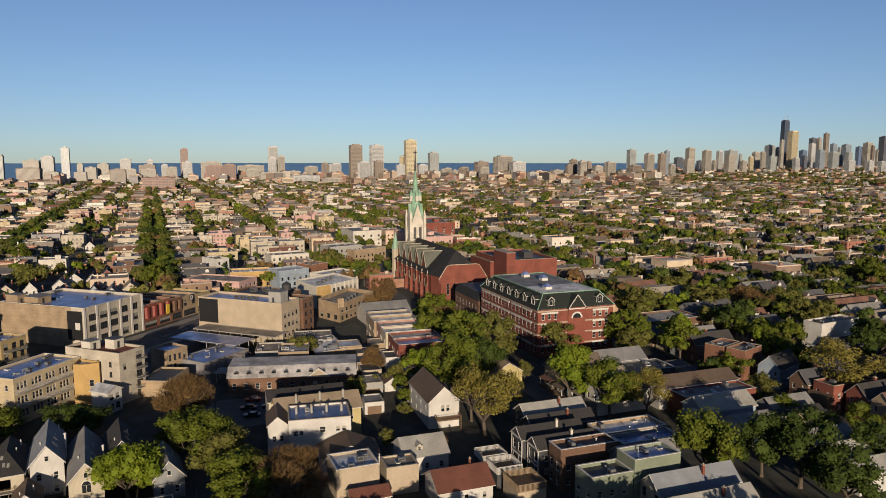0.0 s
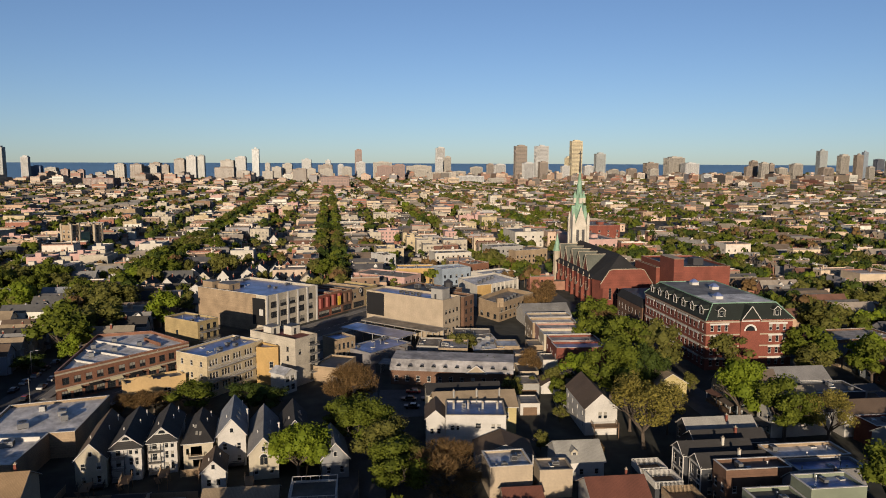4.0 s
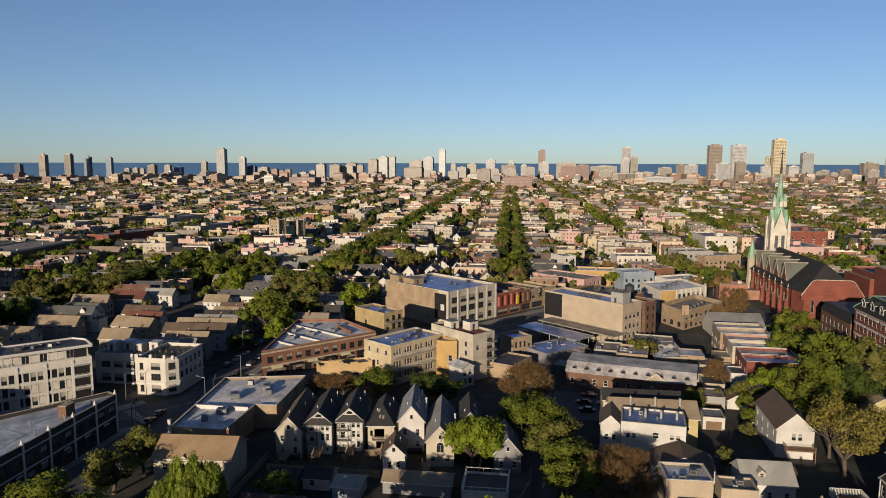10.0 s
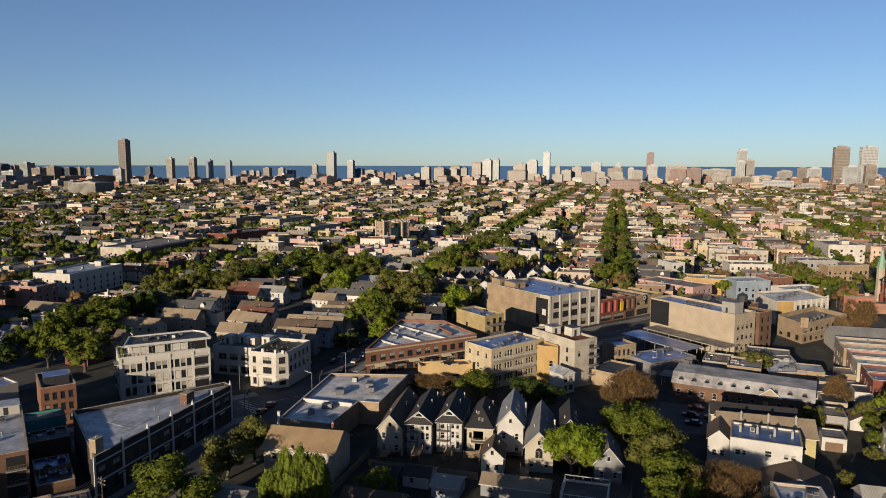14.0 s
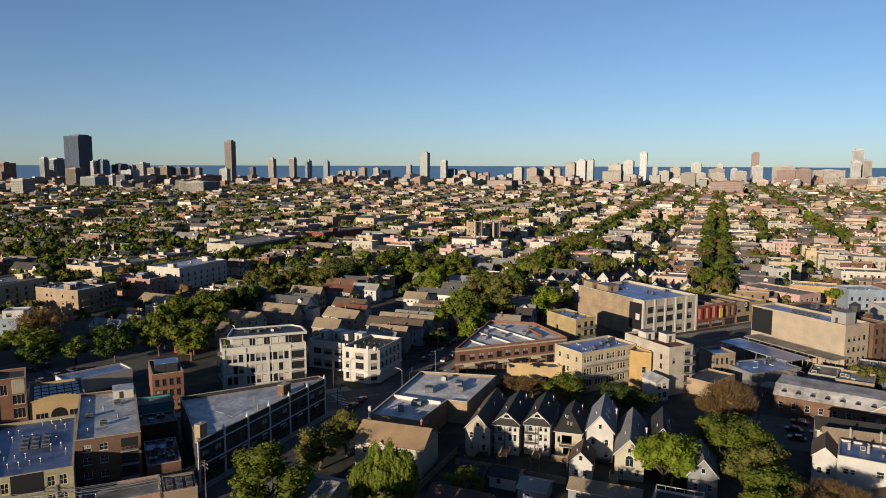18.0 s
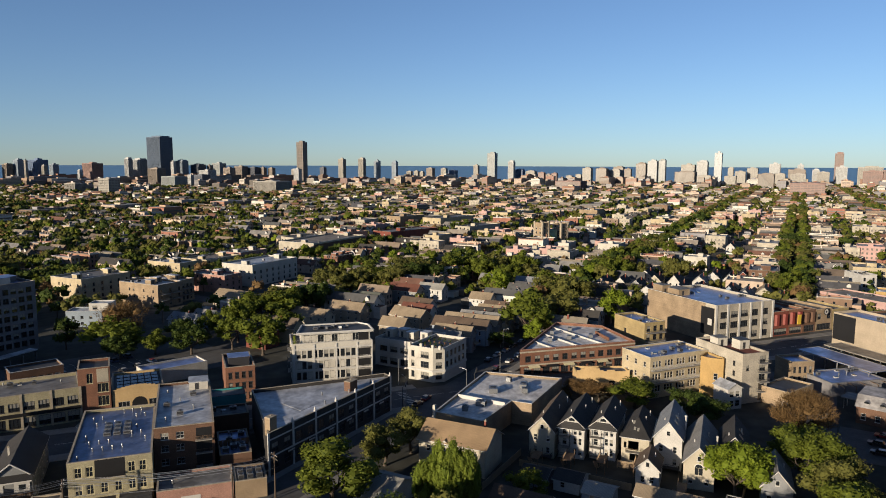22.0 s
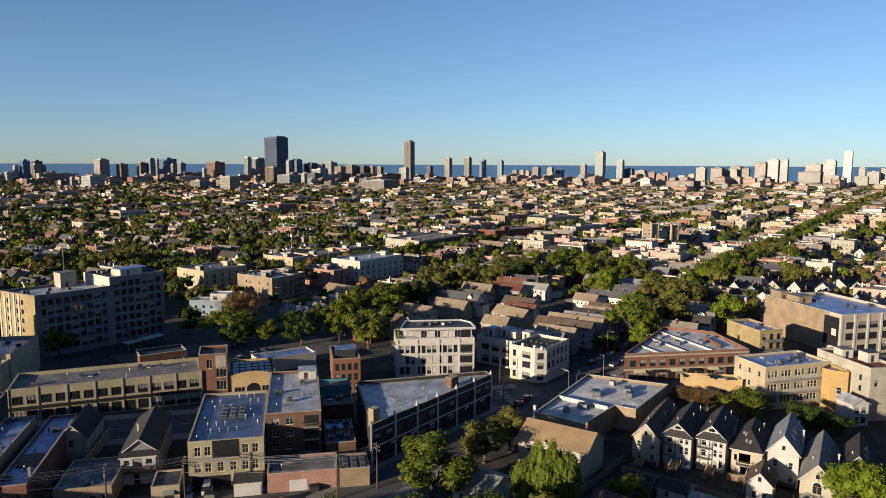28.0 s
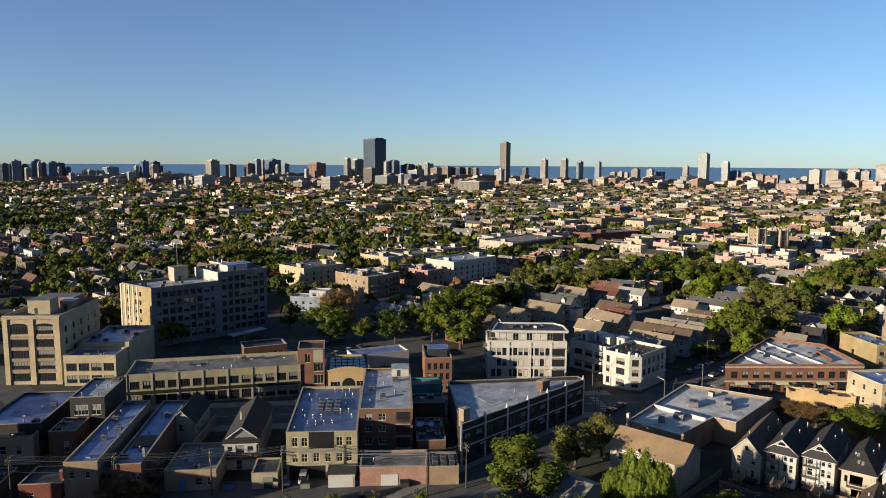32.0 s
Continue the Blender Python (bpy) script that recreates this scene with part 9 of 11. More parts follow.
s.bar((30.3, -0.75, 4.5), (27, -0.75, 7.1), 0.16, 4)
s.bar((23.7, -0.75, 4.6), (30.3, -0.75, 4.6), 0.14, 4)
part("pediment_trim", s, "trim", root)
plain_flat("courtyard_flat", "pale flat-roofed courtyard building with roof vents", 232.0, -26.5, -100, 10, 12, 6.2, "brick_tan", "flat_pale")
root, P = world_site("pale_roof_shop", "low tan shop with a wide pale roof and many vents", "shop building", [(233.6, -39.0), (236.5, -50.4), (257.2, -49.4), (255.0, -40.6)])
flat_block(root, P, 4.6, "brick_tan", "flat_membrane", {0: [(2, 4, 1.0, 2.8), (7, 9, 1.0, 2.8)]}, 0.4, "trim")
for i in range(6):
    cooler(root, 4.5 + i * 2.8, -4.0 - (i % 3) * 2.1, 4.6, 1.3, 1.0, 0.9, 17 * i)
for k in range(6):
    x = 271.5 - k * 8.2
    plain_flat("stepped_row_house", ("row house with a grey gabled front", "pink-walled row house with a white parapet", "pink brick row house with white-edged roof", "tan row house with a white-edged roof", "red brick row house with a white-edged grey roof", "red-painted row house with a blue-grey roof")[k], x, -66.0 + (k % 2) * 0.6, 178, 8.0, 17, 8.8 - k * 0.25, ("siding_tan", "brick_tan", "brick_pink", "siding_cream", "brick_red", "brick_red")[k], ("flat_pale", "flat_membrane", "flat_pale", "flat_membrane", "flat_pale", "flat_silver")[k], {0: grid(8, 2, 2, 1.0, 1.5, 1.1, 3.2, 1.2), 1: [(3, 4, 4.2, 5.6), (8, 9, 4.2, 5.6)]}, 0.7, "trim", 1)
for x, y, w, d, h in ((213, -50, 6.5, 8, 3.4), (222, -48, 6.5, 9, 3.6), (231, -53, 6, 8, 4.0)):
    root = site("flat_garage", "small tan garage with a dark flat roof", "garage", x, y, -95, w, d)
    flat_block(root, rect(w, d), h, "stucco_tan", "flat_dark", {}, 0.15, "stone")
    s = Shape()
    s.box(0.8, -0.06, 0, w - 0.8, 0, 2.3)
    part("garage_door", s, "trim", root)

# houses north-east of the corner
for lab, x, y, rot, w, d, ev, rd, wl, rf in (
        ("cream frame house with a tan roof", 226.0, 184.0, 2, 8.2, 17, 5.8, 8.6, "siding_cream", "shingle_tan"),
        ("tan frame house with a tan roof", 245.6, 179.0, 2, 7.2, 17, 5.6, 8.6, "siding_tan", "shingle_tan"),
        ("white frame house with a grey-tan roof", 267.0, 185.4, 2, 7.8, 15, 6.2, 9.2, "siding_white", "shingle_moss"),
        ("grey frame house with a rusty roof", 295.6, 180.6, 2, 8.0, 17, 6.2, 9.2, "siding_grey", "shingle_red"),
        ("white frame house with a pale roof", 305.6, 171.4, 2, 7.0, 14, 6.4, 9.0, "siding_white", "shingle_pale"),
        ("white frame house with a tan roof", 295.6, 139.6, 2, 7.0, 11, 6.0, 8.8, "siding_white", "shingle_tan"),
        ("white frame house with a blue-grey roof", 348.6, 137.6, 2, 7.2, 12, 6.2, 9.2, "siding_white", "shingle_blue"),
        ("white frame house with a grey roof", 350.0, 160.0, 2, 7.0, 12, 6.0, 8.8, "siding_white", "shingle_grey"),
        ("low bluish house with a grey roof", 200.0, 231.4, 2, 7.4, 16, 3.6, 6.2, "siding_blue", "shingle_blue"),
        ("low grey house with a dark roof", 209.6, 228.4, 2, 7.0, 15, 3.6, 6.2, "siding_grey", "shingle_grey"),
        ("white frame house with a grey roof", 398.6, 143.0, 2, 7.0, 12, 6.2, 9.2, "siding_white", "shingle_grey"),
        ("white frame house with a dark roof", 361.0, 118.4, 2, 7.0, 11, 6.2, 9.2, "siding_white", "shingle_dark"),
        ("pale blue frame house with a grey roof", 217.4, 115.6, 4, 6.8, 14, 6.2, 9.2, "siding_blue", "shingle_grey"),
        ("grey frame house with a tan roof", 225.8, 115.2, 4, 6.8, 15, 6.4, 9.5, "siding_grey", "shingle_tan"),
        ("blue-grey frame house with a bay window", 237.8, 114.2, 4, 7.4, 23, 6.6, 9.6, "siding_blue", "shingle_brown"),
        ("grey frame house with a brown roof", 246.4, 113.8, 4, 7.2, 23, 6.6, 9.6, "siding_grey", "shingle_tan"),
        ("pale frame house with a grey roof", 254.6, 114.0, 4, 6.8, 20, 6.2, 9.2, "siding_cream", "shingle_grey"),
        ("grey frame house with a dark roof", 262.0, 114.4, 4, 6.8, 19, 6.4, 9.4, "siding_grey", "shingle_dark"),
        ("blue frame house with a tan roof", 269.6, 115.2, 4, 6.8, 18, 6.2, 9.2, "siding_blue", "shingle_tan"),
        ("pale frame house with a brown roof", 277.4, 116.0, 4, 6.8, 18, 6.2, 9.4, "siding_white", "shingle_brown"),
        ("low tan house with a tan roof", 230.0, 147.0, 4, 7.0, 11, 5.4, 8.4, "siding_tan", "shingle_tan"),
        ("grey house with a brown roof and dormer", 243.5, 147.5, -10, 8.0, 17, 6.0, 9.2, "siding_tan", "shingle_tan"),
        ("pale grey house with a brown roof", 256.0, 150.0, 0, 7.0, 15, 6.0, 9.0, "siding_white", "shingle_red"),
        ("white house with a rusty red roof", 266.0, 156.0, 0, 7.4, 16, 6.2, 9.2, "siding_white", "shingle_brown")):
    root = site("frame_house", lab + " near the corner", "house", x, y, rot, w, d)
    gable_body(root, w, d, ev, rd, wl, rf, {0: grid(w, 2, 2, 0.9, 1.4, 1.2, 2.9, 1.0), 3: grid(d, 4, 2, 0.9, 1.4, 1.2, 2.9, 2.0)})
    chimney(root, w * 0.62, d * 0.5, ev + 1.0, rd + 0.7, 0.5, 0.5)
    if rot == 4:
        g = Shape()
        g.prism([(0.6, 0), (1.1, -0.8), (2.6, -0.8), (3.1, 0)], 0, ev - 0.4)
        part("bay", g, wl, root)
        g = Shape()
        g.slab((3.4, -1.5, 2.7), (w, -1.5, 2.7), (w, 0, 3.2), (3.4, 0, 3.2), 0.12)
        part("porch_roof", g, rf, root)
for x, y, w, d, h, wl, rf, lab in (
        (215.0, 329.5, 29, 24, 10.7, "brick_cream", "flat_grey", "cream brick walk-up flats with a plain side wall"),
        (222.7, 282.0, 15, 27, 10.7, "brick_tan", "flat_white", "tan brick walk-up flats with stacked rear balconies"),
        (239.5, 286.0, 9, 22, 10.4, "brick_tan", "flat_white", "narrow tan brick walk-up flats with stacked rear balconies"),
        (290.5, 286.3, 40, 23, 11.7, "stucco_white", "flat_white", "long white three-storey flats with stair heads on the roof"),
        (282.4, 336.3, 14, 27, 10.2, "brick_cream", "flat_white", "cream brick walk-up flats with a tall parapet"),
        (267.5, 284.3, 13, 27, 9.0, "brick_pink", "flat_grey", "pinkish brown brick flats with a blank side wall"),
        (305.7, 339.4, 29, 22, 9.2, "brick_cream", "flat_tan", "low cream brick flats with a brown roof"),
        (366.7, 284.7, 18, 11, 8.2, "brick_orange", "flat_grey", "orange brick flats with arched windows"),
        (394.6, 327.6, 68, 32, 11.7, "brick_pale", "flat_tan", "long pale brick block with dark brick sides"),
        (340.0, 345.0, 26, 18, 9.6, "brick_pink", "flat_grey", "pink brick flats with white cornices")):
    root = site("walkup_flats", lab, "apartment building", x, y, GRID, w, d, "walk-up flats")
    few = [(d * f, d * f + 1.0, z, z + 1.3) for f in (0.25, 0.36, 0.62, 0.86) for z in (4.4, 7.6)]
    flat_block(root, rect(w, d), h, wl, rf, {0: grid(w, max(3, int(w / 4.5)), 3, 1.2, 1.7, 1.1, 3.1, 1.4), 3: few}, 0.8, "trim", "s", "trim_dark")
    if "balconies" in lab:
        for z in (3.6, 6.7):
            balcony(root, (0, 0), (w, 0), w * 0.1, z, w * 0.35, 1.6, "trim_dark")
            balcony(root, (0, 0), (w, 0), w * 0.55, z, w * 0.35, 1.6, "trim_dark")
    if "dark brick" in lab:
        g = Shape()
        g.box(0.3, -0.14, 0, w, 0.0, h - 0.4)
        part("brick_skin", g, "brick_brown", root, "dark brown brick side wall")
    penthouse(root, 3, d * 0.3, 3, 4, h, 2.2, "stucco_white" if "white" in lab else wl, "flat_white")
    penthouse(root, w - 6, d * 0.4, 3, 4, h, 2.4, "stucco_white" if "white" in lab else wl, "flat_white")
    roof_clutter(root, w, d, h, 3, RR)
root = site("terraced_house", "pale blue-white stepped house with a lit white end", "house", 177.1, 284.3, -54, 18, 11)
flat_block(root, rect(18, 9), 6.4, "siding_blue", "flat_white", {0: [(2.4, 3.6, 3.6, 4.8), (6.0, 7.2, 3.6, 4.8), (9.6, 10.8, 3.6, 4.8), (6.0, 7.2, 1.0, 2.2), (9.6, 10.8, 1.0, 2.2)], 3: [(3.4, 5.4, 1.2, 5.0)]}, 0.5, "trim", "s", "trim_dark")
flat_block(root, [(9.0, 1.8), (18, 1.8), (18, 9.0), (9.0, 9.0)], 9.4, "siding_white", "flat_white", {0: [(1.5, 3.5, 7.2, 8.8)]}, 0.4, "trim", "s", "trim_dark", 6.4)
root = site("red_house", "low red-painted brick house under the trees", "house", 191.6, 184.2, 2, 8, 9.5)
flat_block(root, rect(8, 9.5), 5.6, "brick_red", "flat_dark", {3: [(1.4, 2.6, 1.6, 3.4), (5.4, 6.6, 1.6, 3.4)], 0: [(2, 3.2, 1.6, 3.4)]}, 0.5, "stone", "s", "trim_dark")
root = site("tan_roof_house", "broad house with a plain tan shingle roof", "house", 241.0, 245.0, 0, 10, 20)
gable_body(root, 10, 20, 5.0, 8.2, "siding_tan", "shingle_tan", {3: grid(20, 4, 1, 1, 1.4, 1.6, 3, 2)})

# ---- trees that stand out ----
place_tree(169.6, -69.9, 6.0, 15.0, 'elm')
place_tree(158.4, -69.0, 7.4, 17.4, 'elm')
place_tree(166.5, -78.7, 5.1, 13.8, 'elm')
place_tree(172.9, -102.1, 7.3, 17.5, 'bright')
place_tree(159.2, -106.4, 7.4, 15.5, 'green')
place_tree(156.1, -116.0, 6.2, 13.0, 'elm')
place_tree(220.4, -98.3, 8.9, 17.5, 'olive')
place_tree(220.9, -87.9, 7.8, 17.5, 'green')
place_tree(191.6, -72.6, 8.4, 17.5, 'green')
place_tree(203.1, -66.6, 6.0, 12.2, 'bright')
place_tree(118.2, -104.0, 7.0, 15.5, 'green')
place_tree(147.2, -176.7, 9.8, 17.5, 'elm')
# deep leaf puts this corner's shade into the colour of three trees
place_tree(116.5, -117.9, 5.9, 14.4, 'deep')
place_tree(109.3, -121.5, 7.2, 16.7, 'deep')
place_tree(98.7, -122.2, 6.8, 13.0, 'deep')
place_tree(151.4, 13.7, 6.0, 12.0, 'bright')
place_tree(138.7, -18.6, 8.4, 10.4, 'brown')
place_tree(165.9, 0.4, 7.2, 12.0, 'green')
place_tree(154.0, -5.3, 6.1, 11.9, 'olive')
place_tree(146.8, -9.8, 5.2, 9.6, 'olive')
place_tree(139.3, -7.2, 7.3, 11.6, 'green')
place_tree(194.4, 3.0, 7.4, 13.2, 'brown')
place_tree(194.6, 26.6, 5.9, 7.6, 'deep')
place_tree(154.3, -153.8, 4.9, 8.3, 'olive')
place_tree(198.8, -161.2, 6.9, 13.7, 'green')
place_tree(205.2, -145.1, 6.4, 12.0, 'olive')
place_tree(216.4, -122.9, 7.0, 13.9, 'olive')
place_tree(216.9, -41.8, 2.2, 7.5, 'green')
place_tree(244.3, -37.3, 5.6, 9.2, 'olive')
place_tree(220.1, -55.6, 3.7, 8.6, 'brown')
place_tree(196.2, -44.4, 3.3, 6.8, 'olive')
place_tree(253.2, -182.3, 8.6, 15.8, 'olive')
place_tree(198.5, -86.7, 6.2, 14.3, 'deep')
place_tree(279.0, -100.5, 6.4, 12.0, 'green')
place_tree(204.8, -58.9, 3.2, 7.3, 'olive')
place_tree(115.3, 65.7, 2.4, 14.1, 'poplar')
place_tree(113.8, 68.2, 2.2, 11.0, 'poplar')
place_tree(116.3, 63.0, 2.4, 14.5, 'poplar')
place_tree(117.4, 60.7, 2.4, 13.6, 'poplar')
place_tree(119.2, 59.6, 1.8, 10.2, 'poplar')
place_tree(114.0, 63.7, 2.1, 11.2, 'poplar')
place_tree(115.6, 61.0, 2.1, 11.2, 'poplar')
place_tree(106.2, 86.0, 8.4, 12.9, 'green')
place_tree(137.3, 86.0, 5.5, 11.1, 'olive')
place_tree(128.2, 87.5, 6.0, 9.8, 'olive')
place_tree(127.6, 51.6, 4.1, 6.8, 'green')
place_tree(153.8, 13.9, 6.6, 11.1, 'bright')
place_tree(173.5, 2.4, 6.5, 10.5, 'green')
place_tree(166.4, -3.4, 5.8, 11.5, 'green')
place_tree(197.7, 31.5, 5.9, 7.6, 'deep')
place_tree(197.6, 57.2, 5.6, 6.2, 'brown')
place_tree(196.6, 46.4, 6.6, 8.4, 'green')
place_tree(195.8, 65.3, 4.0, 5.6, 'brown')
place_tree(257.3, 104.2, 9.5, 17.5, 'green')
place_tree(277.0, 98.2, 9.5, 17.5, 'olive')
place_tree(318.1, 104.6, 9.4, 17.5, 'olive')
place_tree(185.9, 195.5, 6.0, 13.5, 'green')
place_tree(206.6, 187.4, 6.2, 12.0, 'green')
place_tree(169.9, 236.8, 9.9, 17.5, 'brown')
place_tree(159.6, 228.1, 9.4, 13.5, 'green')
place_tree(181.1, 216.8, 6.0, 10.1, 'deep')
place_tree(194.7, 217.5, 4.6, 10.6, 'green')
place_tree(294.9, 80.4, 7.3, 15.7, 'bright')
place_tree(154.6, 249.6, 4.7, 12.4, 'deep')
place_tree(235.6, 218.5, 8.1, 15.2, 'olive')
place_tree(228.4, 223.5, 6.6, 12.6, 'green')
place_tree(215.1, 217.2, 7.6, 14.1, 'green')
place_tree(224.2, 207.4, 7.8, 14.1, 'green')
place_tree(231.9, 208.9, 6.9, 16.3, 'green')
place_tree(256.2, 217.8, 6.1, 12.5, 'deep')
place_tree(244.7, 218.8, 6.7, 12.7, 'deep')
place_tree(253.6, 207.6, 6.4, 14.8, 'deep')
place_tree(328.3, 225.8, 7.0, 13.2, 'olive')
place_tree(314.8, 228.6, 7.8, 13.9, 'olive')
place_tree(305.3, 216.6, 6.4, 12.4, 'olive')
place_tree(314.8, 208.7, 8.5, 14.1, 'olive')
place_tree(323.2, 208.9, 7.7, 15.2, 'olive')
place_tree(358.3, 214.0, 6.5, 13.5, 'deep')
place_tree(347.3, 220.0, 7.5, 14.5, 'olive')
place_tree(332.1, 205.9, 6.6, 14.6, 'deep')
place_tree(342.3, 198.7, 7.8, 13.3, 'deep')
place_tree(358.0, 204.0, 7.5, 13.7, 'olive')
place_tree(388.0, 198.1, 6.6, 14.9, 'green')
place_tree(378.6, 202.6, 8.4, 16.0, 'green')
place_tree(363.1, 196.9, 8.4, 16.5, 'green')
place_tree(372.6, 180.5, 8.5, 15.5, 'green')
place_tree(386.4, 183.5, 7.7, 14.2, 'green')
place_tree(397.1, 166.9, 7.8, 16.2, 'green')
place_tree(383.5, 174.9, 7.4, 14.1, 'olive')
place_tree(373.0, 164.5, 7.8, 13.2, 'green')
place_tree(382.5, 156.5, 7.0, 12.7, 'olive')
place_tree(395.4, 160.7, 7.7, 13.1, 'green')
place_tree(413.1, 113.3, 6.4, 16.3, 'green')
place_tree(394.4, 114.4, 5.8, 15.1, 'green')
place_tree(404.9, 105.6, 6.0, 14.7, 'green')
place_tree(205.6, 159.9, 6.4, 8.9, 'olive')
place_tree(413.1, 16.1, 6.6, 14.1, 'green')
place_tree(395.6, 19.4, 6.8, 13.9, 'green')
place_tree(405.5, 17.3, 6.6, 14.1, 'green')
place_tree(620.1, 27.7, 6.4, 16.5, 'deep')
place_tree(612.7, 32.0, 8.5, 15.4, 'deep')
place_tree(596.3, 27.0, 8.2, 14.4, 'olive')
place_tree(604.1, 11.5, 7.0, 13.1, 'olive')
place_tree(620.6, 16.3, 8.5, 12.6, 'deep')
place_tree(537.6, 114.8, 7.9, 12.1, 'green')
place_tree(521.8, 123.8, 6.6, 15.0, 'green')
place_tree(512.4, 118.2, 7.3, 15.7, 'olive')
place_tree(520.3, 103.9, 7.6, 13.6, 'green')
place_tree(530.2, 104.5, 7.3, 14.3, 'green')
place_tree(418.4, 105.8, 5.9, 13.4, 'olive')
place_tree(412.8, 98.4, 5.3, 14.1, 'olive')
place_tree(417.1, 76.9, 8.2, 17.5, 'olive')
place_tree(336.9, 161.2, 5.5, 11.1, 'olive')
place_tree(357.7, 133.7, 6.8, 12.8, 'green')
place_tree(166.3, 214.3, 5.2, 9.0, 'green')
place_tree(155.7, 220.0, 6.0, 9.3, 'deep')
place_tree(173.4, 203.5, 6.4, 10.5, 'deep')
place_tree(195.0, 201.7, 7.0, 16.1, 'green')
place_tree(185.8, 179.9, 8.6, 14.9, 'green')
place_tree(108.7, 259.6, 4.4, 10.0, 'green')
place_tree(321.0, 227.8, 7.8, 13.9, 'green')
place_tree(300.0, 224.4, 7.0, 14.5, 'olive')
place_tree(321.9, 216.8, 7.4, 13.3, 'green')
place_tree(362.5, 222.5, 6.6, 15.2, 'olive')
place_tree(354.5, 227.6, 7.9, 15.2, 'olive')
place_tree(338.0, 218.6, 8.3, 12.6, 'olive')
place_tree(346.9, 208.6, 8.0, 16.5, 'olive')
place_tree(403.5, 190.8, 7.2, 14.6, 'olive')
place_tree(378.9, 188.0, 8.3, 13.3, 'deep')
place_tree(399.8, 178.2, 7.4, 14.2, 'olive')
place_tree(302.3, 236.3, 6.7, 16.0, 'olive')
place_tree(289.7, 237.5, 5.9, 15.5, 'olive')
place_tree(291.6, 226.2, 5.8, 14.2, 'olive')
place_tree(234.8, 441.4, 6.9, 16.5, 'olive')
place_tree(224.1, 446.2, 7.1, 12.1, 'olive')
place_tree(214.0, 438.2, 8.2, 13.7, 'olive')
place_tree(223.4, 429.5, 8.5, 14.2, 'olive')
place_tree(234.6, 434.0, 8.0, 12.1, 'olive')
place_tree(189.6, 493.5, 7.8, 13.0, 'olive')
place_tree(176.1, 491.8, 6.6, 13.1, 'brown')
place_tree(181.9, 480.1, 6.7, 13.2, 'olive')
# trees among the southern houses
place_tree(236.2, -141.2, 6.6, 14.2, 'olive')
place_tree(212.9, -149.7, 8.2, 15.2, 'green')
place_tree(204.5, -164.5, 6.5, 14.1, 'bright')
place_tree(215.8, -200.3, 7.8, 14.3, 'deep')
place_tree(205.0, -201.2, 5.9, 10.5, 'green')
place_tree(192.1, -203.2, 5.0, 13.5, 'green')
place_tree(195.9, -210.2, 5.0, 10.0, 'green')
place_tree(226.6, -244.3, 4.6, 13.0, 'olive')
place_tree(215.6, -244.5, 5.0, 10.3, 'olive')
place_tree(222.8, -254.3, 5.5, 11.7, 'olive')
place_tree(255.0, -221.4, 10.3, 14.8, 'olive')
place_tree(261.5, -246.3, 7.7, 10.9, 'brown')
place_tree(244.9, -241.0, 6.6, 11.7, 'brown')
place_tree(247.5, -254.5, 7.5, 12.5, 'olive')
place_tree(167.3, -216.6, 8.5, 17.5, 'deep')
place_tree(247.9, -287.7, 5.2, 11.6, 'green')
place_tree(237.7, -289.0, 6.1, 10.4, 'green')
place_tree(243.3, -298.5, 5.9, 10.5, 'olive')
place_tree(298.0, -231.3, 8.7, 12.1, 'olive')
place_tree(168.9, -185.2, 5.5, 10.9, 'deep')
place_tree(173.7, -162.2, 5.4, 9.1, 'green')
place_tree(161.9, -139.1, 3.6, 6.9, 'olive')
place_tree(125.6, -146.5, 4.8, 7.7, 'deep')
place_tree(111.8, -145.6, 5.2, 10.1, 'deep')
place_tree(143.1, -150.9, 3.7, 6.4, 'green')
place_tree(284.1, -294.0, 6.2, 11.9, 'deep')
place_tree(271.0, -289.8, 5.6, 10.1, 'olive')
place_tree(276.1, -301.5, 5.6, 10.4, 'deep')
place_tree(301.9, -269.3, 5.5, 8.9, 'olive')
place_tree(288.9, -270.4, 4.6, 8.5, 'olive')
place_tree(293.3, -278.7, 5.2, 8.4, 'olive')
place_tree(290.5, -355.7, 7.8, 13.5, 'green')
place_tree(275.0, -350.2, 7.8, 13.8, 'green')
place_tree(274.6, -362.9, 6.1, 11.5, 'olive')
place_tree(287.1, -362.5, 6.7, 15.0, 'green')
# trees by the corner houses
place_tree(248.0, 98.0, 4.4, 10.1, 'bright')
place_tree(239.6, 108.5, 4.8, 6.0, 'deep')
place_tree(330.0, 123.3, 7.9, 15.3, 'olive')
place_tree(311.0, 123.3, 6.0, 12.0, 'olive')
place_tree(317.5, 113.9, 5.9, 14.5, 'olive')
place_tree(277.7, 165.2, 3.2, 6.1, 'green')
place_tree(332.7, 152.6, 7.2, 13.8, 'bright')

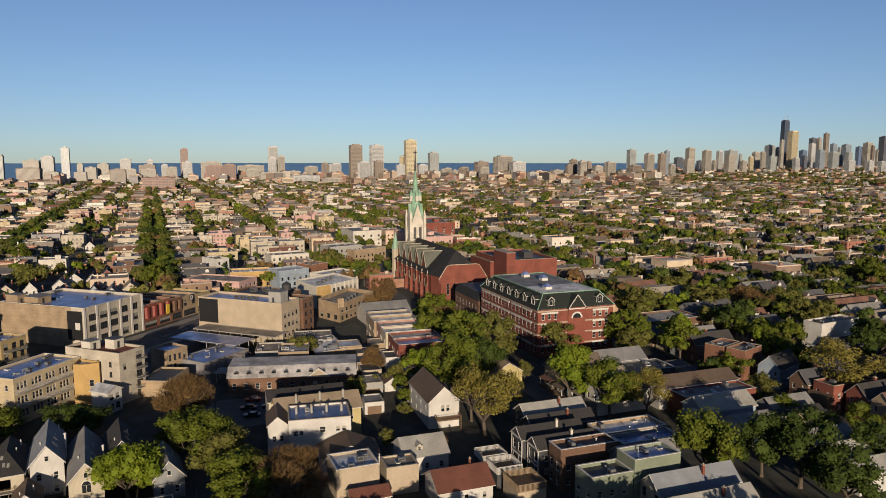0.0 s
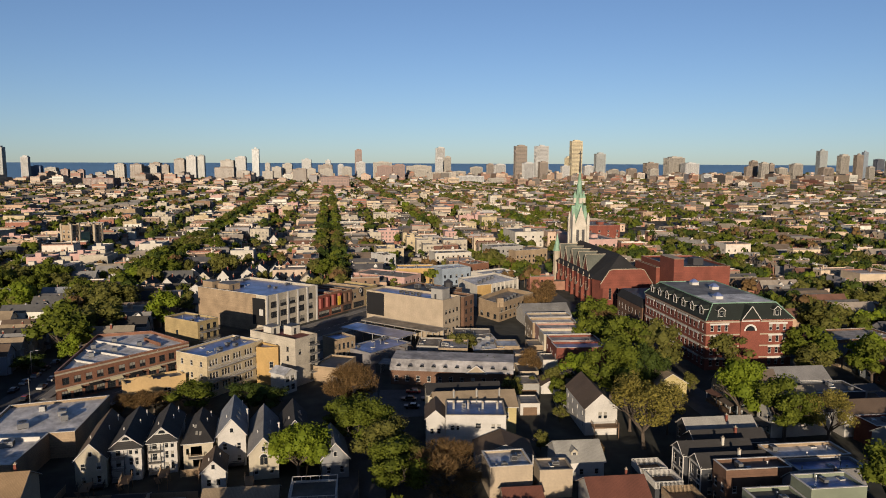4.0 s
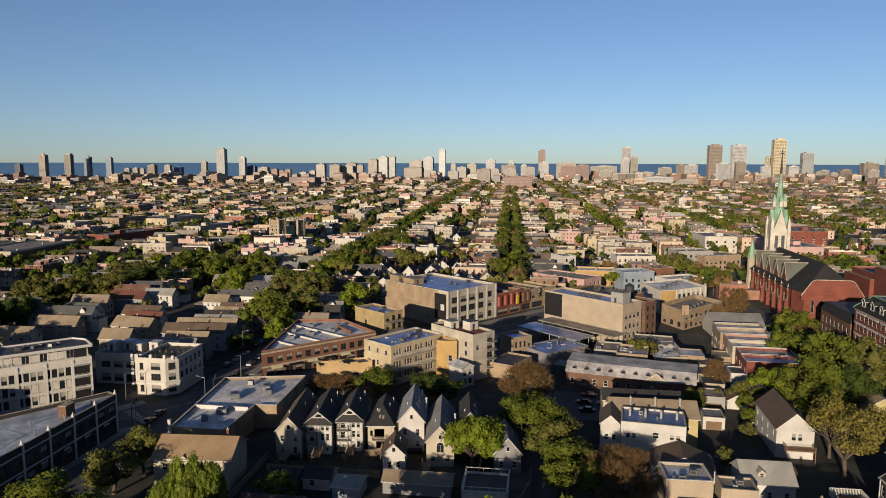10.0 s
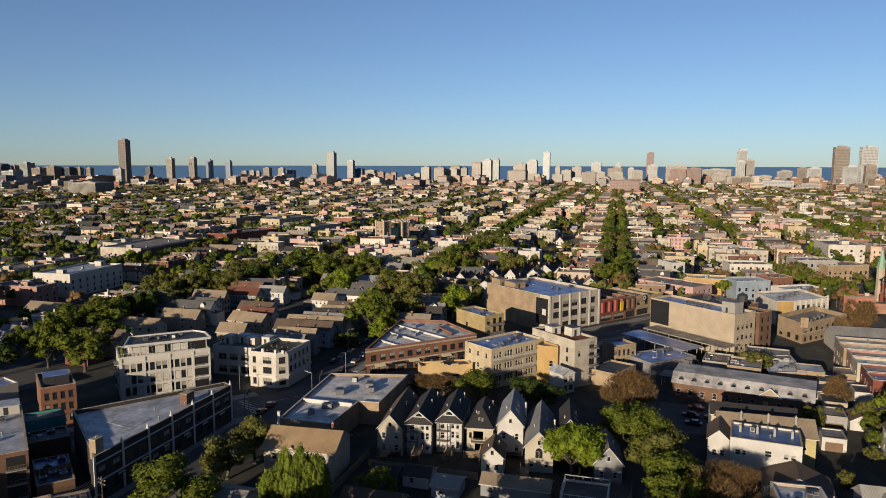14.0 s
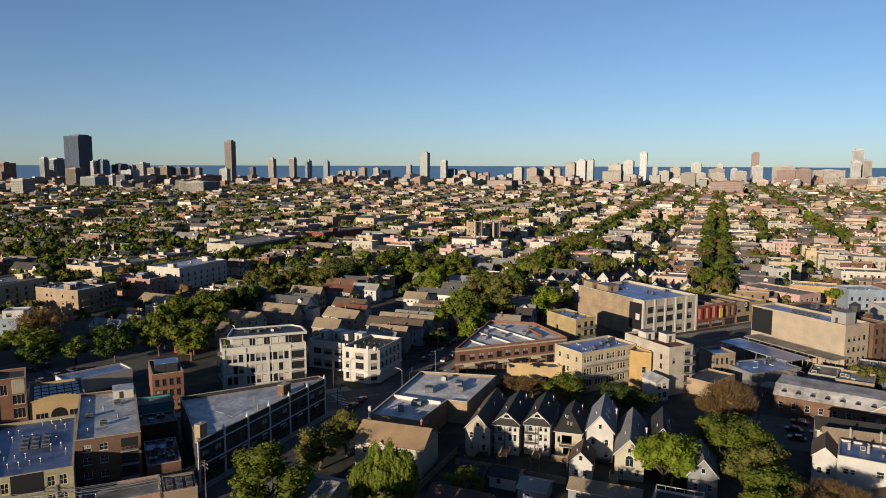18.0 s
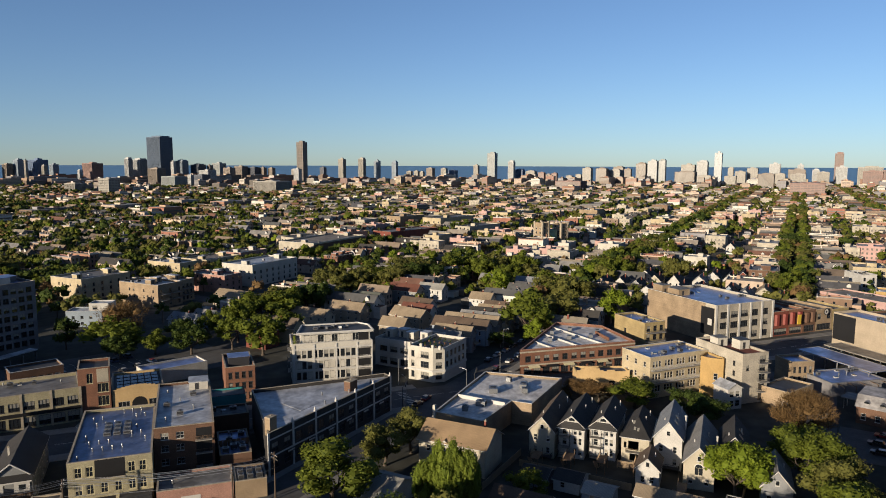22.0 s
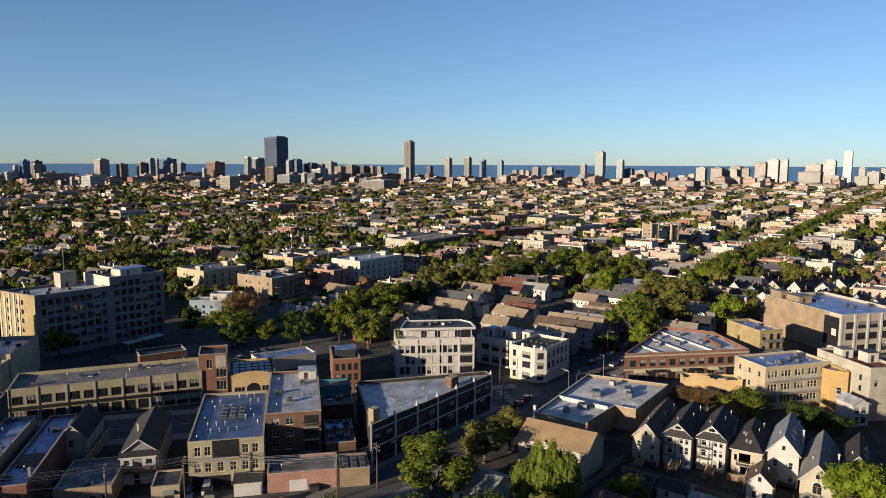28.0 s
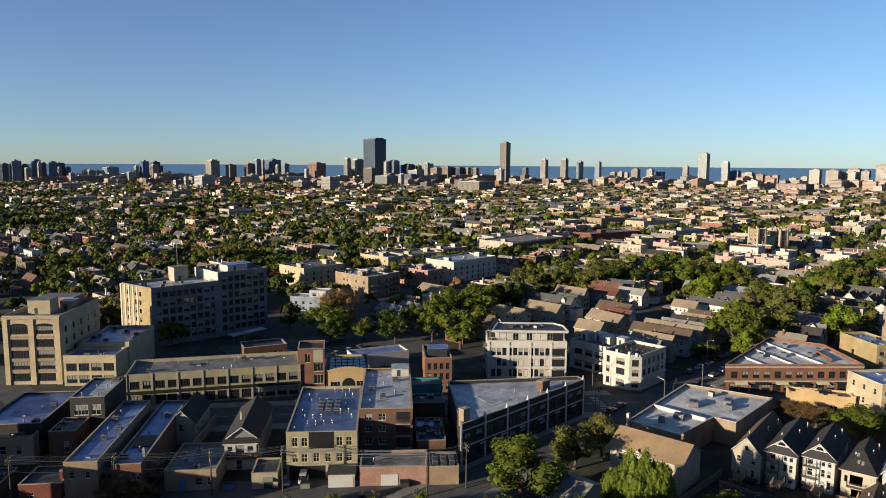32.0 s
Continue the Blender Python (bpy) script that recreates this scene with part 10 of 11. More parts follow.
# ---- pale buildings along the avenue before the church ----
for lab, x, y, rot, w, d, h, wl, rf in (
        ("pale blue-white two-storey block with a flat roof", 386.6, -46.1, -68, 18.5, 14, 9.0, "siding_blue", "flat_white"),
        ("orange brick corner shop with a cornice", 404.4, -65.6, -60, 13.3, 12, 9.0, "brick_orange", "flat_tan"),
        ("low white-parapet shop with a crowded roof", 376.9, -70.2, -61, 22.2, 15, 7.0, "stucco_white", "flat_white"),
        ("stepped pale grey three-flat with a roof hatch", 443.0, -48.3, -81, 24.2, 16, 10.5, "stucco_white", "flat_tan"),
        ("grey stone-fronted flats with rear bays", 468.2, -89.9, -75, 23.8, 16, 11.0, "stucco_grey", "flat_grey"),
        ("long tan building with a brown roof", 463.5, -105.2, -68, 26.6, 18, 9.0, "brick_tan", "flat_tan"),
        ("white-painted three-flat with rear galleries", 436.9, -15.7, -60, 8.5, 16, 10.5, "siding_white", "flat_tan"),
        ("yellow stucco block with a white roof", 396.9, -20.9, -92, 22.0, 14, 8.2, "stucco_gold", "flat_white")):
    root = site("avenue_block", lab, "commercial building", x, y, rot, w, d)
    n = 3 if h > 10 else 2
    flat_block(root, rect(w, d), h, wl, rf, {0: grid(w, max(2, int(w / 3.2)), n, 1.2, 1.7, 1.2, 3.3, 1.2), 1: grid(d, 3, n, 1.1, 1.6, 1.2, 3.3, 2)}, 0.8, "trim", "s", "trim_dark")
    roof_clutter(root, w, d, h, 4, RR)

# white gabled houses, gable ends to the west, behind the terracotta loft
for k, (x, y, wl, rf) in enumerate(((373.1, 98.7, "siding_white", "dark"), (365.5, 88.3, "siding_grey", "dark"), (351.9, 79.7, "siding_white", "brown"), (365.2, 66.4, "siding_white", "dark"), (398.4, 61.9, "siding_white", "grey"), (415.0, 57.3, "siding_white", "dark"), (414.9, 48.5, "siding_white", "dark"), (424.5, 42.4, "brick_red", "dark"), (371.3, 57.6, "siding_white", "slate"), (371.2, 43.2, "siding_blue", "dark"), (364.9, 35.0, "siding_white", "grey"), (374.8, 27.4, "siding_cream", "tan"), (581.6, 68.7, "siding_white", "dark"), (359.8, 19.0, "siding_grey", "dark"), (365.7, 107.2, "siding_white", "dark"), (392.0, 74.0, "siding_white", "dark"), (390.0, 84.0, "siding_cream", "brown"), (402.0, 92.0, "siding_white", "dark"))):
    w, d = 6.4 + (k % 3) * 0.5, 13.0 + (k % 4)
    root = site("frame_cottage", ("white" if "white" in wl else "red brick" if "red" in wl else "pale") + " gabled house with a " + {"dark": "dark", "slate": "black", "grey": "grey", "brown": "brown", "tan": "tan"}[rf] + " roof", "house", x, y + w / 2, -88, w, d, "gabled houses behind the loft")
    gable_body(root, w, d, 6.0 + (k % 3) * 0.3, 9.4 + (k % 2) * 0.4, wl, "shingle_" + rf, {0: grid(w, 2, 2, 0.9, 1.5, 1.2, 2.8, 1.2), 3: grid(d, 3, 1, 0.8, 1.3, 1.6, 2.8, 2)}, over=0.35)
    chimney(root, w * 0.7, d * 0.6, 6.6, 10.4, 0.5, 0.5)

# ---- garages in the yards behind the white gabled house ----
for k, (x, y, w, d, h, wl, rf) in enumerate(((229.0, -56.5, 7, 7, 3.4, "stucco_grey", "flat_grey"), (222.0, -60.5, 5, 8, 4.2, "siding_white", "flat_dark"), (230.5, -66.0, 6, 6, 3.2, "stucco_grey", "flat_tan"), (208.5, -60.5, 6.5, 7, 3.6, "siding_grey", "flat_dark"), (198.5, -47.0, 6, 8, 4.0, "stucco_grey", "flat_tan"), (189.0, -56.0, 6, 6, 3.0, "siding_grey", "flat_dark"), (184.0, -44.0, 5.5, 7, 3.2, "siding_white", "flat_grey"), (240.0, -60.0, 7, 8, 4.4, "brick_tan", "flat_tan"), (238.0, -48.0, 8, 9, 5.0, "brick_tan", "flat_white"))):
    root = site("yard_garage", "small flat-roofed garage in a crowded back yard", "garage", x, y, -94, w, d, "yard garages")
    flat_block(root, rect(w, d), h, wl, rf, {}, 0.2, "stone")
    s = Shape()
    s.box(0.8, -0.07, 0, w - 0.8, 0, 2.3)
    part("garage_door", s, "trim" if k % 2 else "wood", root)
for x, y, w, d, h in ((243.0, -20.0, 16, 12, 4.4), (252.0, -34.0, 14, 14, 5.0), (231.0, -14.5, 9, 8, 4.0)):
    root = site("low_shed", "low pale flat-roofed shed before the tan block", "shed", x, y, -100, w, d)
    flat_block(root, rect(w, d), h, "stucco_grey", "flat_tan", {}, 0.4, "stone")
    roof_clutter(root, w, d, h, 4, RR)
for x, y in ((204, -52), (214, -63), (194, -60), (186, -62)):
    place_tree(x, y, 2.2, 4.6, "olive")

# ---- yards and sheds along the alley ----
root = site("rear_shed_block", "low tan brick rear building with a blue door", "shop building", 55.0, 142.4, -40, 11.0, 15)
flat_block(root, rect(11.0, 15), 4.1, "brick_tan", "flat_grey", {0: [(6.6, 8.0, 1.2, 2.8), (9.0, 10.2, 1.2, 2.8)]}, 0.5, "stone")
s = Shape()
s.box(3.0, -0.07, 0, 4.5, 0.0, 2.5)
part("door", s, "bluepaint", root)
s = Shape()
s.box(4.9, -0.05, 0, 7.9, 0.0, 0.9)
part("plinth", s, "concrete", root)
roof_clutter(root, 11.0, 15, 4.1, 5, RR)
root = site("awning_garage", "small tan garage with a green awning", "garage", 69.0, 130.3, -39, 5.6, 8)
flat_block(root, rect(5.6, 8), 3.3, "stucco_tan", "flat_dark", {}, 0.3, "stone")
s = Shape()
s.slab((2.4, -0.9, 2.0), (4.6, -0.9, 2.0), (4.6, 0, 2.7), (2.4, 0, 2.7), 0.06)
part("awning", s, "siding_green", root)
s = Shape()
s.box(2.6, -0.05, 0, 4.4, 0, 2.0)
part("garage_door", s, "trim_dark", root)
root = site("brick_shed", "low red brick shed with a small chimney", "shed", 31.0, 157.5, -38, 8.5, 9)
flat_block(root, rect(8.5, 9), 3.8, "brick_red", "flat_dark", {0: [(2, 3, 1.2, 2.4)]}, 0.4, "stone")
chimney(root, 7.4, 3.0, 3.8, 5.6, 0.6, 0.6)
root = site("tar_shed", "low shed with a black tar roof", "shed", 20.5, 166.5, -38, 9.0, 10)
flat_block(root, rect(9.0, 10), 3.2, "brick_brown", "flat_dark", {}, 0.3, "stone")
roof_clutter(root, 9, 10, 3.2, 3, RR)


def lot_wall(x0, y0, x1, y1, h, mat, lab):
    ln = math.hypot(x1 - x0, y1 - y0)
    root = thing("lot_wall", lab, "wall", pose(x0, y0, 0, 0, 0, math.degrees(math.atan2(y1 - y0, x1 - x0))))
    s = Shape()
    s.box(0, -0.12, 0, ln, 0.12, h)
    part("wall_body", s, mat, root)
    s = Shape()
    s.box(-0.05, -0.18, h, ln + 0.05, 0.18, h + 0.1)
    part("coping", s, "stone", root)


lot_wall(66.0, 155.0, 82.0, 172.0, 2.4, "brick_tan", "long tan brick wall between two lots")
lot_wall(56.0, 160.5, 66.0, 176.0, 3.0, "brick_orange", "brick party wall beside a yard")
lot_wall(77.0, 150.0, 90.0, 165.0, 1.8, "brick_brown", "low brown brick wall beside a driveway")


def rear_stair(x, y, a, levels):
    """Open timber stair with landings, as behind flats."""
    root = thing("rear_stair", "open weathered timber stair with landings", "stair", pose(x, y, 0, 0, 0, a), "timber stairs on the alley")
    hgt = levels * 2.9
    for px_, py_ in ((0, 0), (4.2, 0), (0, 1.8), (4.2, 1.8)):
        s = Shape()
        s.box(px_ - 0.07, py_ - 0.07, 0, px_ + 0.07, py_ + 0.07, hgt + 1.0)
        part("post", s, "wood", root)
    for k in range(levels):
        z = (k + 1) * 2.9
        s = Shape()
        s.box(-0.1, -0.1, z - 0.2, 4.3, 1.9, z)
        part("landing", s, "wood", root)
        s = Shape()
        for i in range(15):
            s.bar((0.15 + i * 0.28, 0, z), (0.15 + i * 0.28, 0, z + 0.95), 0.025, 4)
        s.bar((0, 0, z + 0.97), (4.2, 0, z + 0.97), 0.045, 4)
        part("railing", s, "wood_pale", root)
        s = Shape()
        for i in range(13):
            s.box(0.5 + i * 0.25, -0.95, z - 2.9 + i * 0.22, 0.8 + i * 0.25, -0.1, z - 2.9 + i * 0.22 + 0.05)
        part("flight", s, "wood", root)


rear_stair(42.5, 149.2, -38, 2)
rear_stair(52.0, 146.6, -38, 2)
rear_stair(90.5, 120.0, -41, 1)


def waste_bin(x, y, a, mat, lab):
    root = thing("waste_bin", lab, "bin", pose(x, y, 0, 0, 0, a), "bins along the alley")
    s = Shape()
    s.box(0, 0, 0.12, 2.0, 1.2, 1.25)
    part("body", s, mat, root)
    s = Shape()
    s.slab((-0.05, -0.08, 1.22), (2.05, -0.08, 1.22), (2.05, 1.25, 1.45), (-0.05, 1.25, 1.45), 0.06)
    part("lid", s, "black", root)


for x, y, m in ((64.4, 134.2, "bluepaint"), (51.5, 141.5, "trim_dark"), (85.6, 117.0, "bluepaint"), (36.8, 153.6, "siding_green"), (92.6, 108.4, "trim_dark"), (76.6, 123.0, "siding_green")):
    waste_bin(x, y, -40, m, "steel waste bin with a black lid in the alley")
place_tree(44.2, 142.6, 3.6, 5.6, "bare")
place_tree(49.0, 139.4, 2.8, 4.6, "olive")
for x, y in ((24, 160), (17, 172)):
    place_tree(x, y, 2.6, 4.4, "olive")
for x, y in ((147.4, 57.6), (150.2, 50.6), (152.6, 43.4), (146.8, 24.6), (155.0, 35.6)):
    rear_stair(x, y, -83 - 90, 1)
root = site("yard_roof", "low flat roof crowded with vents between two buildings", "shop building", 105.2, 116.8, -41, 7.0, 15)
flat_block(root, rect(7.0, 15), 4.4, "brick_brown", "flat_silver", {0: [(1.5, 2.6, 1.2, 2.6)]}, 0.4, "stone")
for i in range(3):
    cooler(root, 1.4 + i * 1.9, 2.6 + (i % 2) * 1.6, 4.4, 1.5, 1.2, 1.2)
roof_clutter(root, 7.0, 15, 4.4, 5, RR)
for i in range(7):
    g = Shape()
    g.box(i * 1.0, 6.0, 4.4, i * 1.0 + 0.94, 6.06, 6.0)
    part("fence_panel", g, "wood", root)

# ---- small houses, garages and shrubs in the yards south of the gabled row ----
plain_gable("yellow_house", "golden tan house with an olive-brown roof behind a tall tree", 191.0, -86.5, -92, 9.0, 14, 5.4, 8.2, "siding_yellow", "shingle_tan")
for k, (x, y, w, d, rf, wl, lab) in enumerate(((201.0, -54.4, 5.4, 8.0, "shingle_brown", "siding_white", "small white gabled garage with a brown roof"), (160.5, 18.5, 5.6, 6.0, "shingle_grey", "siding_cream", "small cream gabled garage with a grey roof"), (147.5, -45.5, 5.0, 5.5, "shingle_dark", "siding_white", "small white garden shed with a dark roof"))):
    root = plain_gable("gabled_garage", lab, x, y, -93, w, d, 2.5, 4.2, wl, rf, {}, 0.25)
    s = Shape()
    s.box(0.8, -0.06, 0, w - 0.8, 0.0, 2.1)
    part("garage_door", s, "trim", root)
for x, y, rad, h, kind in ((187.5, -56.5, 2.4, 5.0, "green"), (178.0, -53.5, 2.0, 4.2, "olive"), (199.0, -58.5, 2.6, 5.5, "green"), (165.0, 10.0, 2.6, 5.6, "olive"), (155.0, 12.5, 2.0, 4.4, "green"), (160.0, -43.5, 2.2, 4.8, "olive"), (200.0, -84.0, 3.4, 8.0, "green"), (196.0, -99.0, 2.8, 6.5, "olive"), (152.5, -54.5, 2.2, 4.6, "brown")):
    place_tree(x, y, rad, h, kind)


# ---- the wide field, outside the separately built things ----
OCC += [(112, 176, 0, 88, 76), (150, 104, 0, 60, 60), (60, 225, 0, 110, 70), (196, 262, 0, 110, 22), (205, 312, 0, 75, 16), (272, 262, 0, 70, 26), (250, -66, 0, 62, 18), (266, -92, 0, 46, 24), (300, -112, 0, 64, 32)]
H_ALL, T_ALL = far_field()
H_ALL = [q for q in H_ALL if q[5] > 700 or not any(taken(*turned(q[0] + dx, q[1] + dy), 1.2) for dx in (-3.3, 0, 3.3) for dy in (-q[4] / 2, 0, q[4] / 2))]
T_ALL = [q for q in T_ALL if math.hypot(q[0], q[1]) > 190 and not (math.hypot(q[0], q[1]) < 700 and taken(q[0], q[1], 2.0)) and 6 < math.degrees(math.atan2(q[0], q[1])) < 154 and abs(diag(q[0], q[1]) - diag(182.5, 100)) > 8.5]
NEAR_H = [q for q in H_ALL if 192 < q[5] <= NEAR_R]
UNSEEN_H = [q for q in H_ALL if q[5] < 108]
MID_H = [q for q in H_ALL if NEAR_R < q[5] <= 1000]
FAR_H = [q for q in H_ALL if q[5] > 1000]
NEAR_T = [q for q in T_ALL if math.hypot(q[0], q[1]) <= NEAR_R and math.degrees(math.atan2(q[0], q[1])) > 82 and not (112 < math.degrees(math.atan2(q[0], q[1])) < 124 and math.hypot(q[0], q[1]) < 262)]
MID_T = [q for q in T_ALL if NEAR_R < math.hypot(q[0], q[1]) <= 1000]
rs = random.Random(77)
for _ in range(4200):
    a, d = rs.uniform(14, 78), rs.uniform(330, 1300)
    q = (d * math.sin(radians(a)), d * math.cos(radians(a)), rs.uniform(3.0, 5.6), rs.uniform(7.5, 11.5))
    if rs.random() < (0.95 if a < 46 else 0.3) and not taken(q[0], q[1], 3.0) and abs(diag(q[0], q[1]) - diag(182.5, 100)) > 11:
        MID_T.append(q)
for _ in range(1500):
    a, d = rs.uniform(103, 147), 330 + 1000 * rs.random()
    q = (d * math.sin(radians(a)), d * math.cos(radians(a)), rs.uniform(3.2, 6.2), rs.uniform(8.0, 12.5))
    if not taken(q[0], q[1], 3.0) and abs(diag(q[0], q[1]) - diag(182.5, 100)) > 11:
        MID_T.append(q)
FAR_T = [q for k, q in enumerate(T_ALL) if k % 3 and 1000 < math.hypot(q[0], q[1]) < min(2500, shore(math.degrees(math.atan2(q[0], q[1]))) - 40)]

stuff_houses(MID_H, True, "houses_beyond")
stuff_houses(FAR_H, False, "houses_far")
# houses in the blind zone under the camera, added for their shadows
stuff_houses(UNSEEN_H, False, "houses_below")
far_blocks()
stuff_trees([q for q in MID_T if math.hypot(q[0], q[1]) < 600], 8, 72, 0.54, "trees_beyond", "leafy street and yard trees between the houses")
stuff_trees([q for q in MID_T if math.hypot(q[0], q[1]) >= 600], 4, 11, 0.95, "trees_further", "leafy street and yard trees among distant roofs")
stuff_trees(FAR_T, 3, 2, 1.6, "trees_far", "distant spring-green trees between the roofs", 1.2, True)
rs = random.Random(31)
south = []
for _ in range(5200):
    a, d = rs.uniform(112, 147), rs.uniform(2300, 4200)
    south.append((d * math.sin(radians(a)), d * math.cos(radians(a)), rs.uniform(5, 9), rise(d) + rs.uniform(9, 15)))
stuff_trees([q for q in south if math.hypot(q[0], q[1]) < shore(math.degrees(math.atan2(q[0], q[1]))) - 50 or math.degrees(math.atan2(q[0], q[1])) > 130], 2, 2, 1.8, "trees_south", "distant trees towards the city centre", 1.3, True)
for x, y, rot, kind, depth, rr in NEAR_H:
    place_house(*turned(x, y), rot + GRID, kind, depth)
for x, y, rad, h in NEAR_T:
    place_tree(x, y, rad, h)

# unseen trees and flats below and beside the view, added to shade it
for k, (x, y) in enumerate(((96, 34), (98, 48), (92, 62), (84, 74), (102, 20), (104, 6), (100, -14), (98, -34), (92, -48), (84, -60), (72, -70), (60, -84), (76, 84), (66, 96), (94, -4), (90, 18), (99, 27), (97, 55), (88, 69), (103, -6), (101, -24), (95, -41), (88, -55), (78, -65), (66, -77), (54, -90), (46, -97), (38, -103), (82, -72), (58, 101), (48, 106), (71, 90))):
    place_tree(x, y, 4.6 + (k % 3) * 0.7, min(14.2 + (k % 4) * 0.9, 67.5 - 0.49 * math.hypot(x, y)) * (0.62 if -60 < y < -20 else 1.0))
# blocks out of view, sized and set only to throw shade
for x, y, w, d, h in ((-14, 146, 22, 18, 13.0), (-12, 172, 24, 20, 14.5), (-12, 200, 22, 18, 15.0), (2, 116, 22, 16, 11.5), (14, 92, 20, 14, 12.0), (-4, 60, 20, 18, 12.0)):
    root = site("corner_flats", "plain brown brick flats with flat roofs, added out of view to cast shade", "apartment building", x, y, -10, w, d)
    flat_block(root, rect(w, d), h, "brick_brown", "flat_grey", {}, 0.8, "stone")


# ---- vehicles ----
CARS = {}


def car_template(van):
    root = thing("van" if van else "car", "", "van" if van else "car")
    ln, wd, bh, th = (5.2, 2.0, 1.1, 2.2) if van else (4.5, 1.8, 0.85, 1.45)
    s = Shape()
    s.prism([(-ln / 2, -wd / 2 + 0.12), (-ln / 2 + 0.2, -wd / 2), (ln / 2 - 0.25, -wd / 2), (ln / 2, -wd / 2 + 0.2), (ln / 2, wd / 2 - 0.2), (ln / 2 - 0.25, wd / 2), (-ln / 2 + 0.2, wd / 2), (-ln / 2, wd / 2 - 0.12)], 0.3, bh)
    part("body", s, "car", root)
    c = Shape()
    x0, x1 = (-ln / 2 + 0.1, ln / 2 - 1.2) if van else (-ln / 2 + 0.7, ln / 2 - 1.1)
    hw = wd / 2 - 0.1
    lo = [(x0, -hw), (x1, -hw), (x1, hw), (x0, hw)]
    ins = 0.1 if van else 0.4
    hi = [(x0 + ins, -hw + 0.15), (x1 - ins - 0.3, -hw + 0.15), (x1 - ins - 0.3, hw - 0.15), (x0 + ins, hw - 0.15)]
    for i in range(4):
        j = (i + 1) % 4
        c.face([(*lo[i], bh), (*lo[j], bh), (*hi[j], th - 0.08), (*hi[i], th - 0.08)])
    part("glasshouse", c, "glass", root)
    r = Shape()
    r.prism([(p[0], p[1]) for p in hi], th - 0.09, th)
    part("roof", r, "car", root)
    for x in (-ln * 0.3, ln * 0.3):
        for y in (-wd / 2 + 0.1, wd / 2 - 0.1):
            w = Shape()
            w.bar((x, y - 0.11, 0.33), (x, y + 0.11, 0.33), 0.33, 12)
            for yy in (y - 0.11, y + 0.11):
                w.face([(x + 0.33 * math.cos(6.2832 * i / 12), yy, 0.33 + 0.33 * math.sin(6.2832 * i / 12)) for i in range(12)])
            part("wheel", w, "tyre", root)
    for y in (-wd / 2 + 0.35, wd / 2 - 0.35):
        h = Shape()
        h.box(ln / 2 - 0.02, y - 0.16, bh - 0.3, ln / 2 + 0.03, y + 0.16, bh - 0.14)
        part("headlight", h, "trim", root)
    return root


def place_car(x, y, rot, van=False, z=0.06):
    if van not in CARS:
        CARS[van] = car_template(van)
        ob = CARS[van]
        ob.matrix_basis = pose(x, y, z, 0, 0, rot)
    else:
        ob = copy_thing(CARS[van], pose(x, y, z, 0, 0, rot))
    tagged(ob, "white van parked under the building" if van else "parked car on the asphalt", "van" if van else "car", "parked cars")


place_car(79.6, 126.2, 50, True)
for ob in CARS[True].children:
    if ob.name.startswith(("body", "roof")):
        ob.data.materials[0] = M["trim"]
for x, y, r in ((76.2, 127.6, 50), (73.8, 129.4, 50), (85.2, 110.0, -41), (173.0, 102.6, 5), (167.2, 102.2, 0), (212.0, 97.4, 0), (222.6, 97.2, 0), (231, 97.5, 0), (199.4, -14.2, 80), (193, -14.6, 80), (206, -16.0, 80), (199.0, -20.0, 80), (152.5, 117.0, -38), (140.0, 132.5, -38), (128.0, 141.0, -38), (108.0, 158.0, -38)):
    place_car(x, y, r)
for i in range(12):
    place_car(128 + (i % 6) * 6.2, 206 + (i // 6) * 13 + (i % 3) * 0.6, 80)
for i in range(8):
    place_car(220 + i * 7.5, 104.2 + 0.2 * (i % 2), 180 if i % 2 else 0)
s = Shape()
s.prism([(112, 196), (178, 180), (190, 222), (120, 246)], 0.0, 0.05)
tagged(new("pavement_car_park", s.mesh("car_park", ["asphalt"])), "dark asphalt car park behind the shops", "car park", kind="structure")
lot = bpy.data.objects["pavement_car_park"]
for j in range(3):
    for i in range(12):
        s = Shape()
        s.box(0, 0, 0.05, 0.14, 4.8, 0.056)
        part("stall_line", s, "paint", lot).matrix_basis = pose(124 + i * 3.1, 203.5 + j * 13 - i * 0.5, 0, 0, 0, -10)
s = Shape()
s.prism([(24, 150), (74, 108), (108, 82), (112, 100), (84, 122), (40, 162)], 0.0, 0.045)
tagged(new("road_alley", s.mesh("road_alley", ["asphalt"])), "cracked dark alley paving behind the shops", "alley", kind="structure")
s = Shape()
s.prism([(186, -4), (210, -6), (208, -30), (186, -28)], 0.0, 0.05)
tagged(new("pavement_yard", s.mesh("pavement_yard", ["asphalt"])), "small asphalt car park between the houses", "car park", kind="structure")

# ---- poles and wires ----
POLES = [(30.0, 159.0), (46.0, 145.5), (61.5, 133.8), (73.2, 124.6), (94.2, 101.6), (103.0, 98.4)]


def utility_pole(x, y, a, drum):
    root = thing("utility_pole", "weathered wooden utility pole with crossarms", "utility pole", pose(x, y, 0, 0, 0, a), "alley poles")
    s = Shape()
    s.tube(0, 0, 0, 10.4, 0.19, 0.13, 8)
    part("shaft", s, "pole", root)
    for z in (9.6, 8.8):
        s = Shape()
        s.box(-1.3, -0.07, z, 1.3, 0.07, z + 0.14)
        part("crossarm", s, "pole", root)
        for u in (-1.15, -0.5, 0.5, 1.15):
            i = Shape()
            i.tube(u, 0, z + 0.14, z + 0.32, 0.06, 0.05, 6)
            part("insulator", i, "trim", root)
    if drum:
        s = Shape()
        s.tube(0.42, 0.1, 7.2, 8.2, 0.28, None, 10)
        part("transformer", s, "metal", root)


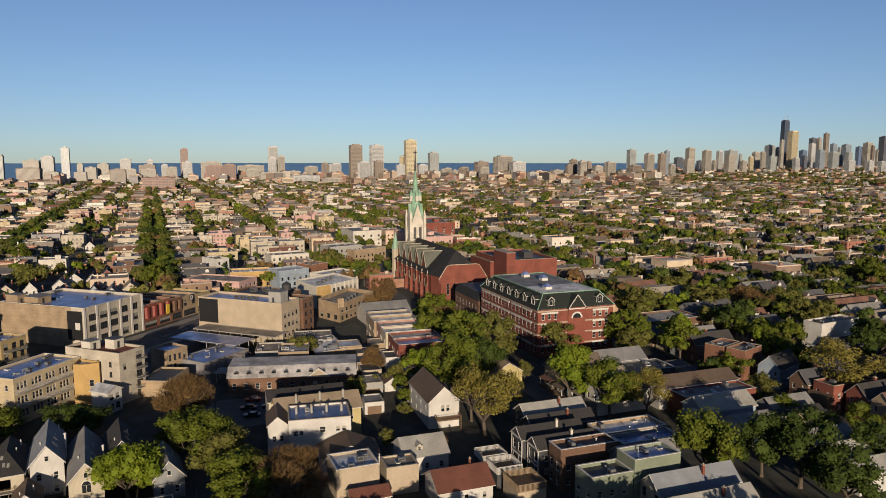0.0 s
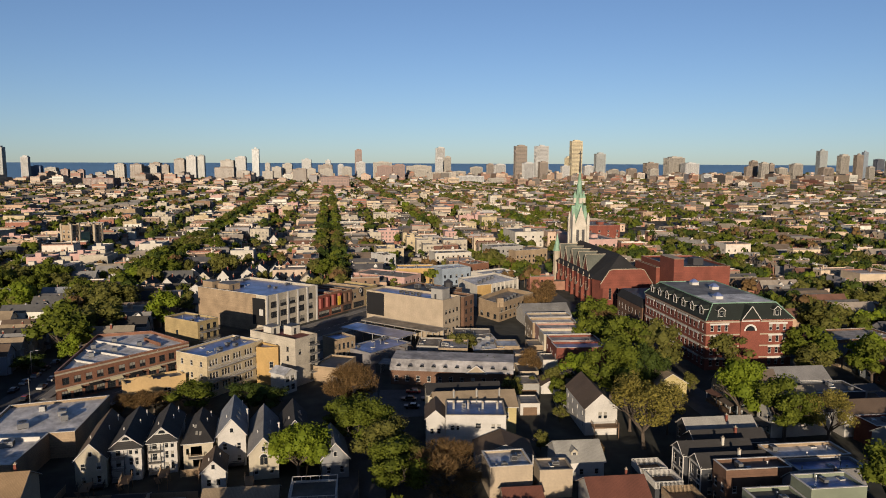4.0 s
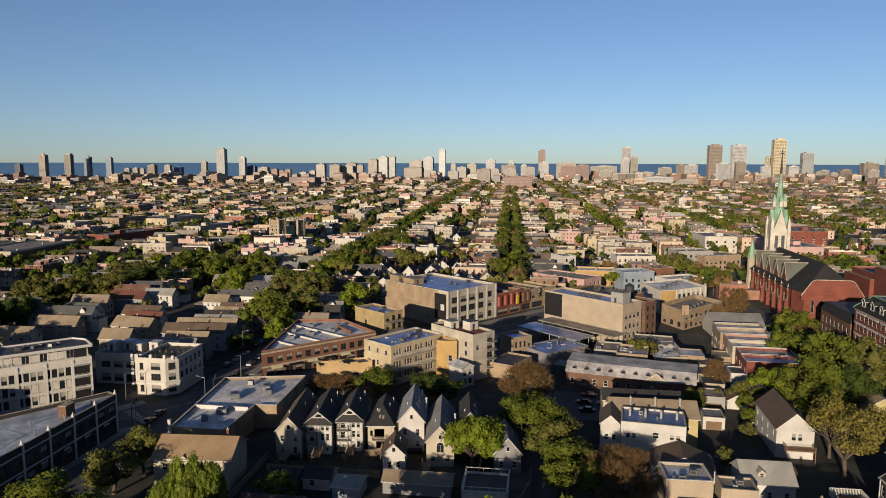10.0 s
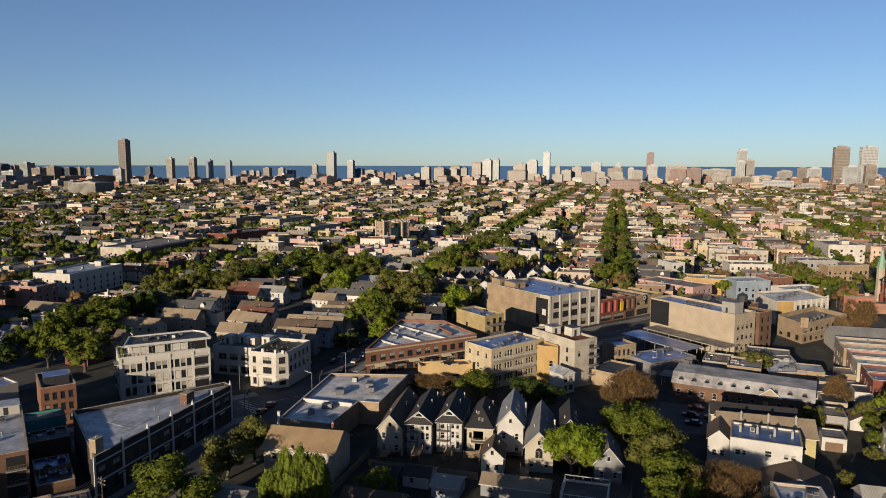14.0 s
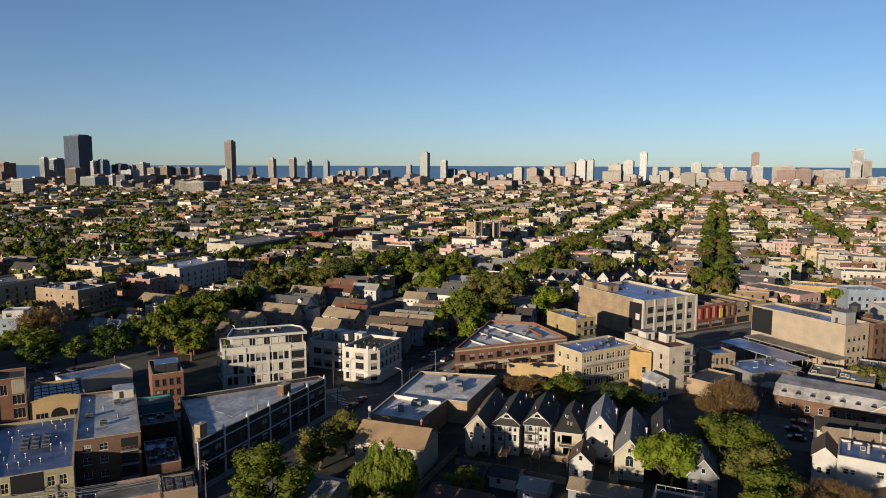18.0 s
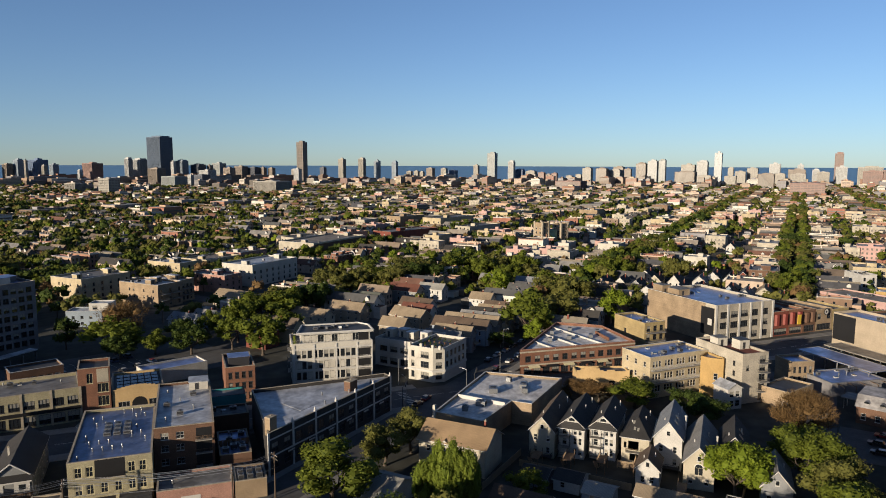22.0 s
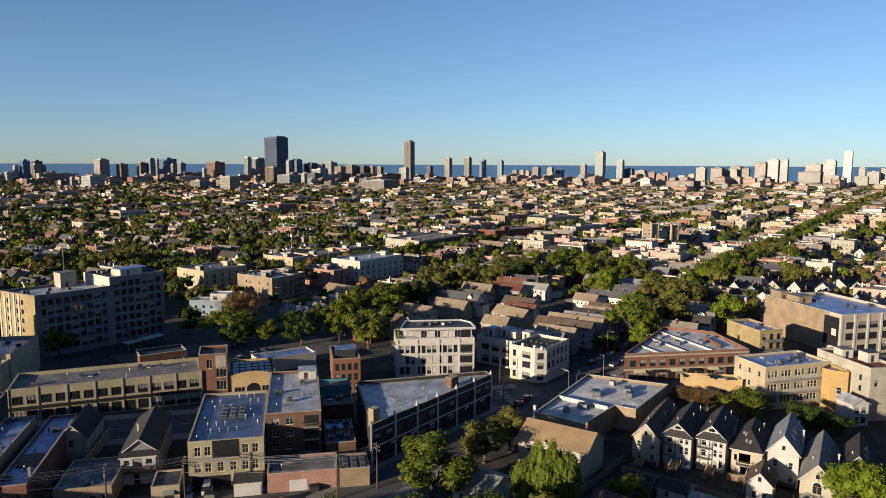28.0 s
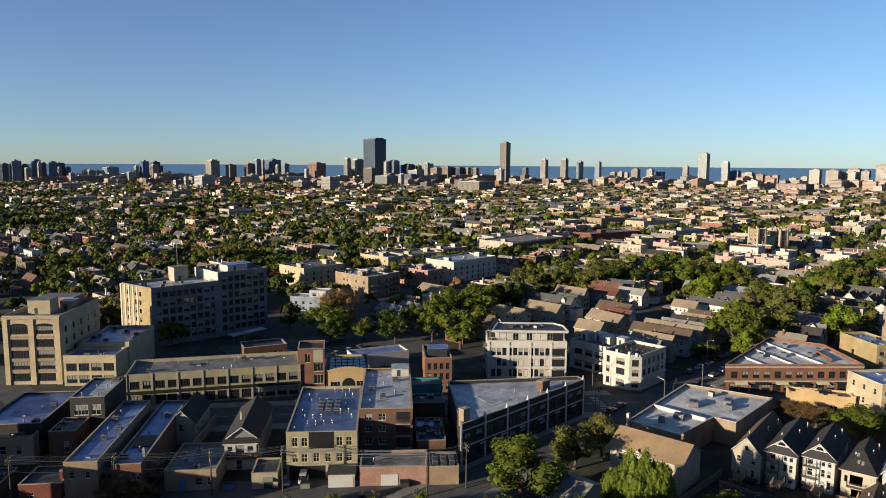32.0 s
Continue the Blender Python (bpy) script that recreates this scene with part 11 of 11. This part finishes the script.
w = Shape()
for k, (x, y) in enumerate(POLES):
    n = POLES[min(k + 1, len(POLES) - 1)]
    p = POLES[max(k - 1, 0)]
    a = math.atan2(n[1] - p[1], n[0] - p[0])
    utility_pole(x, y, math.degrees(a) + 90, k % 2 == 0)
    if k + 1 < len(POLES):
        for o, z in ((-1.15, 9.95), (-0.5, 9.95), (0.5, 9.95), (1.15, 9.95), (-0.6, 9.15), (0.6, 9.15), (0.0, 7.0)):
            a0 = (x - math.sin(a) * o, y + math.cos(a) * o)
            a1 = (n[0] - math.sin(a) * o, n[1] + math.cos(a) * o)
            last = None
            for i in range(9):
                f = i / 8
                q = (a0[0] + (a1[0] - a0[0]) * f, a0[1] + (a1[1] - a0[1]) * f, z - 2.2 * f * (1 - f))
                if last:
                    w.bar(last, q, 0.032, 3)
                last = q
tagged(new("power_lines", w.mesh("power_lines", ["metal"])), "sagging grey power lines along the alley", "power line", kind="structure")


def street_lamp(x, y, a):
    root = thing("street_lamp", "grey metal street lamp with a long arm", "street lamp", pose(x, y, 0, 0, 0, a), "street lamps")
    s = Shape()
    s.tube(0, 0, 0, 8.6, 0.12, 0.08, 8)
    part("post", s, "metal", root)
    s = Shape()
    s.bar((0, 0, 8.4), (1.9, 0, 8.9), 0.05, 5)
    part("arm", s, "metal", root)
    s = Shape()
    s.box(1.7, -0.14, 8.82, 2.4, 0.14, 8.96)
    part("lamp_head", s, "metal", root)


for x, y, a in ((165.2, 104.8, 60), (181.5, 93.4, 90), (181.0, 117.5, -40), (205.5, 93.2, 200), (140.5, 126.0, 52), (123.0, 140.0, 52), (235, 105.4, -90), (262, 93.0, 90)):
    street_lamp(x, y, a)
for x, y in ((163.0, 104.6), (186.0, 93.0)):
    root = thing("traffic_signal", "dark traffic signal on a mast arm", "traffic signal", pose(x, y, 0, 0, 0, 20), "signals at the crossing")
    s = Shape()
    s.tube(0, 0, 0, 6.4, 0.14, 0.1, 8)
    part("post", s, "trim_dark", root)
    s = Shape()
    s.bar((0, 0, 6.2), (6.5, 0, 6.4), 0.07, 5)
    part("mast_arm", s, "trim_dark", root)
    for u in (3.6, 6.2):
        s = Shape()
        s.box(u - 0.18, -0.15, 5.3, u + 0.18, 0.15, 6.3)
        part("signal_head", s, "black", root)
# wooden yard fences behind the gabled houses
for x0, y0, x1, y1 in ((143.5, 60, 143.5, 33), (128, 62, 150, 62), (143, 12, 160, 12), (126, 0.5, 150, 0.5), (112, 71, 131, 71)):
    root = thing("yard_fence", "weathered wooden board fence round a yard", "fence", pose(x0, y0, 0))
    n = int(math.hypot(x1 - x0, y1 - y0) / 2.4)
    a = math.degrees(math.atan2(y1 - y0, x1 - x0))
    for i in range(n):
        s = Shape()
        s.box(0, -0.02, 0.08, 2.36, 0.02, 1.72)
        s.box(0, -0.05, 1.72, 2.4, 0.05, 1.8)
        ob = part("panel", s, "wood_pale", root)
        c, sn = math.cos(radians(a)), math.sin(radians(a))
        ob.matrix_basis = pose(c * i * 2.4, sn * i * 2.4, 0, 0, 0, a)
